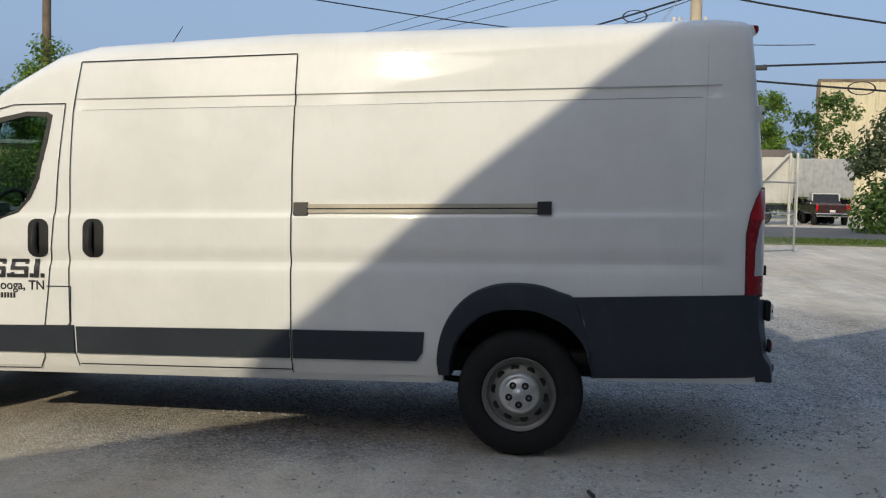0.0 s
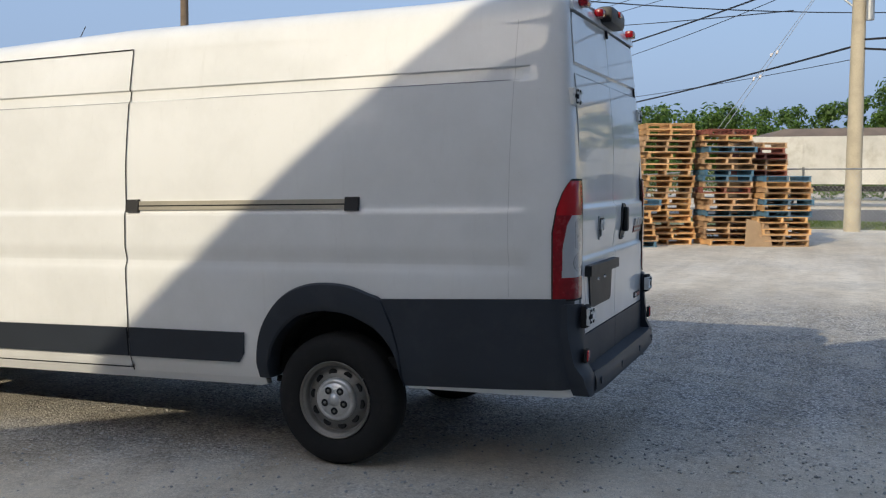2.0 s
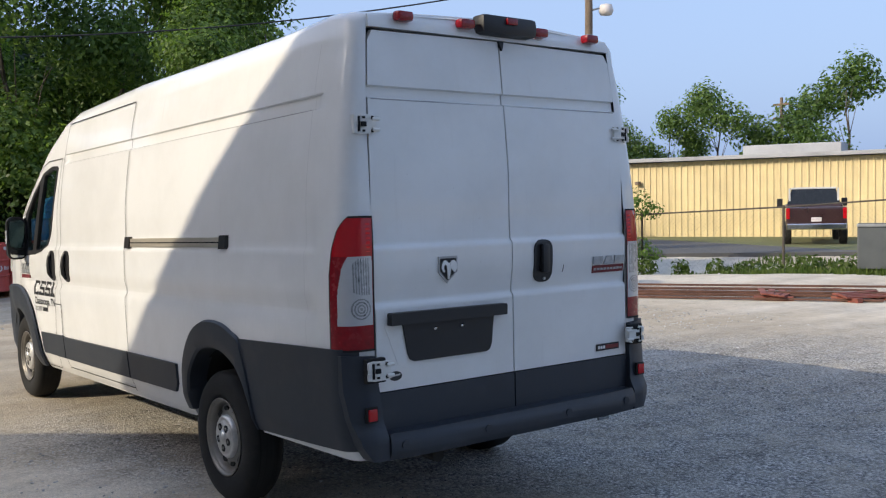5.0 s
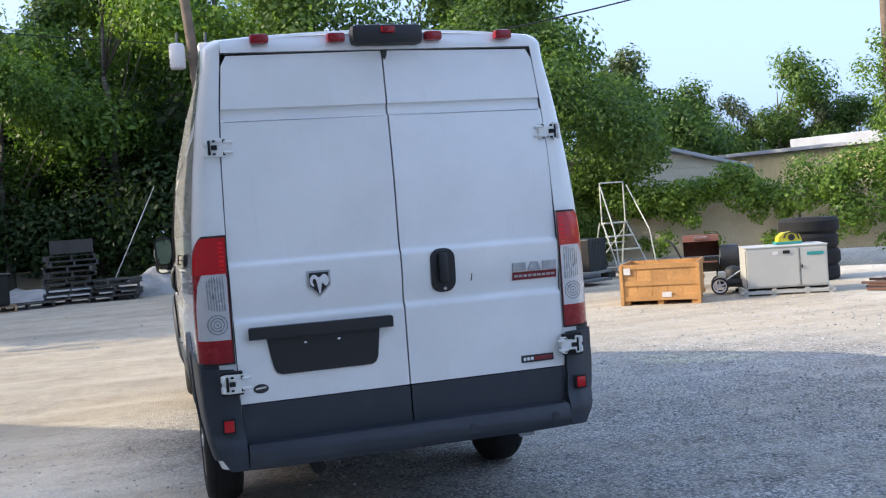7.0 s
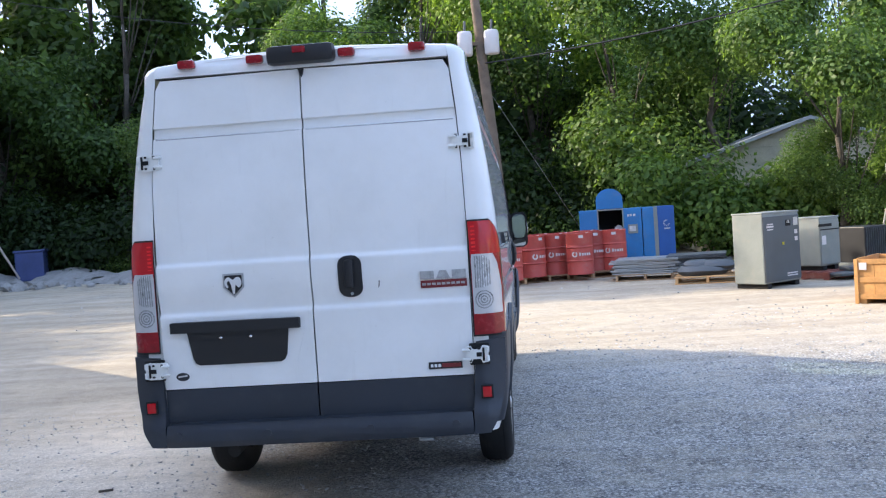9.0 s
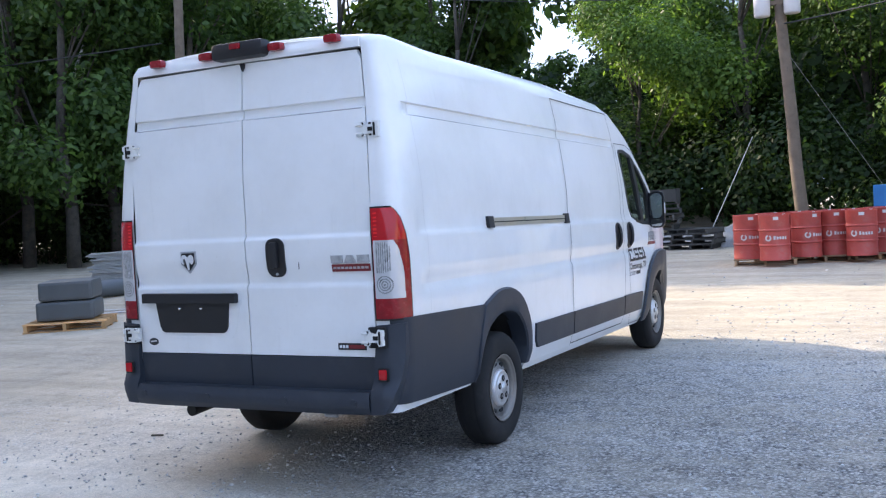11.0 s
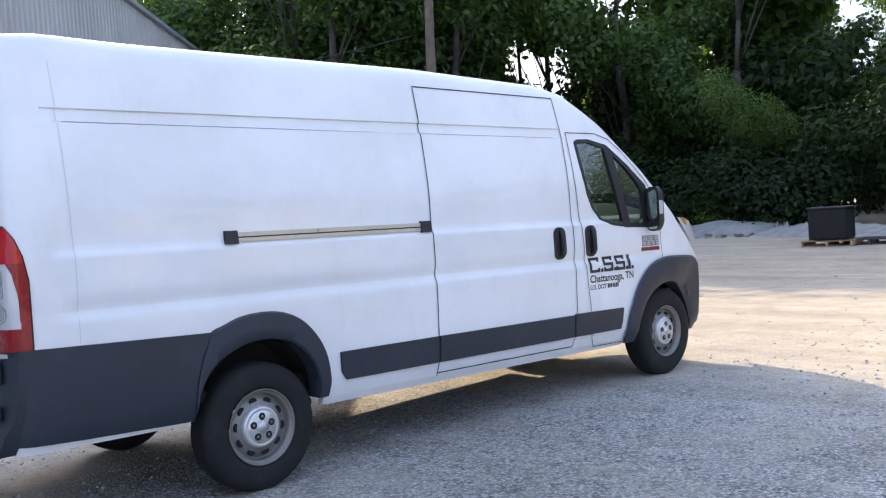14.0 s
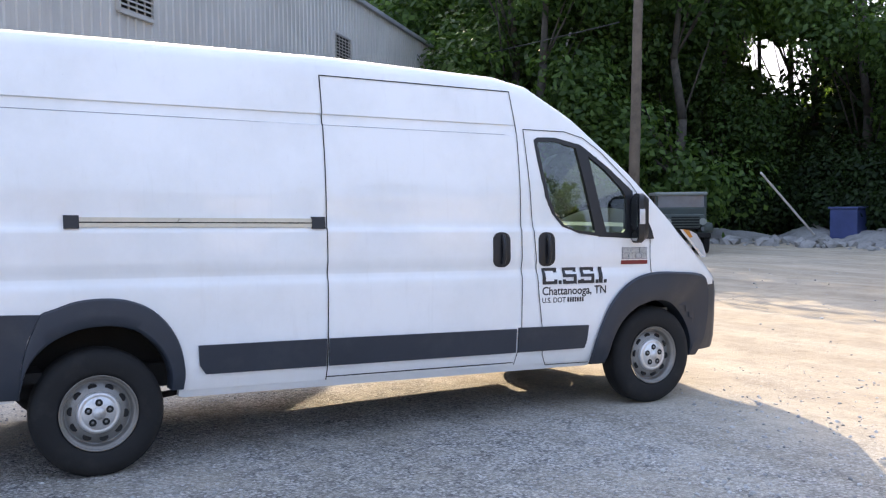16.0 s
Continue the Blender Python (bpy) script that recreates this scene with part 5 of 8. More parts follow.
def tree_wood(h, base, blobs, r0, seed):
    rng = random.Random(seed)
    bm = bmesh.new()
    pts = [Vector((0, 0, -0.2))]
    n = 6
    for k in range(1, n + 1):
        pts.append(Vector((rng.uniform(-0.2, 0.2), rng.uniform(-0.2, 0.2), h * 0.8 * k / n)))
    for k in range(n):
        rod(bm, pts[k], pts[k + 1], r0 * (1 - k / (n + 1)), r0 * (1 - (k + 1) / (n + 1)), 8)
    for x, y, z, r in blobs[::4]:
        q = min(n - 1, max(1, int((z - 0.25 * h) / (h * 0.8) * n)))
        rod(bm, pts[q], (x * 0.8, y * 0.8, z - 0.1 * r), r0 * 0.2, r0 * 0.04, 5)
    return bm


def tree_kind(h, r, base, count, size, leaf, seed, trunk=0.2, name="tree", label="tall leafy green tree at the edge of the yard"):
    blobs = crown_blobs(h, r, base, seed)
    root = thing(name, (0, 0, -500), 0, label, "tree", "trees round the yard")
    part("trunk", tree_wood(h, base, blobs, trunk, seed), BARK, root, smooth=True)
    cr = new("crown", leaf_mesh("crown", blobs, count, size, leaf, seed))
    cr.parent = root
    return root


def seen_at(x, y, px, py):
    return math.degrees(math.atan2(y - py, x - px)), math.hypot(x - px, y - py)


def wood_scale(x, y, row):
    """The wood is lower to the west, has a dip to the north and is thin along one clearing; 0 leaves a tree out."""
    a, _ = seen_at(x, y, 1.8, -4.9)
    if 102.6 < a < 109.2:
        return 0.46
    b, _ = seen_at(x, y, 6.3, 0.0)
    if row > 1 and 133.8 < b < 135.6:
        return 0.0
    if a < 97:
        return 0.62 if a < 90 else 0.76
    return 0.84 if a > 124 else 0.95


def plant(kind, x, y, turn=0.0, scale=1.0):
    ob = copy_thing(kind, pose(x, y, ground_z(x, y), 0, 0, turn))
    ob.scale = (scale, scale, scale * (0.95 + 0.1 * ((x * 7.3 + y * 3.1) % 1)))
    return ob


KINDS = [
    tree_kind(15.0, 4.6, 2.0, 14500, 0.134, LEAF, 11, 0.24),
    tree_kind(17.0, 4.2, 3.0, 15500, 0.136, LEAF, 12, 0.26),
    tree_kind(13.5, 5.0, 1.5, 15500, 0.136, LEAF_YEL, 13, 0.22),
    tree_kind(16.0, 4.8, 1.0, 15500, 0.136, LEAF, 14, 0.24),
    tree_kind(16.0, 4.6, 2.0, 7000, 0.27, LEAF, 15, 0.24),
    tree_kind(18.0, 4.8, 2.0, 7000, 0.27, LEAF, 16, 0.26),
    tree_kind(14.0, 4.4, 4.8, 22000, 0.10, LEAF_VINE, 17, 0.22, label="tall yellow-green tree catching the sun"),
]
SMALL = [
    tree_kind(8.8, 3.0, 1.5, 38000, 0.066, LEAF_YEL, 21, 0.13, label="mid-sized broadleaf tree beside the shed"),
    tree_kind(6.5, 2.6, 0.5, 27000, 0.055, LEAF_YEL, 22, 0.1, label="young light-green tree at the wood's edge"),
    tree_kind(9.0, 3.8, 0.3, 9000, 0.124, LEAF_YEL, 23, 0.14, label="leafy tree behind the low buildings"),
    tree_kind(8.0, 1.9, 2.0, 4000, 0.1, LEAF_GREY, 24, 0.1, label="thin grey-green tree behind the low buildings"),
]
wood_rng = random.Random(5)
# tall trees overhanging the far end of the metal building
for x, y, k, s in ((-26.0, 44.0, 5, 1.0), (-31.0, 42.0, 5, 1.05), (-20.0, 43.0, 4, 1.05), (-40.0, 36.0, 5, 1.05), (-36.0, 33.0, 4, 1.1), (-25.2, 22.0, 1, 1.05), (-23.8, 27.6, 3, 1.1), (-31.0, 28.0, 0, 1.15), (-37.0, 28.5, 1, 1.1), (-41.0, 27.5, 3, 1.1), (-34.5, 27.0, 1, 0.95), (-28.5, 22.8, 3, 1.15), (-33.5, 24.8, 1, 1.2), (-27.5, 26.5, 0, 1.15), (-42.5, 21.5, 1, 1.25), (-46.0, 25.0, 3, 1.3), (-47.5, 19.0, 1, 1.35), (-52.0, 22.0, 0, 1.5)):
    if wood_scale(x, y, 1 if y > 30 else 0) > 0:
        plant(KINDS[k], x, y, x * 31, s)
# the wood, in rows from west to north
for row, (off, step) in enumerate(((0.0, 4.6), (5.0, 5.0), (10.5, 5.5))):
    way = [(-45, 27), (-33, 29.5), (-21, 36), (-8, 34.5), (3, 34), (10.5, 34)]
    total = 0.0
    for (ax, ay), (bx, by) in zip(way, way[1:]):
        l = math.hypot(bx - ax, by - ay)
        nx, ny = -(by - ay) / l, (bx - ax) / l
        n = int(l / step)
        for k in range(n):
            f = (k + 0.5 * (row % 2)) / n
            x = ax + (bx - ax) * f + nx * off * 0.9 + wood_rng.uniform(-1, 1)
            y = ay + (by - ay) * f + ny * off * 0.9 + wood_rng.uniform(-1, 1)
            kind, turn, size = KINDS[wood_rng.randrange(4) if row == 0 else 4 + wood_rng.randrange(2)], wood_rng.uniform(0, 360), wood_rng.uniform(0.85, 1.12) * wood_scale(x, y, row)
            if size > 0:
                plant(kind, x, y, turn, size)
bpy.context.view_layer.update()
# undergrowth along the edge of the wood
def thicket(name, places, count, size, mat, seed, label, category="bush"):
    ob = new(name, leaf_mesh(name, places, count, size, mat, seed))
    return tagged(ob, label, category, kind="stuff")


rng_u = random.Random(8)
edge = []
for (ax, ay), (bx, by) in zip([(-40, 23), (-30, 26.5), (-20, 34), (-8, 29.5), (2, 27.5)], [(-30, 26.5), (-20, 34), (-8, 29.5), (2, 27.5), (9, 28)]):
    for k in range(9):
        f = k / 9
        edge.append((ax + (bx - ax) * f + rng_u.uniform(-0.8, 0.8), ay + (by - ay) * f + rng_u.uniform(-0.8, 0.8), rng_u.uniform(0.6, 3.2), rng_u.uniform(1.3, 2.3)))
back = [(x * 1.18 + rng_u.uniform(-2, 2), y * 1.18 + rng_u.uniform(-1, 3), z * 1.6 + rng_u.uniform(0, 3), r * 1.5) for x, y, z, r in edge]
for (ax, ay), (bx, by) in zip([(-46, 30), (-21, 38.5), (-8, 37.5)], [(-21, 38.5), (-8, 37.5), (13, 37.5)]):
    n = int(math.hypot(bx - ax, by - ay) / 1.3)
    for k in range(n):
        f = k / n
        back.append((ax + (bx - ax) * f + rng_u.uniform(-0.6, 0.6), ay + (by - ay) * f + rng_u.uniform(-0.8, 0.8), rng_u.uniform(0.5, 6.0), rng_u.uniform(1.8, 2.8)))
back = [b for b in back if not (b[2] > 4.5 and 134.0 < seen_at(b[0], b[1], 6.3, 0.0)[0] < 135.6)]
# inner growth takes the darkened leaves, so the wood's depth reads as shade
thicket("deep_undergrowth", back, 46000, 0.205, LEAF_SHADE, 32, "green growth deep in the wood, shade put into its leaf colour")
far_back = []
for (ax, ay), (bx, by) in zip([(-54, 36), (-24, 49), (-8, 47)], [(-24, 49), (-8, 47), (11, 46)]):
    n = int(math.hypot(bx - ax, by - ay) / 1.2)
    for k in range(n):
        f = k / n
        far_back.append((ax + (bx - ax) * f + rng_u.uniform(-1, 1), ay + (by - ay) * f + rng_u.uniform(-1, 1), rng_u.uniform(0.5, 9.0), rng_u.uniform(2.2, 3.2)))
far_back = [b for b in far_back if not (b[2] > 3.5 and (133.8 < seen_at(b[0], b[1], 6.3, 0.0)[0] < 135.8 or 103 < seen_at(b[0], b[1], 1.8, -4.9)[0] < 109))]
thicket("inner_thicket", far_back, 26000, 0.42, LEAF_SHADE, 34, "green thicket in the heart of the wood, leaves coloured as in shade")
low = [(-9 - 1.1 * k + rng_u.uniform(-0.5, 0.5), 28.6 + 0.28 * k + rng_u.uniform(-0.5, 0.8), rng_u.uniform(0.4, 2.6), rng_u.uniform(0.9, 1.6)) for k in range(16)]
thicket("low_growth", low, 16000, 0.11, LEAF_SHADE, 33, "green saplings and weeds behind the berm, leaves coloured as in shade")
thicket("undergrowth", edge, 60000, 0.102, LEAF_SHADE, 31, "dense green undergrowth along the wood, shade put into its leaf colour")
for x, y, k, s in ((7.2, 25.5, 1, 1.55), (4.2, 26.5, 1, 1.5), (-12.5, 30, 1, 0.8)):
    plant(SMALL[k], x, y, x * 40, s)
plant(SMALL[0], 9.2, 20.4, 75, 0.97)
plant(SMALL[1], 9.5, 20.7, 30, 0.66)
for x, y, q in ((-2.2, 31.5, 0.95), (-5.6, 29.6, 0.62), (1.6, 32.0, 0.9)):
    plant(KINDS[6], x, y, x * 40, q)
for k, (x, y) in enumerate(((26.6, 50.2), (28.2, 49.2), (29.7, 48.0), (31.4, 46.7), (32.4, 46.2), (33.5, 45.0), (35.6, 43.3), (36.8, 43.0), (37.7, 41.9), (39.5, 40.1), (41.2, 38.4), (42.6, 37.0), (44.5, 35.5))):
    plant(SMALL[3 if k in (4, 6) else 2], x, y, 47 * k, (0.8, 0.76, 0.68, 0.74, 0.9, 0.72, 0.88, 0.7, 0.76, 0.7, 0.78, 0.68, 0.74)[k])
for x, y, k, s in ((16.4, 32.0, 2, 0.72), (18.6, 34.5, 2, 0.55), (15, 33, 2, 1.0), (19, 36, 2, 0.8), (24, 41, 2, 1.0), (22, 40, 3, 1.15), (12.5, 30, 2, 1.0), (30, 46, 2, 0.9), (34, 44, 2, 1.0), (46, 33, 2, 0.95), (50, 27, 2, 1.05), (55, 24, 2, 0.9)):
    plant(SMALL[k], x, y, x * 50, s)
plant(KINDS[4], -33.5, 40.5, 40, 0.95)
for ob in KINDS + SMALL:
    for o in list(ob.children_recursive) + [ob]:
        bpy.data.objects.remove(o)

# vines on the fence before the sheds
hedge = []
for k in range(74):
    f = k / 73
    mound = 1.0 + 0.16 * math.sin(f * 15.0 + 0.4) + 0.10 * math.sin(f * 33.0)
    x, y = 10.1 + 5.6 * f + rng_u.uniform(-0.45, 0.45), 20.2 - 5.7 * f + rng_u.uniform(-0.45, 0.45)
    if k % 5 == 0:
        hedge.append((x, y, rng_u.uniform(0.2, 1.1), rng_u.uniform(0.22, 0.42)))
    else:
        hedge.append((x, y, rng_u.uniform(1.35, 2.1) * mound, rng_u.uniform(0.28, 0.52)))
thicket("ivy_hedge", hedge, 19000, 0.056, LEAF_VINE, 41, "tangle of light-green vines over a fence", "vines")
hedge = [(4.5 + 0.55 * k + rng_u.uniform(-0.4, 0.4), 22.0 - 0.1 * k + rng_u.uniform(-0.4, 0.4), rng_u.uniform(0.6, 2.2), rng_u.uniform(0.7, 1.2)) for k in range(12)]
thicket("vine_thicket", hedge, 14000, 0.09, LEAF_VINE, 42, "light-green vines hanging before the wood", "vines")

# ---- the metal building behind the first position ----
BANG = -41.35
be = Vector((math.cos(radians(BANG)), math.sin(radians(BANG)), 0))
bn = Vector((-be.y, be.x, 0))
B_N, B_H, B_S0, B_S1 = -5.42, 8.43, -40.0, 8.0


def at_b(s, n, z):
    return be * s + bn * n + Vector((0, 0, z))


def ribbed(bm, s0, s1, z0, z1, to, pitch=0.3, depth=0.03, cut=None):
    """A ribbed sheet wall, seen from the side that to(s, n, z) gives as outer."""
    prof = []
    s = s0
    while s < s1:
        for ds, n in ((0, 0), (0.18, 0), (0.205, 1), (0.255, 1), (0.28, 0)):
            if s + ds * pitch / 0.3 <= s1:
                prof.append((s + ds * pitch / 0.3, n * depth))
        s += pitch
    prof.append((s1, 0))
    cols = [[bm.verts.new(to(a, n, z)) for z in (z0, z1)] for a, n in prof]
    for p, q in zip(cols, cols[1:]):
        bm.faces.new((p[0], q[0], q[1], p[1]))


metal = thing("metal_building", label="pale grey ribbed metal industrial building with louvred vents", category="building")
bm = bmesh.new()
ribbed(bm, B_S0, B_S1, 0, B_H - 0.1, lambda s, n, z: at_b(s, B_N + n, z))
part("wall", bm, GREY_WALL, metal)
bm = bmesh.new()
for s in (B_S0, B_S1):
    vs = [bm.verts.new(at_b(s, n, z)) for n, z in ((B_N, 0), (B_N, B_H - 0.1), (B_N - 9, B_H + 1.2), (B_N - 18, B_H - 0.1), (B_N - 18, 0))]
    bm.faces.new(vs)
vs = [bm.verts.new(at_b(s, B_N - 18, z)) for s, z in ((B_S0, 0), (B_S1, 0), (B_S1, B_H - 0.1), (B_S0, B_H - 0.1))]
bm.faces.new(vs)
part("wall", bm, GREY_WALL, metal)
bm = bmesh.new()
for a, b in (((B_N + 0.12, B_H), (B_N - 9, B_H + 1.35)), ((B_N - 9, B_H + 1.35), (B_N - 18.1, B_H))):
    vs = [bm.verts.new(at_b(s, n, z + dz)) for dz in (0, -0.08) for s, (n, z) in ((B_S0 - 0.2, a), (B_S1 + 0.2, a), (B_S1 + 0.2, b), (B_S0 - 0.2, b))]
    for f in ((0, 1, 2, 3), (7, 6, 5, 4), (0, 4, 5, 1), (1, 5, 6, 2), (2, 6, 7, 3), (3, 7, 4, 0)):
        bm.faces.new([vs[k] for k in f])
bmesh.ops.recalc_face_normals(bm, faces=bm.faces[:])
part("roof", bm, ROOF_GREY, metal)
bm = bmesh.new()
m4 = Matrix.Translation(at_b((B_S0 + B_S1) / 2, B_N + 0.07, B_H - 0.08)) @ Matrix.Rotation(radians(BANG), 4, "Z")
box(bm, (0, 0, 0), (B_S1 - B_S0, 0.14, 0.15), 0.02, m4)
part("gutter", bm, ROOF_GREY, metal)
for s, z, w, h in ((-25.0, 6.45, 1.6, 0.9), (-12.7, 5.9, 1.28, 1.3), (-21.8, 4.9, 2.2, 1.6)):
    m4 = Matrix.Translation(at_b(s, B_N + 0.05, z)) @ Matrix.Rotation(radians(BANG), 4, "Z")
    bm = bmesh.new()
    for dx in (-w / 2, w / 2):
        box(bm, (dx, 0, 0), (0.06, 0.08, h), 0, m4)
    for dz in (-h / 2, h / 2):
        box(bm, (0, 0, dz), (w, 0.08, 0.06), 0, m4)
    lv = part("louvre", bm, GREY_WALL, metal, "louvred wall vent")
    part("louvre_back", box(bmesh.new(), (0, -0.035, 0), (w, 0.01, h), 0, m4), GAP, lv)
    for k in range(int(h / 0.1)):
        sl = m4 @ Matrix.Translation((0, 0, -h / 2 + 0.06 + 0.1 * k)) @ Matrix.Rotation(radians(-40), 4, "X")
        part("slat", box(bmesh.new(), (0, 0, 0), (w - 0.06, 0.09, 0.012), 0, sl), GREY_WALL, lv)

# ---- pallets ----
def pallet_parts(root, mat, z0=0.0, l=1.2, w=1.0):
    for k in range(5):
        bm = boxed((0, -w / 2 + 0.06 + (w - 0.12) * k / 4, z0 + 0.127), (l, 0.11, 0.02))
        part("top_board", bm, mat, root)
    for x in (-l / 2 + 0.04, 0, l / 2 - 0.04):
        part("stringer", boxed((x, 0, z0 + 0.068), (0.05, w, 0.095)), mat, root)
    for y in (-w / 2 + 0.05, 0, w / 2 - 0.05):
        part("bottom_board", boxed((0, y, z0 + 0.010), (l, 0.1, 0.018)), mat, root)


PALLETS = {}


def pallet(mat, at, turn=0.0, group="", label="", tilt=0.0):
    key = mat.name
    if key not in PALLETS:
        root = thing("pallet", (0, 0, -400), 0, "weathered wooden shipping pallet", "pallet")
        pallet_parts(root, mat)
        PALLETS[key] = root
    ob = copy_thing(PALLETS[key], pose(*at, tilt, 0, turn))
    return tagged(ob, label, "pallet", group)


def pallet_stack(x, y, n, turn, mats, seed, group, label):
    rng = random.Random(seed)
    z, drift = ground_z(x, y), 0.0
    for k in range(n):
        drift += rng.uniform(-0.045, 0.045)
        pallet(mats[rng.randrange(len(mats))], (x + drift + rng.uniform(-0.07, 0.07), y - 0.2 * (x > 10) + rng.uniform(-0.07, 0.07), z), turn + rng.uniform(-9, 9), group, label)
        z += 0.139


STACK = "tall stacks of shipping pallets"
TAN, OLD, BLU, RD = WOOD_TAN, WOOD_OLD, BLUE_PAL, RED_PAL
for x, y, n, t, ms, sd in (
    (18.7, 2.95, 21, -64, (TAN, TAN, OLD, TAN, OLD), 1),
    (19.0, 1.55, 20, -66, (OLD, TAN, RD, BLU, OLD, OLD, TAN), 2),
    (19.2, 0.25, 12, -63, (TAN, OLD, BLU, TAN, OLD), 3),
    (20.2, 4.75, 19, -60, (OLD, TAN, BLU, OLD, RD), 4),
    (17.35, 3.55, 8, -70, (OLD, TAN, OLD, TAN, OLD, BLU), 5),
    (18.0, 5.75, 7, -58, (OLD, TAN, OLD), 6),
    (20.6, 0.9, 18, -62, (OLD, TAN, RD), 7),
):
    pallet_stack(x, y, n, t, ms, sd, STACK, "used wooden pallet in a tall outdoor stack")
for x, y, n, t, sd in ((-3.3, 22.4, 9, 5, 8), (-2.2, 22.2, 4, -8, 9), (-4.3, 21.9, 1, 12, 10)):
    pallet_stack(x, y, n, t, (WOOD_GREY,), sd, "dark pallets by the wood", "dark weathered pallet in a low pile")
bm = bmesh.new()
box(bm, (0, 0, 0.09), (1.05, 0.9, 0.02))
for dx in (-0.5, 0.5):
    box(bm, (dx, 0, 0.2), (0.03, 0.9, 0.4))
for dy in (-0.44, 0.44):
    box(bm, (0, dy, 0.22), (1.0, 0.025, 0.34))
solid("crate", bm, WOOD_GREY, (-3.2, 22.3, 1.25), 6, "grey wooden crate on top of dark pallets", "crate")


def bundle(at, turn, label, w=0.9, d=0.8, h=0.75):
    root = thing("black_bundle", at, turn, label, "bundle")
    part("wrap", box(bmesh.new(), (0, 0, 0.16 + h / 2), (w, d, h), 0.05), UNDER, root)
    part("lid", box(bmesh.new(), (0.02, 0, 0.17 + h), (w + 0.1, d + 0.05, 0.03), 0.01), WOOD_GREY, root)


pallet(WOOD_OLD, (-5.1, 21.4, 0), 10, "", "weathered wooden pallet under a black bundle")
bundle((-5.1, 21.4, 0), 10, "black wrapped bundle on a pallet")

# cardboard and dumpster by the pallets
bm = bmesh.new()
vs = [bm.verts.new(p) for p in ((0, 0, 0), (0.7, 0.1, 0), (0.65, 0.25, 0.55), (0.1, 0.2, 0.65))]
bm.faces.new(vs)
r = bmesh.ops.extrude_face_region(bm, geom=bm.faces[:])
bmesh.ops.translate(bm, verts=[g for g in r["geom"] if isinstance(g, bmesh.types.BMVert)], vec=(0, 0.012, 0))
solid("cardboard_sheet", bm, CARDBOARD, (18.15, 0.75, 0), -65, "torn brown cardboard sheet leaning on pallets", "cardboard")
for x, y, t in ((16.9, 5.6, 20), (16.5, 5.2, -30)):
    bm = bmesh.new()
    box(bm, (0, 0, 0.03), (0.7, 0.5, 0.01))
    box(bm, (0.2, 0.1, 0.09), (0.4, 0.3, 0.01), 0, Matrix.Rotation(0.3, 4, "X"))
    solid("cardboard_sheet", bm, CARDBOARD, (x, y, 0), t, "flattened brown cardboard on the gravel", "cardboard")
dump = thing("dumpster", (17.2, 7.1, 0), -62, "grey steel waste container", "container")
bm = bmesh.new()
for dx in (-0.68, 0.68):
    box(bm, (dx, 0, 0.55), (0.04, 0.9, 0.95), 0.01)
for dy in (-0.44, 0.44):
    box(bm, (0, dy, 0.55), (1.36, 0.04, 0.95), 0.01)
box(bm, (0, 0, 0.1), (1.36, 0.9, 0.05))
part("body", bm, CAB_GREY, dump)
part("rim", box(bmesh.new(), (0, 0.47, 1.0), (1.42, 0.05, 0.06), 0.01), GALV, dump)
part("rim", box(bmesh.new(), (0, -0.47, 1.0), (1.42, 0.05, 0.06), 0.01), GALV, dump)


# ---- red drums ----
def drum_kind():
    root = thing("oil_drum", (0, 0, -300), 0, "scuffed red steel oil drum on a pallet", "drum", "red oil drums")
    bm = bmesh.new()
    prof = [(0.005, 0.012), (0.27, 0.012), (0.29, 0.0), (0.292, 0.02), (0.285, 0.035), (0.285, 0.27), (0.298, 0.285), (0.298, 0.30), (0.285, 0.315), (0.285, 0.56), (0.298, 0.575), (0.298, 0.59), (0.285, 0.605), (0.285, 0.845), (0.292, 0.86), (0.292, 0.88), (0.278, 0.88), (0.275, 0.865), (0.005, 0.868)]
    lathe(bm, prof, 40)
    bmesh.ops.recalc_face_normals(bm, faces=bm.faces[:])
    part("drum_body", bm, RED_DRUM, root, smooth=True)
    part("bung", rod(bmesh.new(), (0.18, 0, 0.865), (0.18, 0, 0.885), 0.03, seg=14), STEEL, root)

    def wrap(a0, a1, z0, z1, r=0.2875):
        bm = bmesh.new()
        n = max(2, int(abs(a1 - a0) / 6))
        rows = [[bm.verts.new((r * math.cos(radians(a0 + (a1 - a0) * k / n)), r * math.sin(radians(a0 + (a1 - a0) * k / n)), z)) for z in (z0, z1)] for k in range(n + 1)]
        for p, q in zip(rows, rows[1:]):
            bm.faces.new((p[0], q[0], q[1], p[1]))
        return bm
    bm = bmesh.new()
    for k in range(18):
        a = 2 * math.pi * k / 18
        b = 2 * math.pi * (k + 1) / 18
        if 2 < k < 5:
            continue
        vs = []
        for q, rr in ((a, 0.032), (b, 0.032), (b, 0.062), (a, 0.062)):
            ang = -118 + math.degrees(rr * math.cos(q) / 0.2875)
            vs.append(bm.verts.new((0.2878 * math.cos(radians(ang)), 0.2878 * math.sin(radians(ang)), 0.435 + rr * math.sin(q))))
        bm.faces.new(vs)
    part("round_mark", bm, DRUM_MARK, root, "white round printed mark")
    for k in range(5):
        part("print_bar", wrap(-98 + 11 * k, -90.5 + 11 * k, 0.405, 0.46 if k else 0.47), DRUM_MARK, root)
    part("paper_label", wrap(-98, -78, 0.78, 0.84), DRUM_MARK, root, "small pale label")
    return root


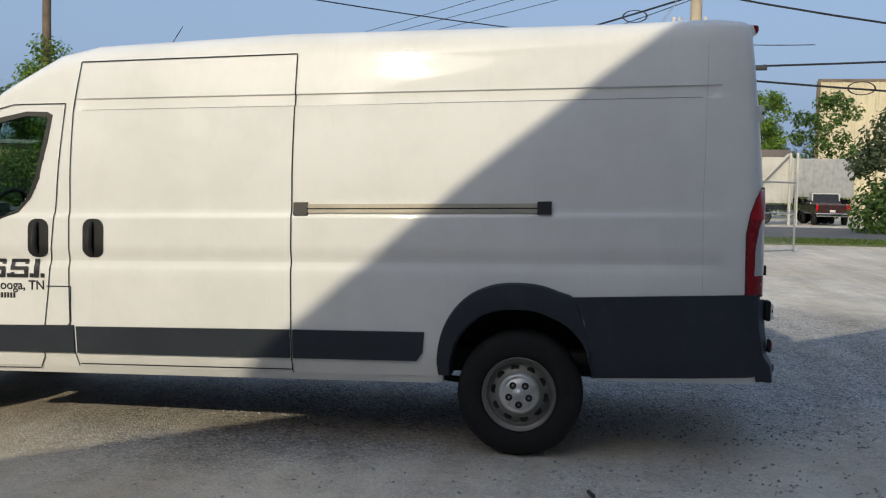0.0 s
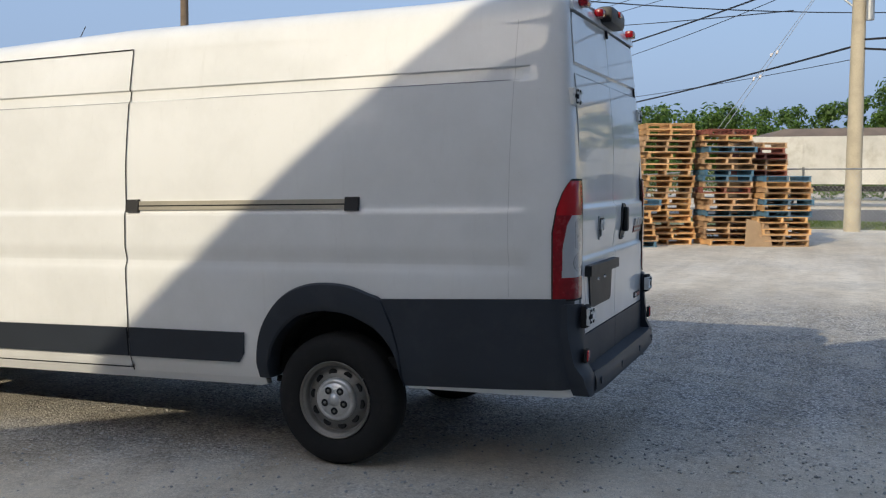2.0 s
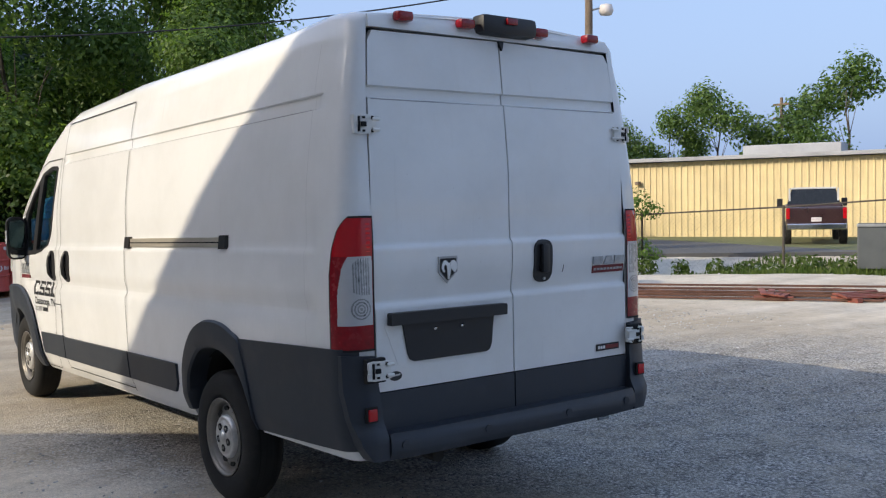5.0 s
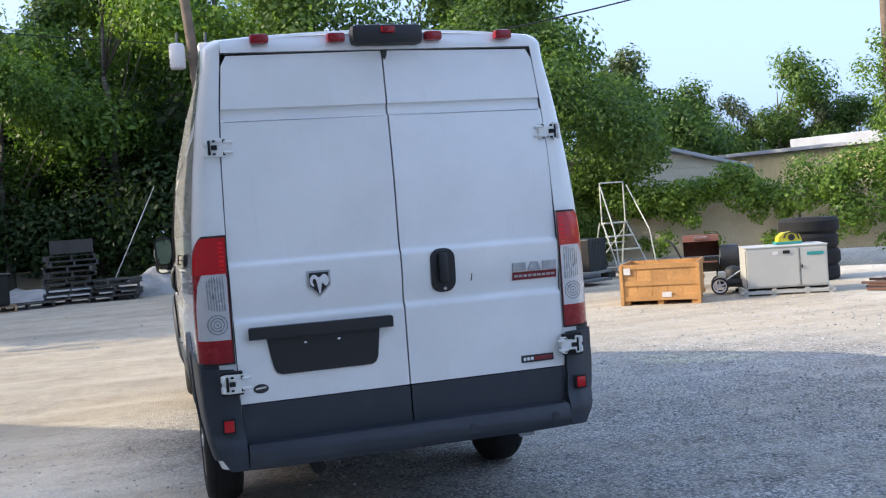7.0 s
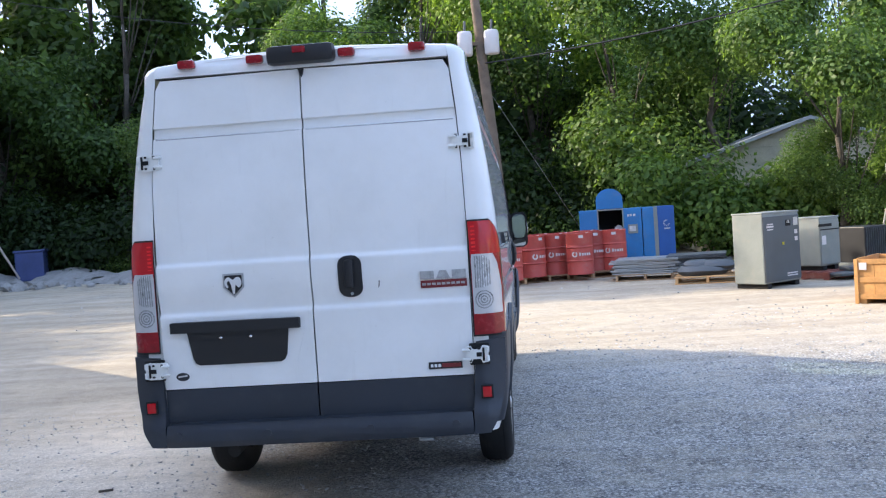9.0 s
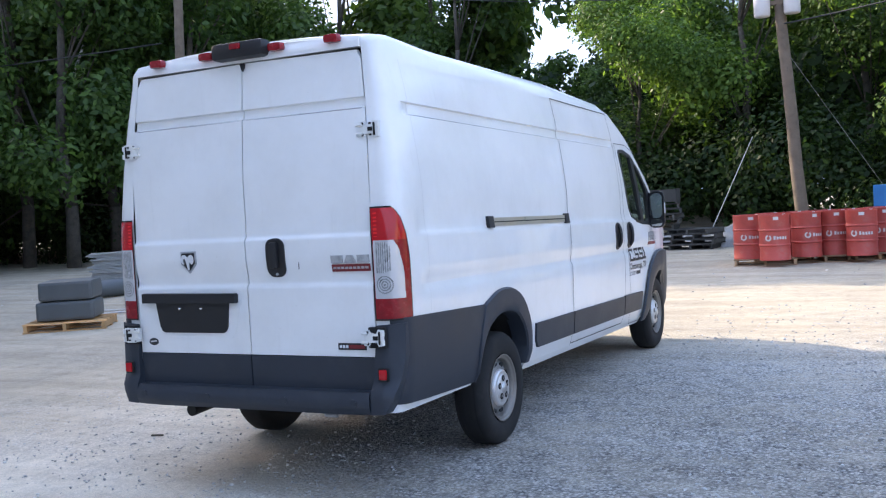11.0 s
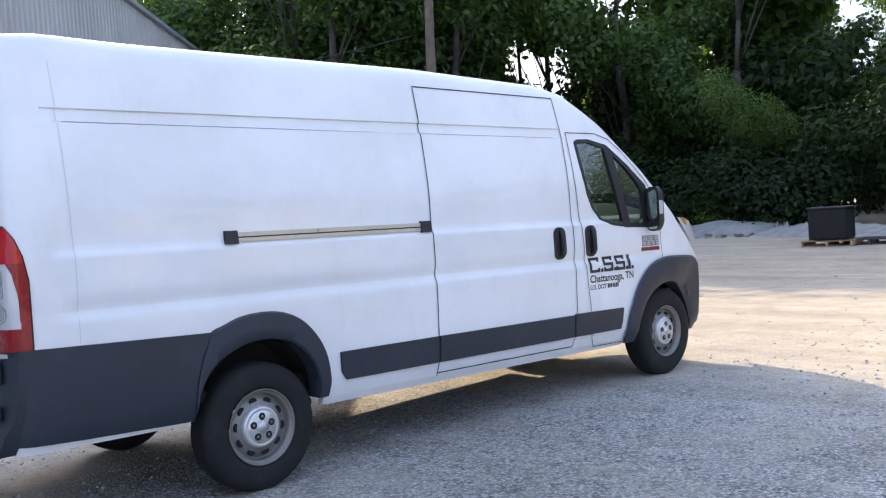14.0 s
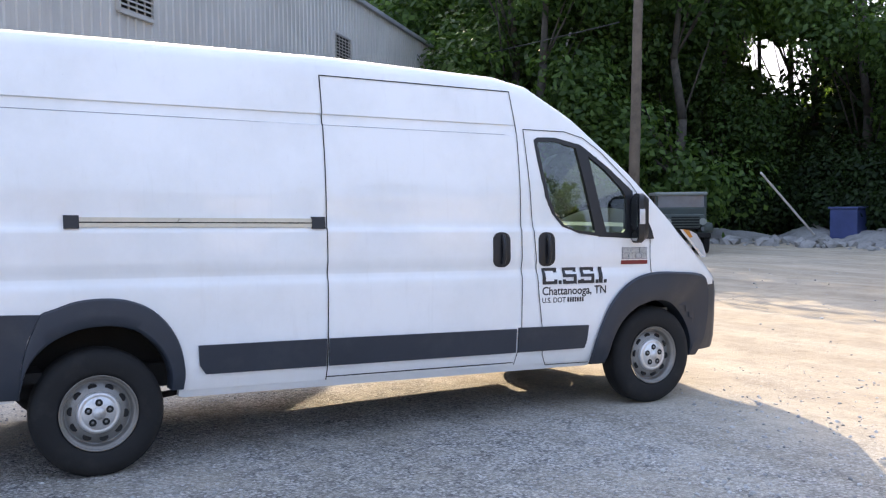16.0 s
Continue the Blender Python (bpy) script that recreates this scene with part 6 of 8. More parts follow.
drum0 = drum_kind()
DRUMS = [(0.15, 16.0, 20), (0.74, 15.42, 12), (1.24, 16.2, 40), (1.72, 16.6, 14), (2.26, 16.15, 2), (2.63, 17.1, 4), (3.06, 17.05, -4), (0.49, 16.65, 60), (0.99, 16.9, 80), (1.49, 17.25, 60), (2.04, 17.25, 90), (2.5, 17.75, 30)]
for x, y, t in DRUMS:
    copy_thing(drum0, pose(x, y, 0.139, 0, 0, t))
for x, y, t in ((0.44, 16.2, 8), (1.5, 16.7, 10), (2.5, 17.0, 6), (3.1, 17.4, 4), (0.65, 17.3, 8), (1.85, 17.85, 8)):
    pallet(WOOD_OLD, (x, y, 0), t, "", "worn pallet under red oil drums")
for o in list(drum0.children_recursive) + [drum0]:
    bpy.data.objects.remove(o)

# ---- blue compressor cabinet ----
blue = thing("blue_cabinet", (3.5, 18.45, 0), -4, "bright blue industrial compressor cabinet with an open front bay", "machine")
blue.scale = (0.86, 0.86, 0.88)
part("base", box(bmesh.new(), (0, 0, 0.09), (2.5, 1.1, 0.18), 0.01), GAP, blue)
bm = bmesh.new()
box(bm, (-1.0, 0, 0.92), (0.5, 1.1, 1.5), 0.015)
part("left_panel", bm, BLUE_CAB, blue)
bm = bmesh.new()
box(bm, (-0.42, 0.5, 0.92), (0.68, 0.05, 1.5))
box(bm, (-0.42, 0, 1.66), (0.68, 1.1, 0.04))
part("open_bay", bm, GAP, blue)
fr = bmesh.new()
for x in (-0.75, -0.08):
    box(fr, (x, -0.54, 0.92), (0.035, 0.04, 1.5), 0.004)
box(fr, (-0.42, -0.54, 1.655), (0.7, 0.04, 0.035), 0.004)
part("bay_frame", fr, CAB_PALE, blue, "pale bay frame")
part("control_door", box(bmesh.new(), (0.17, 0, 0.92), (0.48, 1.1, 1.5), 0.015), BLUE_CAB, blue)
part("door_panel", box(bmesh.new(), (0.58, 0, 0.92), (0.30, 1.12, 1.5), 0.015), BLUE_CAB, blue)
part("white_strip", box(bmesh.new(), (0.78, -0.5, 0.92), (0.10, 0.12, 1.5), 0.006), CAB_PALE, blue)
part("end_panel", box(bmesh.new(), (1.05, 0, 0.92), (0.44, 1.1, 1.5), 0.015), BLUE_DARK, blue, "deep blue end panel")
scr = part("control_screen", box(bmesh.new(), (0.17, -0.565, 1.12), (0.26, 0.03, 0.24), 0.01), CAB_PALE, blue, "pale control screen")
part("display", box(bmesh.new(), (0.16, -0.585, 1.13), (0.17, 0.01, 0.14)), STEEL, scr)
for k, (x, w) in enumerate(((0.06, 0.05), (0.13, 0.05), (0.22, 0.06))):
    part("print_bar", boxed((x, -0.555, 1.48), (w, 0.006, 0.06)), DRUM_MARK, blue)
bm = bmesh.new()
for k in range(10):
    a0, a1 = radians(36 * k), radians(36 * k + 22)
    vs = [bm.verts.new((1.06 + rr * math.cos(a), -0.557, 1.22 + rr * math.sin(a))) for a, rr in ((a0, 0.06), (a1, 0.06), (a1, 0.085), (a0, 0.085))]
    if k not in (0, 1):
        bm.faces.new(vs)
part("round_mark", bm, DRUM_MARK, blue)
part("print_bar", boxed((1.07, -0.557, 1.08), (0.16, 0.006, 0.025)), DRUM_MARK, blue)
gauge = rod(bmesh.new(), (-0.2, -0.1, 1.12), (-0.2, -0.2, 1.12), 0.11, seg=24)
part("gauge", gauge, STEEL, blue, "round dial in the bay")
bm = bmesh.new()
prof = [(math.cos(radians(a)), math.sin(radians(a))) for a in range(0, 181, 12)]
rows = [[bm.verts.new((-0.42 + 0.36 * c, y, 1.70 + 0.22 + 0.30 * sn if sn > 0 else 1.70 + 0.2)) for c, sn in prof] for y in (-0.25, 0.45)]
for k in range(len(prof) - 1):
    bm.faces.new((rows[0][k], rows[0][k + 1], rows[1][k + 1], rows[1][k]))
box(bm, (-0.42, 0.1, 1.80), (0.72, 0.70, 0.24))
for rw in rows:
    bm.faces.new(rw)
bmesh.ops.recalc_face_normals(bm, faces=bm.faces[:])
part("air_duct", bm, BLUE_CAB, blue, "rounded light blue air duct")


# ---- sheet stacks and loose pallets ----
def sheet_stack(at, turn, n, w, d, mat, seed, label):
    root = thing("sheet_stack", at, turn, label, "sheet metal")
    rng = random.Random(seed)
    for k in range(n):
        m = Matrix.Translation((rng.uniform(-0.07, 0.07), rng.uniform(-0.05, 0.05), 0.15 + 0.034 * k)) @ Matrix.Rotation(radians(rng.uniform(-3, 3)), 4, "Z") @ Matrix.Rotation(radians(rng.uniform(-0.8, 0.8)), 4, "Y")
        part("sheet", box(bmesh.new(), (0, 0, 0), (w * rng.uniform(0.85, 1.05), d, 0.026), 0, m), mat, root)


pallet(WOOD_OLD, (3.55, 15.55, 0), -8, "", "weathered pallet under flat metal sheets")
pallet(WOOD_OLD, (4.65, 15.45, 0), -8, "", "weathered pallet under flat metal sheets")
sheet_stack((3.55, 15.55, 0), -8, 9, 1.35, 1.0, GALV, 51, "stack of grey metal sheets on a pallet")
sheet_stack((4.65, 15.45, 0), -10, 10, 1.2, 1.0, CAB_GREY, 52, "stack of dull grey panels on a pallet")
pallet(WOOD_TAN, (4.55, 14.0, 0), -12, "", "light pine pallet under bagged scrap")
bags = thing("scrap_pile", (4.55, 14.0, 0), -12, "grey bags of scrap on a pallet", "bags")
for x, y, z, sx, sy, sz in ((-0.1, 0, 0.22, 0.5, 0.4, 0.14), (0.15, 0.1, 0.30, 0.4, 0.35, 0.12), (-0.2, 0.1, 0.33, 0.3, 0.3, 0.1)):
    bm = bmesh.new()
    r = bmesh.ops.create_icosphere(bm, subdivisions=2, radius=1.0, matrix=Matrix.Translation((x, y, z)) @ Matrix.Diagonal((sx, sy, sz, 1)))
    for v in r["verts"]:
        v.co += noise.noise_vector(v.co * 5) * 0.04
    part("bag", bm, CAB_GREY, bags, smooth=True)


# ---- grey cabinets ----
def cabinet(at, turn, w, d, h, front, side, label, marks=()):
    """front faces -y; the end on +x has the second colour."""
    root = thing("machine_cabinet", at, turn, label, "machine")
    for x in (-w / 2 + 0.12, w / 2 - 0.12):
        part("skid", boxed((x, 0, 0.04), (0.12, d, 0.08)), GAP, root)
    part("body", box(bmesh.new(), (0, 0, 0.08 + (h - 0.08) / 2), (w, d, h - 0.08), 0.02), front, root)
    part("front_panel", box(bmesh.new(), (0, -d / 2 - 0.008, 0.1 + (h - 0.14) / 2), (w - 0.03, 0.02, h - 0.16), 0.006), side, root)
    part("top_cover", box(bmesh.new(), (0, 0, h + 0.012), (w + 0.02, d + 0.02, 0.03), 0.01), front, root)
    for x, z, sx, sz, m in marks:
        part("plate" if m is not DRUM_MARK else "print_bar", boxed((x, -d / 2 - 0.021, z), (sx, 0.008, sz)), m, root)
    return root


cabinet((5.257, 12.30, 0), 42, 1.05, 0.60, 1.26, CAB_PALE, CAB_GREY, "tall pale grey compressor cabinet with a slate front", ((-0.34, 1.08, 0.16, 0.02, DRUM_MARK), (-0.34, 1.04, 0.2, 0.03, DRUM_MARK), (-0.34, 0.99, 0.16, 0.02, DRUM_MARK), (0.18, 1.08, 0.14, 0.1, GAP), (0.18, 1.10, 0.08, 0.04, STEEL), (0.40, 1.10, 0.12, 0.14, STEEL), (0.40, 0.92, 0.08, 0.07, DRUM_MARK), (0.40, 0.80, 0.08, 0.07, DRUM_MARK), (0.02, 0.74, 0.05, 0.05, YELLOW), (0.25, 0.22, 0.3, 0.02, DRUM_MARK), (0.25, 0.18, 0.3, 0.02, DRUM_MARK)))
cabinet((6.46, 13.58, 0.139), 40, 0.60, 0.56, 0.95, CAB_PALE, CAB_PALE, "pale grey-green machine cabinet on a pallet", ((-0.15, 0.82, 0.4, 0.05, GAP), (0.0, 0.74, 0.6, 0.02, GAP), (-0.2, 0.55, 0.12, 0.16, DRUM_MARK)))
pallet(RED_PAL, (6.55, 13.55, 0), 40, "", "dark red pallet under a machine cabinet")
ac = thing("cooling_unit", (7.55, 14.4, 0.12), 35, "black slatted cooling unit on a pale base", "machine")
part("base", box(bmesh.new(), (0, 0, 0.03), (0.95, 0.8, 0.06), 0.01), CAB_PALE, ac)
part("body", box(bmesh.new(), (0, 0, 0.40), (0.72, 0.68, 0.68), 0.02), BLACK, ac)
for k in range(11):
    part("slat", boxed((-0.32 + 0.064 * k, -0.35, 0.40), (0.012, 0.02, 0.62)), CAB_GREY, ac)
for x, y in ((7.3, 14.1), (7.9, 14.6)):
    solid("timber_block", boxed((0, 0, 0.06), (0.3, 0.8, 0.12), 0.01), WOOD_GREY, (x, y, 0), 35, "dark timber block on the gravel", "timber")
solid("steel_scrap", box(boxed((0, 0, 0.10), (0.9, 0.5, 0.05), 0.01), (0.2, 0.2, 0.17), (0.5, 0.3, 0.06), 0.01), CAB_GREY, (6.9, 12.9, 0), 20, "flat dark steel scrap on the gravel", "scrap")

# ---- rolling ladder frame ----
lad = thing("rolling_ladder", (8.55, 14.75, 0), 8, "pale metal rolling ladder with a tall hoop rail", "ladder")
for x in (-0.36, 0.36):
    part("leg", tube(bmesh.new(), [(x * 1.15, -0.62, 0), (x * 0.85, 0.1, 1.15)], 0.017), LADDER, lad)
    part("leg", tube(bmesh.new(), [(x * 1.1, 0.5, 0), (x * 0.9, 0.18, 1.15)], 0.017), LADDER, lad)
    part("rail_post", tube(bmesh.new(), [(x * 0.85, 0.12, 1.1), (x * 0.85, 0.12, 2.02)], 0.017), LADDER, lad)
    part("hand_rail", tube(bmesh.new(), [(x * 1.35, -0.70, 0.05), (x * 1.25, -0.55, 0.95), (x * 0.95, 0.05, 1.95)], 0.014), LADDER, lad)
part("top_rail", tube(bmesh.new(), [(-0.31, 0.12, 2.02), (0.31, 0.12, 2.02)], 0.017), LADDER, lad)
for k in range(4):
    z = 0.27 + 0.29 * k
    part("step", box(bmesh.new(), (0, -0.62 + 0.63 * z, z), (0.76 - 0.055 * k, 0.16, 0.028), 0.004), LADDER, lad)
for z in (0.14, 0.70):
    part("brace", tube(bmesh.new(), [(-0.38, 0.46 - 0.25 * z, z), (0.38, 0.46 - 0.25 * z, z)], 0.012), LADDER, lad)
part("brace", tube(bmesh.new(), [(-0.38, 0.42, 0.15), (0.33, 0.22, 1.0)], 0.011), LADDER, lad)
part("base_rail", tube(bmesh.new(), [(0.41, -0.62, 0.12), (0.9, -0.45, 0.14), (1.2, 0.3, 0.2)], 0.011), LADDER, lad)

# ---- wooden crate ----
crate = thing("wooden_crate", (6.4, 9.0, 0), -36, "orange pine shipping crate with vertical boards", "crate")
CL, CD, CH = 1.12, 0.95, 0.54
for sd in (-1, 1):
    for row in range(2):
        for k in range(5):
            w = CL / 5
            part("board", boxed((-CL / 2 + w * (k + 0.5), sd * CD / 2, 0.09 + CH * (row + 0.5) / 2.05), (w - 0.006, 0.022, CH / 2.1)), WOOD_CRATE, crate)
    for z in (0.10, 0.33, 0.585):
        part("batten", box(bmesh.new(), (0, sd * (CD / 2 + 0.018), z), (CL + 0.05, 0.022, 0.07), 0.003), WOOD_CRATE, crate)
    for k in range(4):
        w = CD / 4
        part("board", boxed((sd * CL / 2, -CD / 2 + w * (k + 0.5), 0.09 + CH / 2), (0.022, w - 0.006, CH)), WOOD_CRATE, crate)
    part("corner_post", box(bmesh.new(), (sd * (CL / 2 + 0.012), -CD / 2 - 0.012, 0.31), (0.05, 0.06, 0.62), 0.003), WOOD_CRATE, crate)
part("floor_board", boxed((0, 0, 0.08), (CL, CD, 0.02)), WOOD_CRATE, crate)
for x in (-0.5, 0, 0.5):
    part("foot", boxed((x, 0, 0.035), (0.09, CD, 0.07)), WOOD_CRATE, crate)
part("paper_label", boxed((0.1, -CD / 2 - 0.032, 0.15), (0.14, 0.006, 0.08)), DRUM_MARK, crate, "white paper label")
part("paper_label", boxed((-0.48, -CD / 2 - 0.032, 0.52), (0.1, 0.006, 0.1)), DRUM_MARK, crate, "white paper label")

# ---- generator with tyres and saw ----
gen = thing("generator", (8.18, 8.45, 0), -26, "beige generator housing with a teal badge on a steel skid", "generator")
part("skid", boxed((0, -0.33, 0.05), (1.38, 0.06, 0.05)), GEN_BEIGE, gen)
part("skid", boxed((0, 0.33, 0.05), (1.38, 0.06, 0.05)), GAP, gen)
for x in (-0.62, -0.2, 0.28, 0.62):
    part("foot", boxed((x, 0, 0.05), (0.06, 0.72, 0.10)), GEN_BEIGE, gen)
part("body", box(bmesh.new(), (0, 0, 0.42), (1.20, 0.70, 0.62), 0.025), GEN_BEIGE, gen)
part("side_door", box(bmesh.new(), (-0.2, -0.352, 0.42), (0.76, 0.012, 0.56), 0.004), GEN_BEIGE, gen)
part("end_door", box(bmesh.new(), (0.39, -0.352, 0.42), (0.38, 0.012, 0.56), 0.004), GEN_BEIGE, gen)
part("teal_badge", boxed((0.42, -0.361, 0.61), (0.24, 0.006, 0.05)), TEAL, gen, "teal stripe badge")
part("latch", boxed((0.0, -0.362, 0.65), (0.1, 0.02, 0.05)), GAP, gen)
part("latch", boxed((0.22, -0.362, 0.42), (0.02, 0.02, 0.05)), GAP, gen)
part("paper_label", boxed((-0.16, -0.361, 0.64), (0.08, 0.005, 0.05)), DRUM_MARK, gen)
part("lid", box(bmesh.new(), (0, 0, 0.735), (1.22, 0.72, 0.018), 0.006), GEN_BEIGE, gen)
for x in (-0.6, 0.2):
    part("panel_joint", boxed((x if x < 0 else 0.195, -0.3595, 0.42), (0.006, 0.004, 0.56)), GAP, gen)
saw = thing("chainsaw", (8.36, 8.52, 0.744), -20, "small yellow and green machine on the generator", "tool")
hump = [(-0.19, 0.03), (-0.17, 0.12), (-0.10, 0.18), (0.04, 0.19), (0.14, 0.15), (0.18, 0.06), (0.18, 0.03)]
part("saw_body", sheet(hump, lambda x, z: Vector((x, -0.1, z)), (0, 0.2, 0)), YELLOW, saw)
part("saw_base", box(bmesh.new(), (-0.02, 0, 0.02), (0.40, 0.22, 0.04), 0.01), TEAL, saw)
part("handle", tube(bmesh.new(), [(-0.10, -0.11, 0.10), (-0.07, -0.12, 0.17), (0.03, -0.12, 0.19), (0.11, -0.12, 0.15), (0.13, -0.11, 0.08)], 0.013), BLACK, saw)
part("recoil_cover", rod(bmesh.new(), (0.02, -0.112, 0.105), (0.02, -0.10, 0.105), 0.05, seg=16), BLACK, saw)


def tyre_thing(at, r, w, group, label, lay=True, turn=0):
    bm = bmesh.new()
    prof = [(r * 0.55, -w / 2), (r * 0.9, -w / 2 - 0.01), (r, -w / 2 + 0.05), (r, w / 2 - 0.05), (r * 0.9, w / 2 + 0.01), (r * 0.55, w / 2), (r * 0.5, w / 2 - 0.05), (r * 0.5, -w / 2 + 0.05)]
    lathe(bm, prof, 32, Matrix.Translation((0, 0, w / 2)), True)
    bmesh.ops.recalc_face_normals(bm, faces=bm.faces[:])
    solid("tyre", bm, RUBBER, at, turn, label, "tyre", group, smooth=True)


for k in range(4):
    tyre_thing((9.75 + 0.03 * (k % 2), 9.9, 0.27 * k), 0.5, 0.26, "stacked truck tyres", "worn black truck tyre in a stack")
tyre_thing((9.1, 10.4, 0), 0.36, 0.2, "", "worn black car tyre lying on gravel")

# ---- barrel grill and push mower ----
def half_barrel(r, l, a0, a1, wall=0.012, ends=True):
    """Part of a drum lying along x, between two angles, with thin walls and end plates."""
    bm = bmesh.new()
    n = 14
    rows = []
    for rr in (r, r - wall):
        rows.append([[bm.verts.new((x, rr * math.cos(radians(a0 + (a1 - a0) * k / n)), rr * math.sin(radians(a0 + (a1 - a0) * k / n)))) for k in range(n + 1)] for x in (-l / 2, l / 2)])
    for (p, q), flip in zip(rows, (0, 1)):
        for k in range(n):
            f = (p[k], p[k + 1], q[k + 1], q[k])
            bm.faces.new(f[::-1] if flip else f)
    for e in (0, 1):
        for k in range(n):
            bm.faces.new((rows[0][e][k], rows[0][e][k + 1], rows[1][e][k + 1], rows[1][e][k]))
    for k in (0, n):
        bm.faces.new((rows[0][0][k], rows[0][1][k], rows[1][1][k], rows[1][0][k]))
    if ends:
        for e in (0, 1):
            bm.faces.new(rows[1][e])
    bmesh.ops.recalc_face_normals(bm, faces=bm.faces[:])
    return bm


grill = thing("barrel_grill", (7.92, 10.4, 0), -32, "rusty barrel grill with its lid standing open", "grill")
for v in (bmq := half_barrel(0.25, 0.62, 180, 360)).verts:
    v.co += Vector((0, 0, 0.52))
part("barrel", bmq, CHAR_BLACK, grill, "sooty black lower barrel")
lid_m = Matrix.Translation((0.02, 0.25, 0.53)) @ Matrix.Rotation(radians(-34), 4, "X") @ Matrix.Translation((0, -0.25, 0))
for v in (bmq := half_barrel(0.25, 0.60, 0, 180)).verts:
    v.co = lid_m @ v.co
lid = part("lid", bmq, RUST_RED, grill, "open red-brown rusty lid")
part("lid_handle", tube(bmesh.new(), [lid_m @ Vector(p) for p in ((-0.1, -0.25, 0.03), (-0.1, -0.30, 0.05), (0.1, -0.30, 0.05), (0.1, -0.25, 0.03))], 0.012), GALV, lid)
bmq = bmesh.new()
for k in range(11):
    rod(bmq, (-0.3 + 0.06 * k, -0.235, 0.51), (-0.3 + 0.06 * k, 0.235, 0.51), 0.006, seg=5)
for y in (-0.225, 0.225):
    rod(bmq, (-0.3, y, 0.51), (0.3, y, 0.51), 0.007, seg=5)
part("grate", bmq, GALV, grill)
for x in (-0.27, 0.27):
    for y in (-0.2, 0.2):
        part("leg", rod(bmesh.new(), (x, y * 0.8, 0.38), (x * 1.1, y * 1.3, 0.0), 0.016, seg=8), CHAR_BLACK, grill)
part("shelf", box(bmesh.new(), (0, -0.33, 0.46), (0.56, 0.16, 0.025), 0.006), RUST_RED, grill, "rusty front shelf")
part("axle_pipe", tube(bmesh.new(), [(-0.31, -0.02, 0.50), (-0.45, 0.02, 0.78), (-0.58, 0.05, 0.88)], 0.02), CHAR_BLACK, grill)
bmq = bmesh.new()
lathe(bmq, [(0.01, -0.02), (0.22, -0.02), (0.235, 0.0), (0.235, 0.28), (0.22, 0.30), (0.01, 0.30)], 28, Matrix.Translation((0.34, 0.02, 0.48)) @ Matrix.Rotation(math.pi / 2, 4, "Y"))
part("fire_box", bmq, CHAR_BLACK, grill, "round black side fire box", smooth=False)

mow = thing("push_mower", (7.43, 9.06, 0), -32, "old black push mower with white spoked wheels", "lawn mower")
part("deck", box(bmesh.new(), (0.22, 0.27, 0.17), (0.52, 0.46, 0.13), 0.05), BLACK, mow)
bmq = bmesh.new()
lathe(bmq, [(0.01, 0.22), (0.13, 0.22), (0.14, 0.26), (0.14, 0.36), (0.10, 0.41), (0.04, 0.43), (0.01, 0.43)], 20, Matrix.Translation((0.22, 0.27, 0)))
part("engine", bmq, CHAR_BLACK, mow, smooth=True)
part("cylinder_head", box(bmesh.new(), (0.06, 0.27, 0.29), (0.16, 0.15, 0.11), 0.02), GALV, mow)
for x, y in ((0.0, 0.0), (0.0, 0.54), (0.46, 0.0), (0.46, 0.54)):
    r = 0.135
    place = Matrix.Translation((x, y, r)) @ Matrix.Rotation(math.pi / 2, 4, "X")
    bmq = bmesh.new()
    lathe(bmq, [(r * 0.78, -0.03), (r * 0.96, -0.03), (r, -0.015), (r, 0.015), (r * 0.96, 0.03), (r * 0.78, 0.03)], 28, place, True)
    wl = part("wheel", bmq, RUBBER, mow, smooth=True)
    bmq = bmesh.new()
    lathe(bmq, [(r * 0.66, -0.026), (r * 0.80, -0.034), (r * 0.80, 0.034), (r * 0.66, 0.026)], 28, place, True)
    lathe(bmq, [(0.001, -0.036), (r * 0.24, -0.034), (r * 0.24, 0.034), (0.001, 0.036)], 14, place)
    for k in range(5):
        box(bmq, (r * 0.45, 0, 0), (r * 0.5, 0.028, 0.04), 0, place @ Matrix.Rotation(radians(72 * k + 20), 4, "Z"))
    part("spoked_rim", bmq, DRUM_MARK, wl, "white five-spoked plastic rim")
for y in (0.05, 0.49):
    part("handle_bar", tube(bmesh.new(), [(0.1, y, 0.22), (0.35, y, 0.38), (0.82, y, 0.66), (1.0, y + (0.06 if y < 0.2 else -0.06), 0.8)], 0.012), GALV, mow)
part("handle_grip", tube(bmesh.new(), [(1.0, 0.11, 0.8), (1.03, 0.2, 0.82), (1.03, 0.34, 0.82), (1.0, 0.43, 0.8)], 0.015), BLACK, mow)
hose = []
for k in range(70):
    a = k * 0.42
    hose.append((0.16 * math.cos(a) * (1 + 0.12 * math.sin(k)), 0.04 * math.sin(k * 1.7), 0.2 + 0.16 * math.sin(a) * (1 + 0.1 * math.cos(k * 1.3))))
solid("hose_coil", tube(bmesh.new(), hose, 0.008), GALV, (8.52, 10.3, 0.34), -32, "pale coil of thin hose on the black drum", "hose")
bmq = bmesh.new()
lathe(bmq, [(0.01, 0.0), (0.27, 0.0), (0.285, 0.02), (0.285, 0.35), (0.26, 0.38), (0.01, 0.36)], 28)
solid("black_drum", bmq, CHAR_BLACK, (8.52, 10.35, 0), 0, "squat sooty black metal drum", "drum", smooth=False)

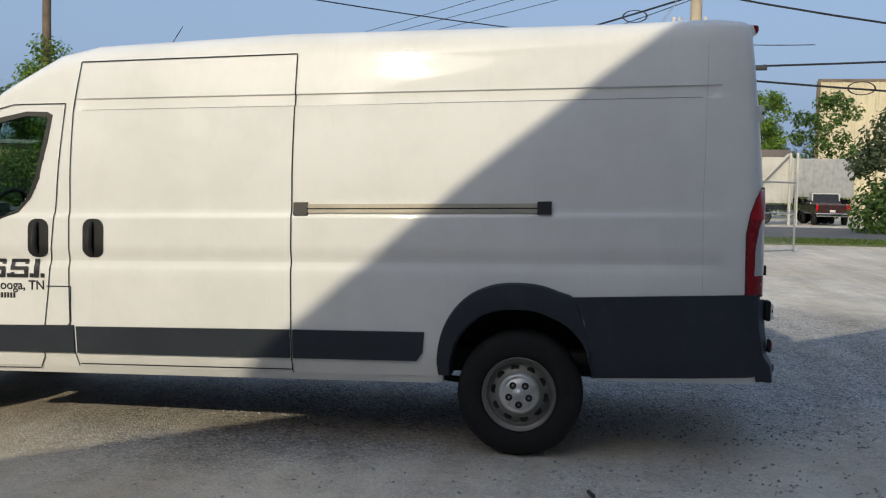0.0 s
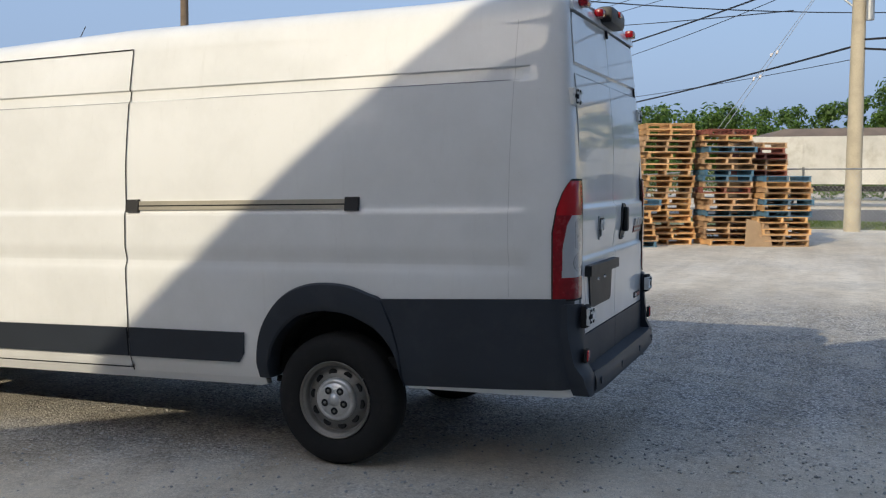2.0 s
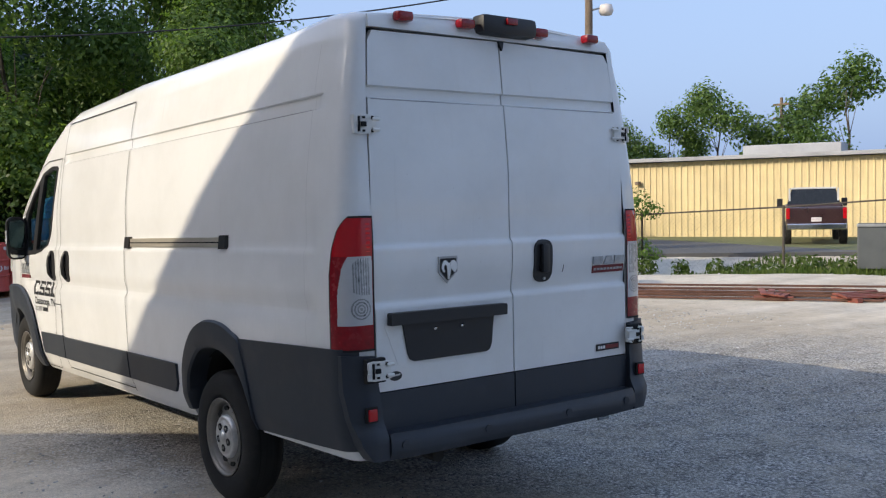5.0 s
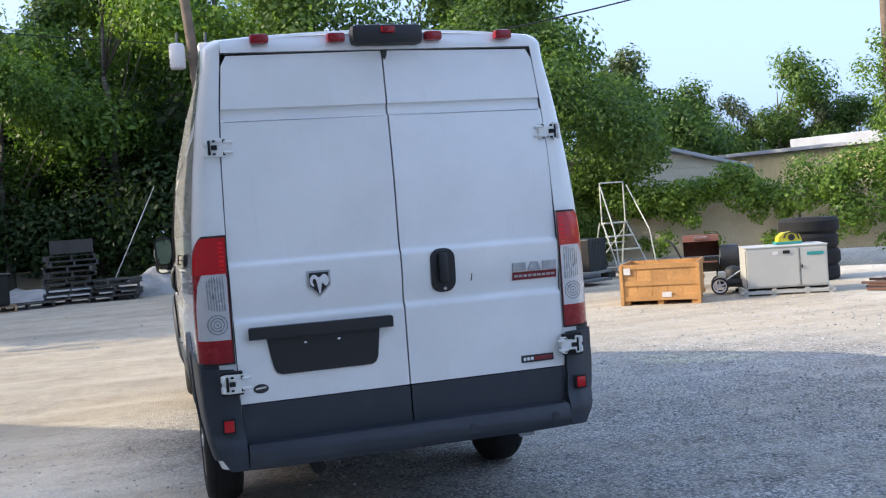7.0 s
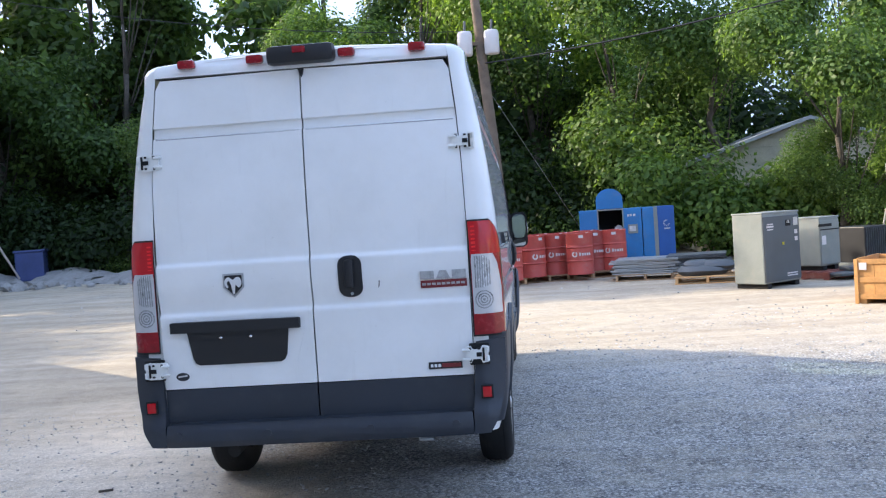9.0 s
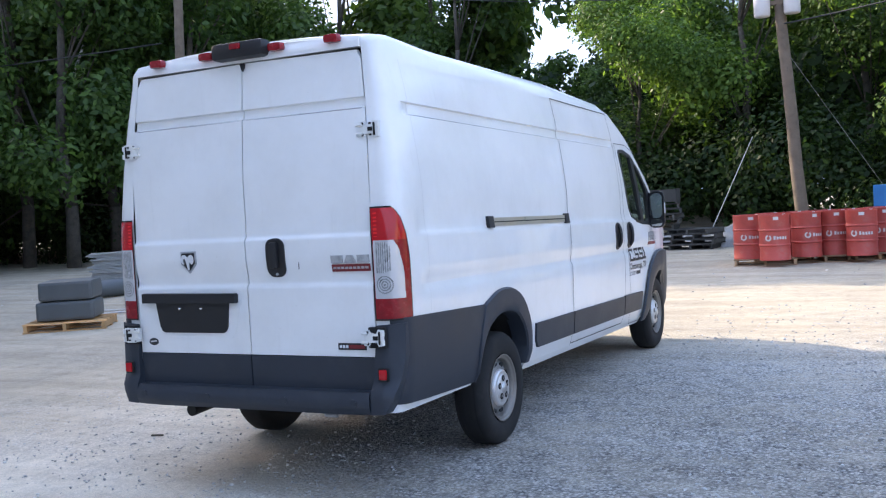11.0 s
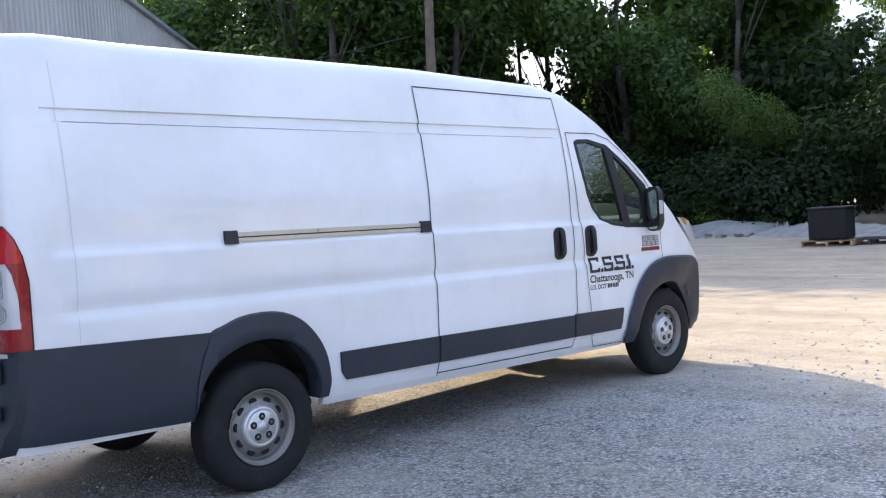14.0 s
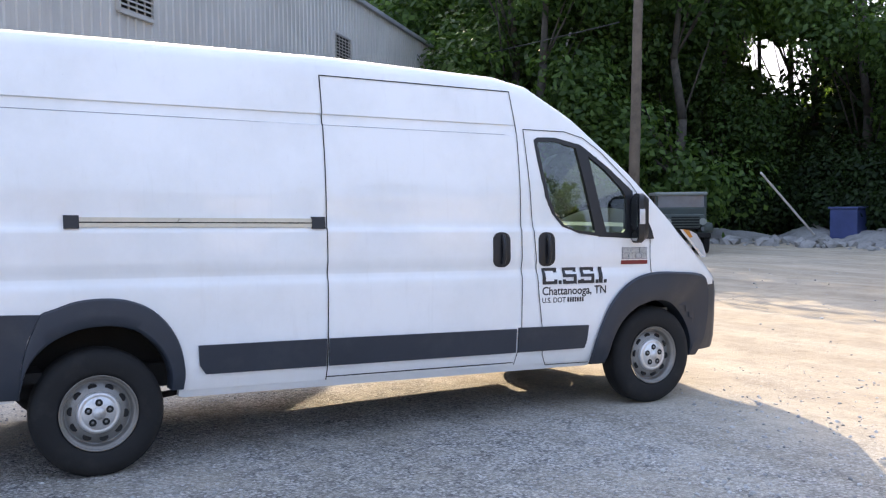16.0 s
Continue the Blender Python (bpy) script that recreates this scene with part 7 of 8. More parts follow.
# ---- long rusty bars on the ground ----
for k in range(9):
    off = 0.13 * k
    rngb = random.Random(60 + k)
    L = rngb.uniform(3.6, 5.2)
    bm = boxed((L / 2, 0, 0.03 + 0.037 * (k % 3)), (L, 0.07, 0.035), 0.006)
    solid("steel_bar", bm, RUST, (8.95 + off + rngb.uniform(-0.2, 0.2), 7.55 + off * 0.9, 0), -58 + rngb.uniform(-2.2, 2.2), "long rusty steel bar lying on the gravel", "steel bar", "rusty bars by the fence")
for x, y, t in ((11.2, 4.4, -20), (10.6, 5.6, 30)):
    bm = bmesh.new()
    for k in range(4):
        box(bm, (0, -0.2 + 0.13 * k, 0.08 + 0.01 * k), (0.9, 0.1, 0.025), 0, Matrix.Rotation(radians(6 * k - 10), 4, "Z"))
    for dx in (-0.35, 0.3):
        box(bm, (dx, 0, 0.035), (0.1, 0.6, 0.07))
    solid("broken_pallet", bm, RED_PAL, (x, y, 0), t, "broken reddish pallet on the gravel", "pallet")

# ---- vine pole, fences ----
def pole(name, at, h, r, mat, label, lean=(0, 0)):
    root = thing(name, at, 0, label, "utility pole")
    bm = bmesh.new()
    tube(bm, [(lean[0] * k / 8 + 0.012 * math.sin(k * 2.3), lean[1] * k / 8, h * k / 8 - 0.2) for k in range(9)], [r * (1 - 0.3 * k / 8) for k in range(9)], 16)
    part("shaft", bm, mat, root, smooth=True)
    return root


vp = pole("utility_pole", (16.0, 14.83, -0.5), 10.0, 0.13, POLE_WOOD, "weathered timber utility pole overgrown with vines")
lamp = part("lamp_arm", tube(bmesh.new(), [(0, 0, 7.2), (0.35, -0.2, 7.3)], 0.025), GALV, vp)
part("lamp_head", lathe(bm2 := bmesh.new(), [(0.02, 0.2), (0.16, 0.16), (0.2, 0.0), (0.15, -0.1), (0.01, -0.12)], 20, Matrix.Translation((0.42, -0.24, 7.2))) and bm2, DRUM_MARK, lamp, "pale yard lamp", smooth=True)
vine = [(0.2 * math.sin(k * 2.1), 0.2 * math.cos(k * 1.7), 1.6 + 0.17 * k, 0.2 + 0.15 * math.sin(k * 0.9) ** 2) for k in range(24)]
vine += [(0.45, 0, 5.0, 0.6), (-0.45, 0.1, 4.7, 0.5), (0.15, 0, 4.3, 0.55), (0.0, 0, 3.6, 0.45), (-0.2, 0, 2.9, 0.5), (0.25, 0, 5.4, 0.45), (0.75, 0, 4.9, 0.35), (-0.75, 0, 4.9, 0.3), (0.2, 0, 2.2, 0.4)]
vo = new("climbing_vine", leaf_mesh("climbing_vine", vine, 4600, 0.046, LEAF_VINE, 71))
vo.matrix_basis = pose(16.0, 14.83, -0.5)
tagged(vo, "light-green vine climbing a timber pole", "vines")
rngv = random.Random(72)
vine = [(14.6 + 0.16 * k, 15.2 - 0.14 * k + rngv.uniform(-0.4, 0.4), rngv.uniform(0.1, 1.6), rngv.uniform(0.25, 0.55)) for k in range(14)]
thicket("fence_vines", vine, 3600, 0.05, LEAF_VINE, 73, "vines and weeds on a chain-link fence", "vines")
weeds = [(15.8 + 0.22 * k + rngv.uniform(-0.3, 0.3), 13.0 - 0.42 * k + rngv.uniform(-0.4, 0.4), -0.25 + rngv.uniform(-0.1, 0.2), rngv.uniform(0.2, 0.5)) for k in range(26)]
thicket("weeds", weeds, 6000, 0.06, GRASS, 74, "rough green weeds along the fence", "weeds")


FENCE_RUST = simple("rusty_fence_steel", (0.10, 0.085, 0.07), 0.8, 0.3, vary=0.3, fine=50)


def fence(name, pts, h, gap, label, post_r=0.03, mesh=True, mat=None):
    mat = mat or GALV
    root = thing(name, (0, 0, 0), 0, label, "fence")
    for (ax, ay), (bx, by) in zip(pts, pts[1:]):
        l = math.hypot(bx - ax, by - ay)
        n = max(1, round(l / gap))
        za = [ground_z(ax + (bx - ax) * k / n, ay + (by - ay) * k / n) for k in range(n + 1)]
        for k in range(n + 1):
            f = k / n
            x, y = ax + (bx - ax) * f, ay + (by - ay) * f
            part("post", rod(bmesh.new(), (x, y, za[k] - 0.1), (x, y, za[k] + h + 0.05), post_r, seg=8), mat, root)
            if k < n:
                g = (k + 1) / n
                x2, y2 = ax + (bx - ax) * g, ay + (by - ay) * g
                part("top_rail", rod(bmesh.new(), (x, y, za[k] + h), (x2, y2, za[k + 1] + h), 0.02, seg=6), mat, root)
                if mesh:
                    bm = bmesh.new()
                    d = 0.11
                    span = math.hypot(x2 - x, y2 - y)
                    m = int((span + h) / d)
                    for q in range(m + 1):
                        for sgn in (0, 1):
                            s0, z0 = q * d, 0.0
                            s1, z1 = s0 - h, h
                            if s0 > span:
                                z0 = s0 - span
                                s0 = span
                            if s1 < 0:
                                z1 = z1 + s1
                                s1 = 0.0
                            if z1 <= z0:
                                continue
                            if sgn:
                                s0, s1 = span - s0, span - s1
                            pa, pb = s0 / span, s1 / span
                            rod(bm, (x + (x2 - x) * pa, y + (y2 - y) * pa, za[k] + (za[k + 1] - za[k]) * pa + z0), (x + (x2 - x) * pb, y + (y2 - y) * pb, za[k] + (za[k + 1] - za[k]) * pb + z1), (0.0022 if mat is GALV else 0.0013), seg=3, caps=False)
                    ob = part("chain_link", bm, mat, root)
                    ob["kind"] = "stuff"
    return root


fence("chain_link_fence", [(14.3, 16.2), (16.4, 13.4), (19.2, 6.9)], 1.75, 3.2, "rusty chain-link fence with a top rail", mat=FENCE_RUST)
fence("chain_link_fence", [(19.2, 6.9), (23.5, 4.0), (21.6, -0.4), (20.6, -2.45)], 1.85, 3.0, "galvanised chain-link fence with a top rail")
gate = thing("fence_gate", (20.6, -2.45, 0), 0, "tall galvanised chain-link gate standing ajar", "gate")
for a, b, r in (((0, 0, -0.1), (0, 0, 2.9), 0.045), ((0.15, -0.2, 0.05), (0.15, -0.2, 2.45), 0.03), ((1.7, -1.8, 0.05), (1.7, -1.8, 2.1), 0.03), ((0.15, -0.2, 0.1), (1.7, -1.8, 0.1), 0.025), ((0.15, -0.2, 1.15), (1.7, -1.8, 1.15), 0.02), ((0.15, -0.2, 2.0), (1.7, -1.8, 2.0), 0.025)):
    part("gate_tube", rod(bmesh.new(), a, b, r, seg=8), GALV, gate)
bm = bmesh.new()
for q in range(34):
    for sgn in (0, 1):
        s0, s1 = q * 0.12, q * 0.12 - 1.9
        z0, z1 = 0.1, 2.0
        if s0 > 2.2:
            z0 += s0 - 2.2
            s0 = 2.2
        if s1 < 0:
            z1 += s1
            s1 = 0
        if z1 <= z0:
            continue
        if sgn:
            s0, s1 = 2.2 - s0, 2.2 - s1
        rod(bm, (0.15 + 0.705 * s0, -0.2 - 0.727 * s0, z0), (0.15 + 0.705 * s1, -0.2 - 0.727 * s1, z1), 0.0025, seg=3, caps=False)
part("chain_link", bm, GALV, gate)["kind"] = "stuff"

# ---- pale pole with cables ----
pp = pole("utility_pole", (26.5, -1.7, 0), 9.6, 0.25, POLE_PALE, "pale timber utility pole carrying cables and hardware")
part("bracket", box(bmesh.new(), (0, 0.35, 7.15), (0.08, 0.7, 0.08), 0.01), GALV, pp)
part("bracket", tube(bmesh.new(), [(0, 0.1, 6.7), (0, 0.55, 7.1), (0, 0.7, 7.3)], 0.03), GALV, pp)
for y in (0.5, 0.7, -0.3):
    part("insulator", rod(bmesh.new(), (0, y, 7.2), (0, y, 7.4), 0.06, seg=10), DRUM_MARK, pp)
part("cable_box", rod(bmesh.new(), (-0.2, -0.3, 6.3), (-0.2, -0.3, 6.9), 0.12, seg=12), GALV, pp)


def cable(a, b, sag, r, label="thin black overhead cable between utility poles", n=18):
    a, b = Vector(a), Vector(b)
    bm = bmesh.new()
    pts = [a.lerp(b, k / n) - Vector((0, 0, sag * 4 * (k / n) * (1 - k / n))) for k in range(n + 1)]
    tube(bm, pts, r, 5)
    solid("overhead_cable", bm, BLACK, label=label, category="cable", group="overhead cables")
    return pts


PP = (26.4, -1.7)
cable((*PP, 8.2), (27, -40, 6.6), 1.6, 0.035)
cable((*PP, 5.75), (30, -42, 9.0), 0.5, 0.035)
cable((*PP, 5.5), (27, -40, 5.0), 0.8, 0.035)
splice = thing("cable_splice_box", (0, 0, 0), 0, "black splice box hanging on an overhead cable", "splice box")
f = 0.05
sz = 5.75 + (9.0 - 5.75) * f - 4 * 0.5 * f * (1 - f)
sx, sy = PP[0] + (30 - PP[0]) * f, PP[1] + (-42 - PP[1]) * f
part("case", box(bmesh.new(), (sx, sy, sz - 0.06), (0.12, 0.55, 0.15), 0.03), BLACK, splice)
for dy in (-0.2, 0.2):
    part("clamp", box(bmesh.new(), (sx, sy + dy, sz + 0.0), (0.09, 0.05, 0.12), 0.01), BLACK, splice)
cable((*PP, 5.6), (60, 20.7, 5.3), 0.35, 0.035)
cable((*PP, 8.1), (60, 21.1, 8.5), 0.35, 0.035)
cable((*PP, 8.0), (60, 19.5, 8.0), 0.5, 0.015)
cable((*PP, 5.2), (60, 22.5, 6.4), 0.4, 0.012)
cable((27.5, 0.2, 6.9), (90, 33.4, 17.1), 0.4, 0.02)
for dy in (0, 1.3, 2.6):
    cable((60, -30 + dy, 24 + dy), (120, 60 + dy, 16), 1.5, 0.03)
cable((16.0, 14.83, 7.4), (40, -8, 8.5), 0.7, 0.02)
cable((16.0, 14.83, 7.7), (0.25, 21.6, 5.6), 0.5, 0.02)
cable((0.15, 21.7, 6.5), (-19.5, 21.9, 10.3), 0.7, 0.012)
cable((-19.8, 21.5, 7.6), (-60, 16, 9), 0.6, 0.02)
for x, y, z in ((26.8, -9.5, 6.6), (27.0, -7.0, 5.15), (29.3, 0.2, 7.95)):
    bm = bmesh.new()
    m = Matrix.Translation((x, y, z)) @ Matrix.Rotation(math.pi / 2, 4, "Y")
    lathe(bm, [(0.42 + 0.03 * math.cos(a), 0.03 * math.sin(a)) for a in [2 * math.pi * k / 6 for k in range(6)]], 20, m @ Matrix.Diagonal((0.5, 1, 1, 1)), True)
    solid("cable_coil", bm, BLACK, label="coil of spare black cable hanging on a line", category="cable", smooth=True)

for x, y in ((21.0, 3.5), (22.4, 3.95)):
    gw = thing("guy_wire", (26.4, -1.7, 0), 0, "thin pale guy wire with white guards behind the pallets", "guy wire")
    part("strand", tube(bmesh.new(), [(0, 0, 8.9), (x - 26.4, y + 1.7, 0.0)], 0.009), GALV, gw)
    for f in (0.42, 0.5):
        c = Vector((0, 0, 8.9)).lerp(Vector((x - 26.4, y + 1.7, 0.0)), f)
        part("guard", rod(bmesh.new(), c, c + Vector((0.03, -0.03, 0.09)), 0.035, seg=8), DRUM_MARK, gw)

# transformer pole at the wood
xp = pole("utility_pole", (0.65, 21.4, 0), 9.1, 0.17, POLE_WOOD, "dark timber pole with white transformers at the wood", (-0.61, 0.42))
for dx in (-0.36, 0.36):
    bm = bmesh.new()
    lathe(bm, [(0.02, 0), (0.18, 0.02), (0.2, 0.06), (0.2, 0.6), (0.17, 0.66), (0.02, 0.68)], 20, Matrix.Translation((-0.47 + dx, 0.1, 5.8)))
    t = part("transformer", bm, DRUM_MARK, xp, "white pole transformer can", smooth=True)
    part("bushing", rod(bmesh.new(), (-0.47 + dx, 0.1, 6.45), (-0.44 + dx, 0.1, 6.75), 0.035, seg=8), CAB_GREY, t)
part("cross_arm", box(bmesh.new(), (-0.45, 0.2, 6.15), (0.9, 0.08, 0.1), 0.01), POLE_WOOD, xp)
part("guy_wire", tube(bmesh.new(), [(-0.35, 0.25, 5.0), (2.6, 2.0, 0)], 0.005), GALV, xp)
pole("utility_pole", (-19.5, 21.8, 0), 12.0, 0.2, POLE_WOOD, "tall brown timber pole at the edge of the wood", (0.1, 0.3))
solid("guy_guard", rod(bmesh.new(), (-15.3, 23.4, 2.4), (-15.85, 26.4, 0.4), 0.035, seg=8), DRUM_MARK, label="white plastic guard on a guy wire", category="guy wire")
solid("guy_guard", rod(bmesh.new(), (-26.0, 24.0, 8.6), (-27.3, 24.0, 6.5), 0.05, seg=8), DRUM_MARK, label="white plastic guard on a high guy wire", category="guy wire")
solid("guy_guard", rod(bmesh.new(), (-1.0, 24.5, 3.0), (-2.4, 24.8, 0.2), 0.014, seg=8), DRUM_MARK, label="pale guy wire guard before the wood", category="guy wire")

# ---- west side of the yard ----
def jeep():
    root = thing("old_jeep", (-16.3, 21.0, 0), -35, "old dull green box-bodied utility vehicle parked by trees", "vehicle")
    bm = bmesh.new()
    box(bm, (-0.45, 0, 0.92), (2.1, 1.5, 0.92), 0.07)
    box(bm, (-0.10, 0, 0.55), (1.0, 1.5, 0.34), 0.04)
    part("body", bm, GREEN_ARMY, root)
    part("roof", box(bmesh.new(), (-0.45, 0, 1.77), (2.2, 1.55, 0.11), 0.05), CAB_PALE, root)
    for x in (-1.48, -0.5, 0.55):
        for y in (-0.72, 0.72):
            part("pillar", boxed((x, y, 1.55), (0.07, 0.06, 0.44)), GREEN_ARMY, root)
    part("window", boxed((0.57, 0, 1.55), (0.02, 1.36, 0.38)), SKY_GLASS, root, "grey windscreen, sky reflection put into its colour")
    for y in (-0.72, 0.72):
        part("window", boxed((0.02, y, 1.55), (0.92, 0.02, 0.36)), DARK_GLASS, root)
        part("window", boxed((-1.0, y, 1.55), (0.9, 0.02, 0.36)), DARK_GLASS, root)
    part("window", boxed((-1.5, 0, 1.55), (0.02, 1.3, 0.36)), DARK_GLASS, root)
    part("bonnet", box(bmesh.new(), (1.1, 0, 0.98), (1.0, 1.15, 0.36), 0.08), GREEN_ARMY, root)
    part("grille", boxed((1.62, 0, 0.92), (0.03, 0.8, 0.36)), GAP, root)
    for y in (-0.62, 0.62):
        part("mudguard", box(bmesh.new(), (1.16, y, 0.76), (0.98, 0.36, 0.34), 0.12), GREEN_ARMY, root)
        part("bumper_light", rod(bmesh.new(), (1.6, y * 0.8, 0.74), (1.64, y * 0.8, 0.74), 0.06, seg=12), CAB_GREY, root)
        part("headlamp", rod(bmesh.new(), (1.6, y * 0.8, 0.95), (1.66, y * 0.8, 0.95), 0.1, seg=16), CAB_PALE, root)
        for x in (1.1, -0.9):
            bm = bmesh.new()
            lathe(bm, [(0.2, -0.09), (0.35, -0.09), (0.37, -0.04), (0.37, 0.04), (0.35, 0.09), (0.2, 0.09)], 28, Matrix.Translation((x, y, 0.37)) @ Matrix.Rotation(math.pi / 2, 4, "X"))
            w = part("wheel", bm, RUBBER, root, smooth=True)
            part("rim", rod(bmesh.new(), (x, y - 0.06, 0.37), (x, y + 0.06, 0.37), 0.2, seg=20), GREEN_ARMY, w)
    for k in range(4):
        part("grille_bar", boxed((1.645, 0, 0.80 + 0.08 * k), (0.02, 0.8, 0.03)), GREEN_ARMY, root)
    part("bumper", box(bmesh.new(), (1.72, 0, 0.56), (0.08, 1.4, 0.14), 0.02), GAP, root)


jeep()
bb = thing("blue_bin", (-16.9, 29.3, 0.1), 15, "blue plastic waste bin before the wood", "bin")
part("body", box(bmesh.new(), (0, 0, 0.6), (1.0, 0.8, 1.05), 0.06), BLUE_BIN, bb)
part("lid", box(bmesh.new(), (0, 0, 1.16), (1.08, 0.88, 0.08), 0.03), BLUE_BIN, bb)
bin_ = thing("black_cage", (-14.4, 15.0, 0), 48, "black slatted metal crate on the ground", "crate")
part("inner_sheet", box(bmesh.new(), (0, 0, 0.52), (1.3, 0.9, 0.85), 0.03), CAB_GREY, bin_)
for x in (-0.68, 0.68):
    for y in (-0.48, 0.48):
        part("corner_post", boxed((x, y, 0.55), (0.08, 0.08, 1.1)), BLACK, bin_)
part("lid", box(bmesh.new(), (0, 0, 1.08), (1.5, 1.1, 0.06), 0.02), WOOD_GREY, bin_)
sheet_stack((-14.25, 13.2, 0), 40, 22, 1.1, 0.9, GALV, 81, "tall stack of galvanised panels")
solid("rolled_mat", rod(bmesh.new(), (-0.8, 0, 0.2), (0.8, 0.1, 0.2), 0.19, seg=20), CAB_GREY, (-12.35, 10.75, 0), 70, "rolled grey mat lying on the gravel", "mat", smooth=True)
yp = thing("yellow_skid", (-11.9, 12.1, 0), 30, "black deck on a yellow plastic skid", "skid")
for x in (-0.5, 0, 0.5):
    part("foot", box(bmesh.new(), (x, 0, 0.09), (0.2, 0.9, 0.16), 0.03), YELLOW, yp)
part("deck", box(bmesh.new(), (0, 0, 0.22), (1.25, 0.95, 0.1), 0.02), BLACK, yp)
pallet(WOOD_GREY, (-11.1, 12.75, 0), 38, "", "grey pallet under faded red boards")
rb = thing("red_boards", (-11.1, 12.75, 0.14), 38, "faded orange-red boards stacked on a pallet", "boards")
for k in range(7):
    bm = box(bmesh.new(), (-0.1, -0.45 + 0.15 * k, 0.05 + 0.012 * (k % 3)), (1.3 + 0.08 * (k % 3), 0.115, 0.04), 0.004, Matrix.Rotation(radians(2.5 * (k % 3) - 3), 4, "Z"))
    part("board", bm, RED_PALE if k % 2 else ORANGE_RED, rb)
for k in range(4):
    bm = box(bmesh.new(), (0.42, -0.3 + 0.19 * k, 0.13 + 0.02 * (k % 2)), (0.8, 0.15, 0.05), 0.006, Matrix.Rotation(radians(5 - 3 * k), 4, "Z"))
    part("board", bm, ORANGE_RED, rb)
solid("red_beam", boxed((0, 0, 0.15), (1.3, 0.15, 0.2), 0.02), ORANGE_RED, (-15.2, 17.0, 0), 40, "faded red steel beam on the ground", "beam")
pallet(WOOD_TAN, (-8.45, 6.45, 0), 35, "", "pine pallet under a grey block stack")
gb = thing("grey_blocks", (-8.45, 6.45, 0.14), 35, "grey plastic-wrapped blocks on a pallet", "blocks")
for k in range(2):
    part("block", box(bmesh.new(), (0.02 * k, 0, 0.16 + 0.3 * k), (0.85 - 0.06 * k, 0.8, 0.29), 0.05), CAB_GREY, gb)
for x, y, t, l in ((-9.6, 8.6, 30, 1.2), (-9.3, 8.2, 38, 0.9)):
    solid("thin_rod", rod(bmesh.new(), (-l / 2, 0, 0.02), (l / 2, 0, 0.02), 0.015, seg=6), DRUM_MARK, (x, y, 0), t, "thin pale rod lying on the gravel", "rod")


# ---- gravel heaps along the wood ----
def heap(x, y, w, d, h, turn, seed, label):
    bm = bmesh.new()
    n = 22
    vs = {}
    for i in range(n + 1):
        for j in range(n + 1):
            u, v = i / n * 2 - 1, j / n * 2 - 1
            q = max(0.0, 1 - math.sqrt(u * u + v * v))
            z = h * (q ** 0.8) + 0.09 * noise.noise((u * 4 + seed, v * 4, 0)) * min(1, q * 3) + 0.05 * noise.noise((u * 13, v * 13, seed)) * min(1, q * 4)
            vs[i, j] = bm.verts.new((u * w, v * d, z - 0.02 if q > 0 else -0.05))
    for i in range(n):
        for j in range(n):
            bm.faces.new((vs[i, j], vs[i + 1, j], vs[i + 1, j + 1], vs[i, j + 1]))
    solid("stone_mound", bm, GREY_STONE, (x, y, ground_z(x, y)), turn, label, "stone mound", smooth=True)


heap(-1.1, 23.4, 1.5, 1.0, 0.78, 10, 1, "heap of pale grey gravel beside drums")
heap(0.6, 25.2, 1.8, 1.0, 0.7, -15, 2, "low heap of grey gravel before the wood")
for k, (x, y, w, h, t) in enumerate(((-7.5, 26.2, 3.2, 0.45, -18), (-11.5, 27.6, 3.5, 0.5, -12), (-15.5, 29.2, 3.5, 0.55, -20), (-19.5, 30.5, 3.0, 0.6, -30), (-22.5, 28.2, 3.0, 0.5, 40), (-4.5, 25.2, 2.6, 0.35, -12))):
    heap(x, y, w, 1.1, h, t, 3 + k, "low grey gravel berm beside the wood")


def stones(name, n, area, size, seed, label, mat=GREY_STONE):
    """Loose stones lying on the ground, joined into one mesh."""
    rng = np.random.default_rng(seed)
    base = bmesh.new()
    bmesh.ops.create_icosphere(base, subdivisions=1, radius=1.0)
    bv = np.array([v.co[:] for v in base.verts])
    bf = np.array([[v.index for v in f.verts] for f in base.faces])
    base.free()
    x0, y0, x1, y1 = area
    xy = rng.random((n, 2)) * [x1 - x0, y1 - y0] + [x0, y0]
    sz = size * (0.45 + rng.random((n, 1)) ** 3 * 2.0)
    jit = 1 + 0.28 * rng.normal(size=(n, len(bv), 1))
    v = bv[None] * jit * sz[:, None] * np.array([1, 0.8, 0.6])
    a = rng.random(n) * 6.283
    ca, sa = np.cos(a)[:, None], np.sin(a)[:, None]
    vx = v[..., 0] * ca - v[..., 1] * sa + xy[:, :1]
    vy = v[..., 0] * sa + v[..., 1] * ca + xy[:, 1:]
    gz = np.array([ground_z(*p) for p in xy])[:, None]
    vz = v[..., 2] + gz + sz * 0.25
    co = np.stack([vx, vy, vz], -1).reshape(-1, 3)
    faces = (bf[None] + (np.arange(n) * len(bv))[:, None, None]).reshape(-1, 3)
    me = bpy.data.meshes.new(name)
    me.from_pydata(co.tolist(), [], faces.tolist())
    me.materials.append(mat)
    ob = new(name, me)
    return tagged(ob, label, "stones", kind="stuff")


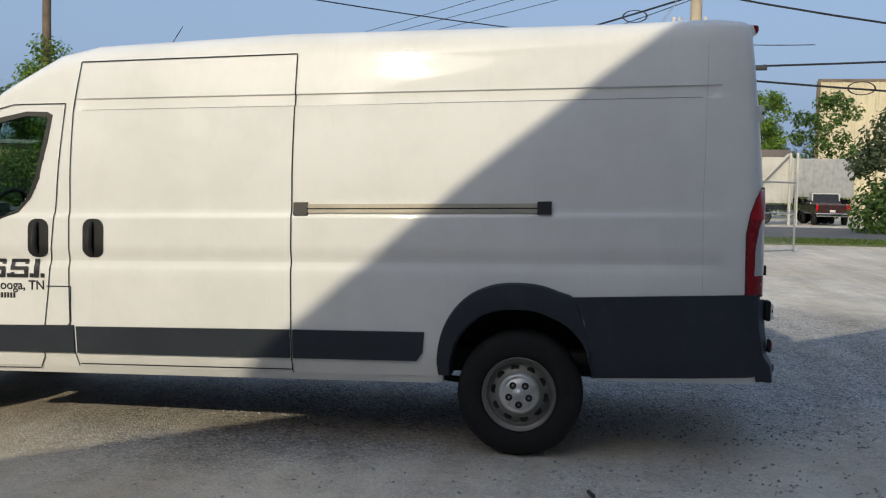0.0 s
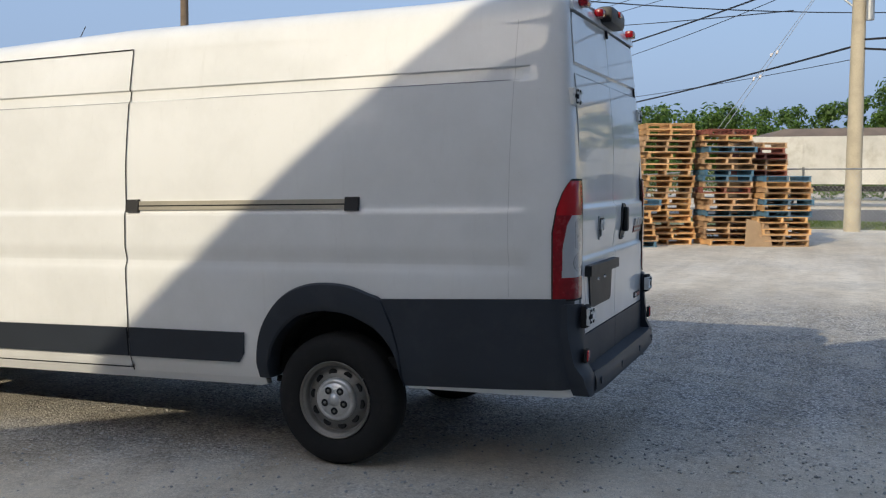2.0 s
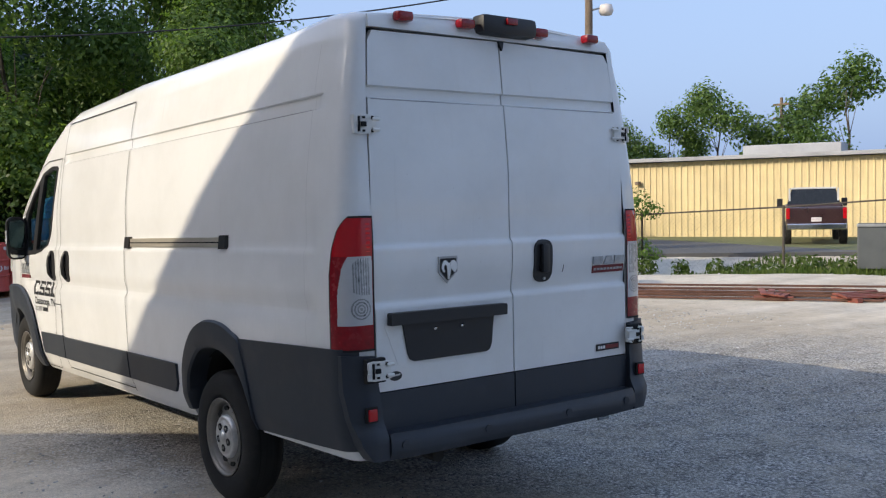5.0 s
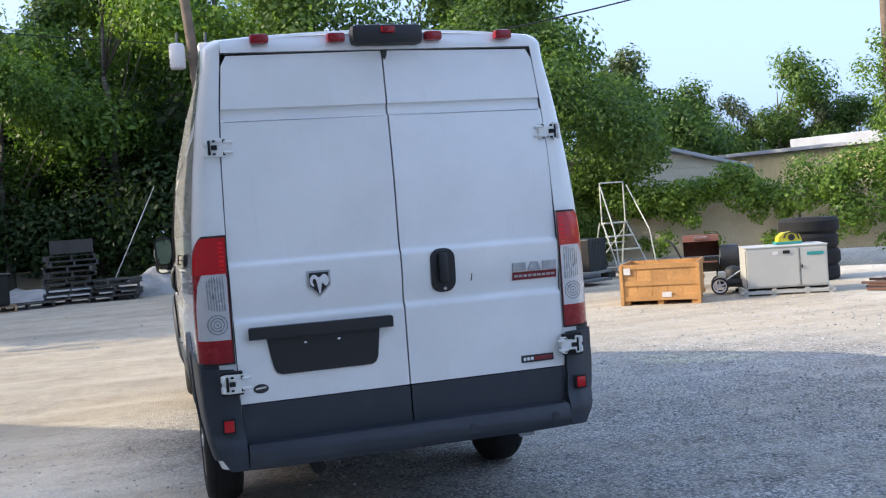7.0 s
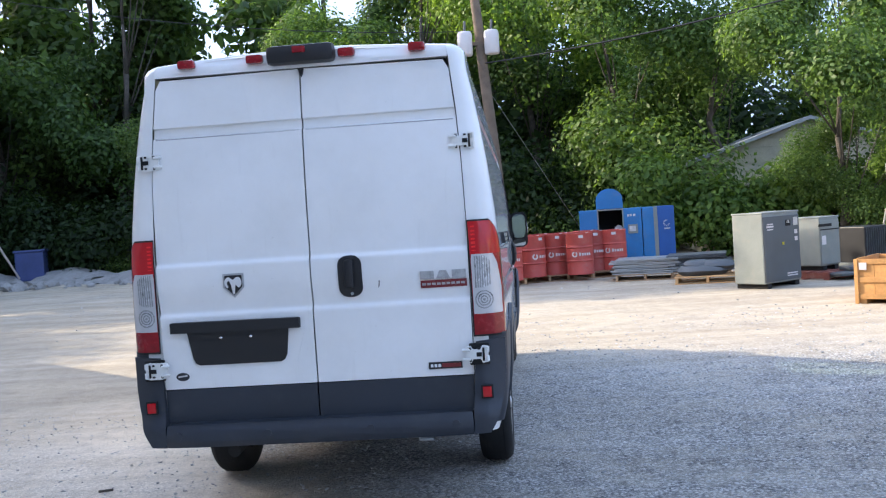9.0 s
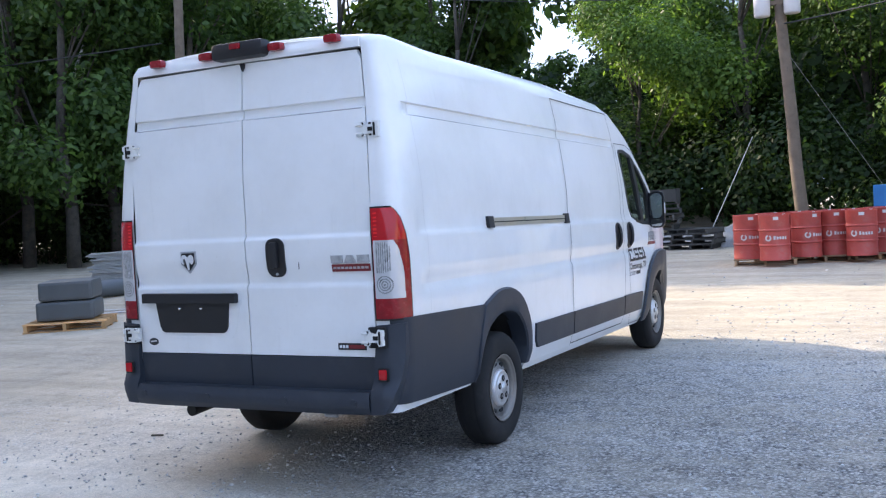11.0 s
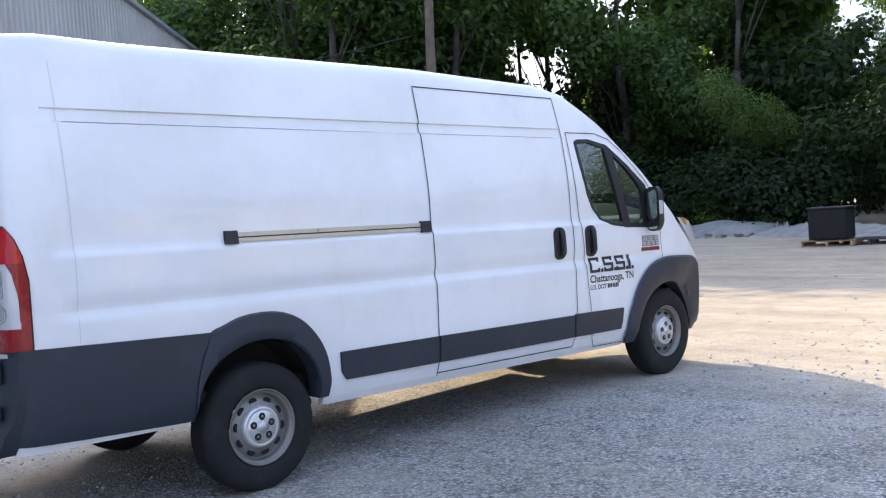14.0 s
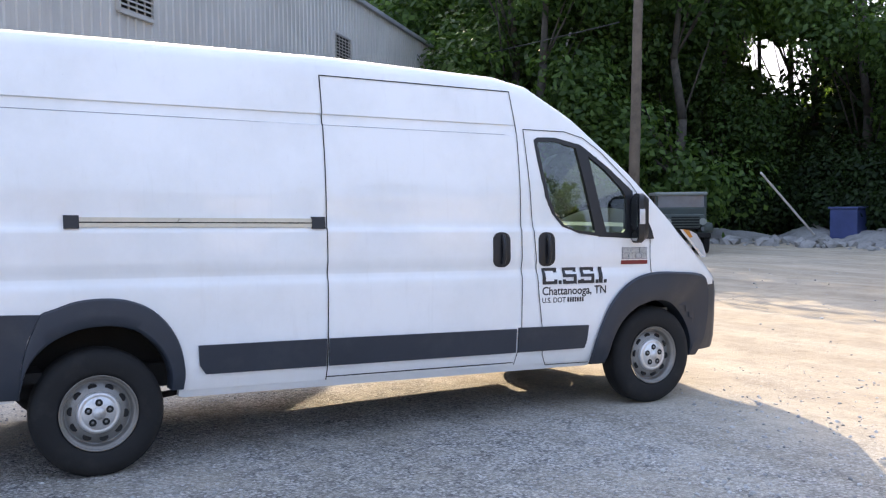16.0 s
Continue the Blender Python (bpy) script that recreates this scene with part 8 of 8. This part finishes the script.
def stone_mat():
    m, nt, b = node_mat("loose_stone")
    geo = nt.nodes.new("ShaderNodeNewGeometry")
    c = ramp(nt, geo.outputs["Random Per Island"], [(0.0, (0.24, 0.238, 0.235)), (0.35, (0.40, 0.395, 0.38)), (0.75, (0.53, 0.52, 0.50)), (1.0, (0.66, 0.645, 0.62))])
    c = mixed(nt, c, ramp(nt, noise_tex(nt, coords(nt), 70, 4), [(0.3, (0.75,) * 3), (0.7, (1.15,) * 3)]), 0.7, "MULTIPLY")
    nt.links.new(c, b.inputs["Base Color"])
    b.inputs["Roughness"].default_value = 0.95
    return m


STONE_MIX = stone_mat()
for area, n, sz, sd in (((-0.4, -3.6, 4.6, 4.6), 17000, 0.0054, 91), ((1.0, 4.0, 8.5, 9.0), 3000, 0.0075, 95), ((-3.6, -1.5, -0.6, 3.6), 3000, 0.005, 96)):
    stones("loose_gravel", n, area, sz, sd, "loose grey gravel stones round the van", STONE_MIX)
stones("coarse_gravel", 3200, (0, -3, 8, 8), 0.0065, 92, "coarser loose gravel stones in the yard", STONE_MIX)
stones("yard_stones", 1600, (-20, 8, 18, 26), 0.010, 93, "scattered stones over the far yard", STONE_MIX)
stones("berm_stones", 260, (-21, 25.5, -3, 28.5), 0.16, 94, "rough pale rocks along the wood's edge", GREY_STONE)
for x, y, t, l in ((-1.62, 0.95, 20, 0.09), (-2.6, -1.0, 50, 0.1), (0.4, -3.2, 15, 0.12)):
    solid("wood_chip", boxed((0, 0, 0.012), (l, 0.018, 0.014), 0.003), BARK, (x, y, 0), t, "dark splinter of wood on the gravel", "debris")

# ---- sheds ----
def shed(name, x0, x1, y, eave, apex_x, apex, depth, label, mat=SIDING):
    root = thing(name, (0, 0, 0), 0, label, "shed")
    bm = bmesh.new()
    vs = [bm.verts.new(p) for p in ((x0, y, 0), (x1, y, 0), (x1, y, eave), (apex_x, y, apex), (x0, y, eave))]
    f = bm.faces.new(vs)
    r = bmesh.ops.extrude_face_region(bm, geom=[f])
    bmesh.ops.translate(bm, verts=[g for g in r["geom"] if isinstance(g, bmesh.types.BMVert)], vec=(0, depth, 0))
    bmesh.ops.recalc_face_normals(bm, faces=bm.faces[:])
    wall = part("wall", bm, mat, root)
    z = 0.12
    while z < apex - 0.1:
        fl = 0 if z < eave else (z - eave) / (apex - eave)
        a, b = x0 + (apex_x - x0) * fl, x1 + (apex_x - x1) * fl
        bm = box(bmesh.new(), ((a + b) / 2, y - 0.012, z), (b - a, 0.02, 0.20), 0, None)
        for v in bm.verts:
            if v.co.y < y - 0.015 and v.co.z > z:
                v.co.y += 0.016
        part("siding_board", bm, mat, wall)
        z += 0.225
    for a, b, ea, eb in ((x0 - 0.3, apex_x, eave - 0.3 * (apex - eave) / (apex_x - x0), apex), (apex_x, x1 + 0.3, apex, eave - 0.3 * (apex - eave) / (x1 - apex_x))):
        bm = bmesh.new()
        vs = [bm.verts.new(p) for p in ((a, y - 0.3, ea + 0.03), (b, y - 0.3, eb + 0.03), (b, y + depth, eb + 0.03), (a, y + depth, ea + 0.03))]
        f = bm.faces.new(vs)
        r = bmesh.ops.extrude_face_region(bm, geom=[f])
        bmesh.ops.translate(bm, verts=[g for g in r["geom"] if isinstance(g, bmesh.types.BMVert)], vec=(0, 0, 0.1))
        bmesh.ops.recalc_face_normals(bm, faces=bm.faces[:])
        part("roof", bm, ROOF_GREY, root)


shed("shed", 6.2, 12.6, 24.0, 2.6, 9.4, 3.6, 6, "beige board-sided shed among trees")
shed("shed", 12.3, 17.2, 23.0, 2.4, 14.1, 3.15, 7, "low beige board-sided shed with a pale roof")
yw = solid("yard_wall", boxed((0, 0, 0.85), (13.0, 0.12, 1.7)), SIDING, (11.7, 19.6, 0), -41, "beige board fence behind vines", "fence", kind="structure")
for k in range(7):
    bm = box(bmesh.new(), (0, -0.075, 0.12 + 0.238 * k), (13.0, 0.03, 0.222))
    for v in bm.verts:
        if v.co.y < -0.08 and v.co.z > 0.12 + 0.238 * k:
            v.co.y += 0.02
    part("siding_board", bm, SIDING, yw)

# ---- long yellow building ----
YA = math.degrees(math.atan2(-0.923, 0.385))
yd = Vector((0.385, -0.923, 0))
yn = Vector((-0.923, -0.385, 0))
yo = Vector((28.75, 26.3, 0))


def at_y(s, n, z):
    return yo + yd * s + yn * n + Vector((0, 0, z))


yb = thing("yellow_building", label="long low pale yellow ribbed metal building with white fascia", category="building")
bm = bmesh.new()
ribbed(bm, -10.5, 12, 0, 3.2, lambda s, n, z: at_y(s, n, z), 0.27, 0.035)
part("wall", bm, YELLOW_WALL, yb)
bm = bmesh.new()
for s in (-10.5, 12):
    bm.faces.new([bm.verts.new(at_y(s, n, z)) for n, z in ((0, 0), (-12, 0), (-12, 3.3), (0, 3.3))])
part("wall", bm, YELLOW_WALL, yb)
m4 = Matrix.Translation(yo + yd * 0.75 + Vector((0, 0, 3.33))) @ Matrix.Rotation(radians(YA), 4, "Z")
part("roof", box(bmesh.new(), (0, 6, 0.0), (23, 12.6, 0.12), 0, m4), ROOF_GREY, yb)
part("fascia", box(bmesh.new(), (0, -0.33, -0.02), (23.2, 0.06, 0.16), 0.01, m4), ROOF_GREY, yb, "white gutter fascia")
for s, w in ((-6, 4.5), (7.5, 4.0)):
    m5 = Matrix.Translation(yo + yd * s + Vector((0, 0, 3.65)) - yn * 3.5) @ Matrix.Rotation(radians(YA), 4, "Z")
    part("roof_unit", box(bmesh.new(), (0, 0, 0), (w, 2.0, 0.5), 0.03, m5), ROOF_GREY, yb)
m5 = Matrix.Translation(at_y(-0.25, 0.25, 2.3)) @ Matrix.Rotation(radians(YA), 4, "Z")
part("wall_unit", box(bmesh.new(), (0, 0, 0), (1.1, 0.5, 0.85), 0.04, m5), DRUM_MARK, yb, "white wall-mounted air unit")
m5 = Matrix.Translation(at_y(-4.6, 0.05, 0.95)) @ Matrix.Rotation(radians(YA), 4, "Z")
part("door", box(bmesh.new(), (0, 0, 0), (1.0, 0.06, 1.9), 0.01, m5), DRUM_MARK, yb, "white side door")
for s in (0.9, 1.65):
    part("wall_lamp", box(bmesh.new(), at_y(s, 0.15, 2.35), (0.2, 0.2, 0.14), 0.02), ROOF_BROWN, yb)


def pickup(at, turn):
    root = thing("pickup_truck", at, turn, "dark pickup truck with pale roof parked by the yellow wall", "truck")
    part("bed", box(bmesh.new(), (0, -1.7, 0.95), (1.9, 1.9, 0.62), 0.06), TRUCK_PAINT, root)
    part("cab", box(bmesh.new(), (0, 0.2, 1.0), (1.9, 2.0, 0.7), 0.08), TRUCK_PAINT, root)
    bm = bmesh.new()
    vs = []
    for z, w, y0, y1 in ((1.32, 0.88, -0.75, 1.1), (1.88, 0.72, -0.55, 0.6)):
        vs.append([bm.verts.new(p) for p in ((-w, y0, z), (w, y0, z), (w, y1, z), (-w, y1, z))])
    for k in range(4):
        bm.faces.new((vs[0][k], vs[0][(k + 1) % 4], vs[1][(k + 1) % 4], vs[1][k]))
    part("windows", bm, DARK_GLASS, root, "dark tinted windows")
    part("roof", box(bmesh.new(), (0, 0.03, 1.9), (1.5, 1.2, 0.07), 0.03), TRUCK_WHITE, root, "pale roof")
    part("bonnet", box(bmesh.new(), (0, 1.8, 0.98), (1.85, 1.5, 0.5), 0.1), TRUCK_PAINT, root)
    part("bumper", box(bmesh.new(), (0, -2.75, 0.62), (1.85, 0.18, 0.2), 0.03), CHROME, root, "chrome rear bumper")
    part("plate_bar", boxed((0, -2.66, 0.85), (0.32, 0.02, 0.14)), DRUM_MARK, root)
    for x in (-0.88, 0.88):
        part("tail_light", box(bmesh.new(), (x, -2.64, 1.05), (0.12, 0.06, 0.36), 0.02), LENS_RED, root)
        part("mirror", box(bmesh.new(), (x * 1.25, 0.85, 1.4), (0.2, 0.12, 0.3), 0.03), BLACK, root)
        part("pillar", boxed((x * 0.9, -0.65, 1.6), (0.06, 0.1, 0.6)), TRUCK_WHITE, root)
        for y in (-1.75, 1.75):
            bm = bmesh.new()
            lathe(bm, [(0.2, -0.12), (0.37, -0.12), (0.39, -0.06), (0.39, 0.06), (0.37, 0.12), (0.2, 0.12)], 24, Matrix.Translation((x, y, 0.39)) @ Matrix.Rotation(math.pi / 2, 4, "Y"))
            part("wheel", bm, RUBBER, root, smooth=True)


pickup((28.4, 15.9, 0.03), -56)

# ---- far side of the road ----
def trailer(name, x, y0, y1, z0, z1, label, mat, dark_roof=True):
    root = thing(name, (0, 0, 0), 0, label, "trailer")
    part("box_body", box(bmesh.new(), (x + 1.25, (y0 + y1) / 2, (z0 + z1) / 2), (2.5, y1 - y0, z1 - z0), 0.04), mat, root)
    n = int((y1 - y0) / 0.6)
    for k in range(n + 1):
        part("rib", boxed((x - 0.02, y0 + (y1 - y0) * k / n, (z0 + z1) / 2), (0.06, 0.06, z1 - z0 - 0.1)), mat, root)
    if dark_roof:
        bm = bmesh.new()
        vs = [bm.verts.new(p) for p in ((x, y0, z1), (x, y1 - 1.2, z1), (x + 1.25, y1 - 2.0, z1 + 0.5), (x + 1.25, y0, z1 + 0.5))]
        bm.faces.new(vs)
        bm.faces.new([bm.verts.new(p) for p in ((x, y1 - 1.2, z1), (x + 1.25, y1, z1), (x + 1.25, y1 - 2.0, z1 + 0.5))])
        part("tarpaulin", bm, ROOF_BROWN, root, "brown tarpaulin cover")
    part("chassis", boxed((x + 1.2, (y0 + y1) / 2, z0 - 0.25), (0.9, y1 - y0, 0.3)), GAP, root)
    for y in (y0 + 1.6, y0 + 2.9, y1 - 2.2):
        bm = bmesh.new()
        lathe(bm, [(0.02, -0.04), (0.28, -0.1), (0.48, -0.15), (0.5, 0.0), (0.48, 0.15)], 24, Matrix.Translation((x + 0.25, y, 0.5)) @ Matrix.Rotation(-math.pi / 2, 4, "Y"))
        part("wheel", bm, RUBBER, root, smooth=True)


trailer("tipper_trailer", 54.5, -9.8, 3.6, 1.3, 4.05, "long dusty white tipper trailer beside the road", TRAILER)
part_root = thing("tailgate_frame", (54.3, -9.6, 0), 0, "dusty steel tailgate frame of a trailer", "trailer")
for y in (-0.4, 0.0, 1.9):
    part("frame_bar", boxed((0, y, 2.15), (0.2, 0.14, 4.3)), TRAILER, part_root)
part("frame_bar", rod(bmesh.new(), (0, 1.9, 2.2), (0, 0.1, 4.2), 0.08), TRAILER, part_root)
trailer("box_trailer", 60.0, -14.5, -10.2, 1.7, 4.2, "grey box trailer parked beyond the road", GALV, False)
pickup((57.5, -12.2, 0.03), -90)
tall = thing("tall_building", label="tall cream metal industrial building far beyond the road", category="building")
bm = bmesh.new()
ribbed(bm, -60, -18, 0, 12.6, lambda s, n, z: Vector((90 - n, s, z)), 1.0, 0.08)
bm.faces.new([bm.verts.new(p) for p in ((90, -18, 0), (115, -27, 0), (115, -27, 12.6), (90, -18, 12.6))])
part("wall", bm, CREAM_WALL, tall)
part("roof_edge", box(bmesh.new(), (90.1, -39, 12.7), (0.4, 42, 0.25)), ROOF_BROWN, tall)
bm = bmesh.new()
bm.faces.new([bm.verts.new(p) for p in ((90, -60, 12.55), (90, -18, 12.55), (115, -27, 12.55), (115, -60, 12.55))])
part("roof", bm, ROOF_GREY, tall)
part("corner_trim", boxed((89.9, -18.0, 6.3), (0.3, 0.3, 12.6)), ROOF_BROWN, tall)
bush = [(42 + rngv.uniform(-1.5, 1.5), -11.5 - 0.28 * k + rngv.uniform(-0.6, 0.6), rngv.uniform(0.5, 2.8), rngv.uniform(0.7, 1.4)) for k in range(22)]
thicket("roadside_bush", bush, 9000, 0.14, LEAF, 75, "dense green bush beside the road")
bush = [(42.5 + rngv.uniform(-1, 1), -10.8 - 0.2 * k, 2.5 + 0.25 * k % 3 + rngv.uniform(-0.5, 1.4), rngv.uniform(0.5, 0.9)) for k in range(10)]
thicket("roadside_shrub", bush, 2200, 0.12, LEAF_GREY, 76, "tall thin grey-green shrub beside the road")


def grass_patch(name, area, n, h, seed, label):
    rng = np.random.default_rng(seed)
    x0, y0, x1, y1 = area
    c = rng.random((n, 2)) * [x1 - x0, y1 - y0] + [x0, y0]
    a = rng.random(n) * 6.283
    hh = h * (0.5 + rng.random(n))
    w = 0.03
    gz = np.array([ground_z(*p) for p in c])
    d = np.stack([np.cos(a), np.sin(a)], 1)
    lean = rng.normal(scale=0.35, size=(n, 2)) * hh[:, None]
    p0 = np.column_stack([c - d * w, gz - 0.01])
    p1 = np.column_stack([c + d * w, gz - 0.01])
    p2 = np.column_stack([c + lean, gz + hh])
    co = np.stack([p0, p1, p2], 1).reshape(-1, 3)
    me = bpy.data.meshes.new(name)
    me.from_pydata(co.tolist(), [], np.arange(3 * n).reshape(-1, 3).tolist())
    me.materials.append(GRASS)
    return tagged(new(name, me), label, "grass", kind="stuff")


slab("verge", [(27.5, 3.5), (28.5, -30), (33.3, -30), (33.3, 40), (24, 12)], 0.035, simple("dry_grass_soil", (0.14, 0.15, 0.06), 0.95, vary=0.3), "green grass verge beside the road", "verge")
grass_patch("verge_grass", (28, -24, 33, 12), 24000, 0.09, 95, "short green grass on the road verge")
grass_patch("fence_grass", (16, 4.5, 22, 13), 7000, 0.12, 96, "rough grass along the fence")

# far woods beyond the road, and far roofs
rngf = random.Random(98)
far = []
for k in range(84):
    y = -60 + 2.4 * k + rngf.uniform(-1, 1)
    x = 150 + rngf.uniform(-14, 14)
    top = 11 + 3.5 * math.sin(y * 0.05) + rngf.uniform(-2, 3) + (3 if y < -8 else 0)
    r = rngf.uniform(3.4, 5.5)
    for q in range(3):
        far.append((x + rngf.uniform(-2, 2), y + rngf.uniform(-2, 2), 0.82 * top - r - q * 3.6, r))
thicket("far_woods", far, 115000, 0.43, LEAF, 77, "distant line of green woods beyond the road", "woods")
crowns = {"dark": [], "light": []}
for y, top, wide, low, tint in ((-4.9, 8.7, 1.7, 3.5, "dark"), (-6.8, 10.3, 2.3, 2.0, "dark"), (-8.9, 9.9, 1.8, 2.5, "dark"), (-10.2, 10.6, 1.5, 3.5, "light"), (-12.0, 10.2, 1.7, 3.0, "light"), (-11.2, 8.4, 1.6, 2.0, "light"), (-14.4, 8.7, 1.7, 2.0, "dark"), (-16.8, 10.4, 1.9, 2.0, "dark"), (-3.0, 8.1, 1.7, 2.0, "dark"), (-0.8, 7.7, 1.6, 2.0, "dark"), (1.5, 7.9, 1.9, 2.0, "dark"), (4.2, 7.3, 1.8, 2.0, "dark"), (6.8, 7.8, 2.0, 2.0, "dark"), (9.6, 7.1, 1.8, 2.0, "dark"), (12.3, 7.4, 2.0, 2.0, "dark"), (14.8, 6.9, 1.8, 2.0, "dark")):
    x = 75 + rngf.uniform(-3, 3)
    for k in range(22):
        f = rngf.random()
        q = wide * math.sqrt(max(0.05, 1 - (1.7 * f - 0.75) ** 2)) * rngf.uniform(0.3, 1.0)
        a = rngf.uniform(0, 6.283)
        crowns[tint].append((x + q * math.cos(a), y + q * math.sin(a), low + (top - low - 0.5) * f, rngf.uniform(0.45, 0.95)))
    crowns[tint].append((x + 1.5, y, 2.0, 2.2))
thicket("roadside_trees", crowns["dark"], 48000, 0.15, LEAF, 78, "row of green trees behind the trailers", "woods")
thicket("roadside_trees", crowns["light"], 15000, 0.13, LEAF_VINE, 79, "bright yellow-green trees behind the trailers", "woods")
for x, y, w, d, h, m in ((105, 32.5, 7, 8, 3.3, DRUM_MARK), (112, 70, 18, 10, 3.0, ROOF_BROWN), (117, 35, 6, 8, 5.0, CREAM_WALL)):
    root = thing("far_building", (x, y, 0), 20, "low distant building beyond the road", "building")
    part("wall", box(bmesh.new(), (0, 0, h / 2), (d, w, h)), m, root)
    part("roof", box(bmesh.new(), (0, 0, h + 0.15), (d + 0.6, w + 0.6, 0.3)), ROOF_GREY, root)
for x, y, h in ((140, 33, 15), (48, 30, 7.5)):
    root = thing("utility_pole", (x, y, 0), 0, "distant utility pole with crossarms", "utility pole")
    part("shaft", rod(bmesh.new(), (0, 0, 0), (0, 0, h), h * 0.012), POLE_WOOD, root)
    for dz in (0.4, 1.2):
        part("cross_arm", boxed((0, 0, h - dz), (0.15, h * 0.14, 0.12)), POLE_WOOD, root)
for o in [q for p in PALLETS.values() for q in [*p.children_recursive, p]]:
    bpy.data.objects.remove(o)
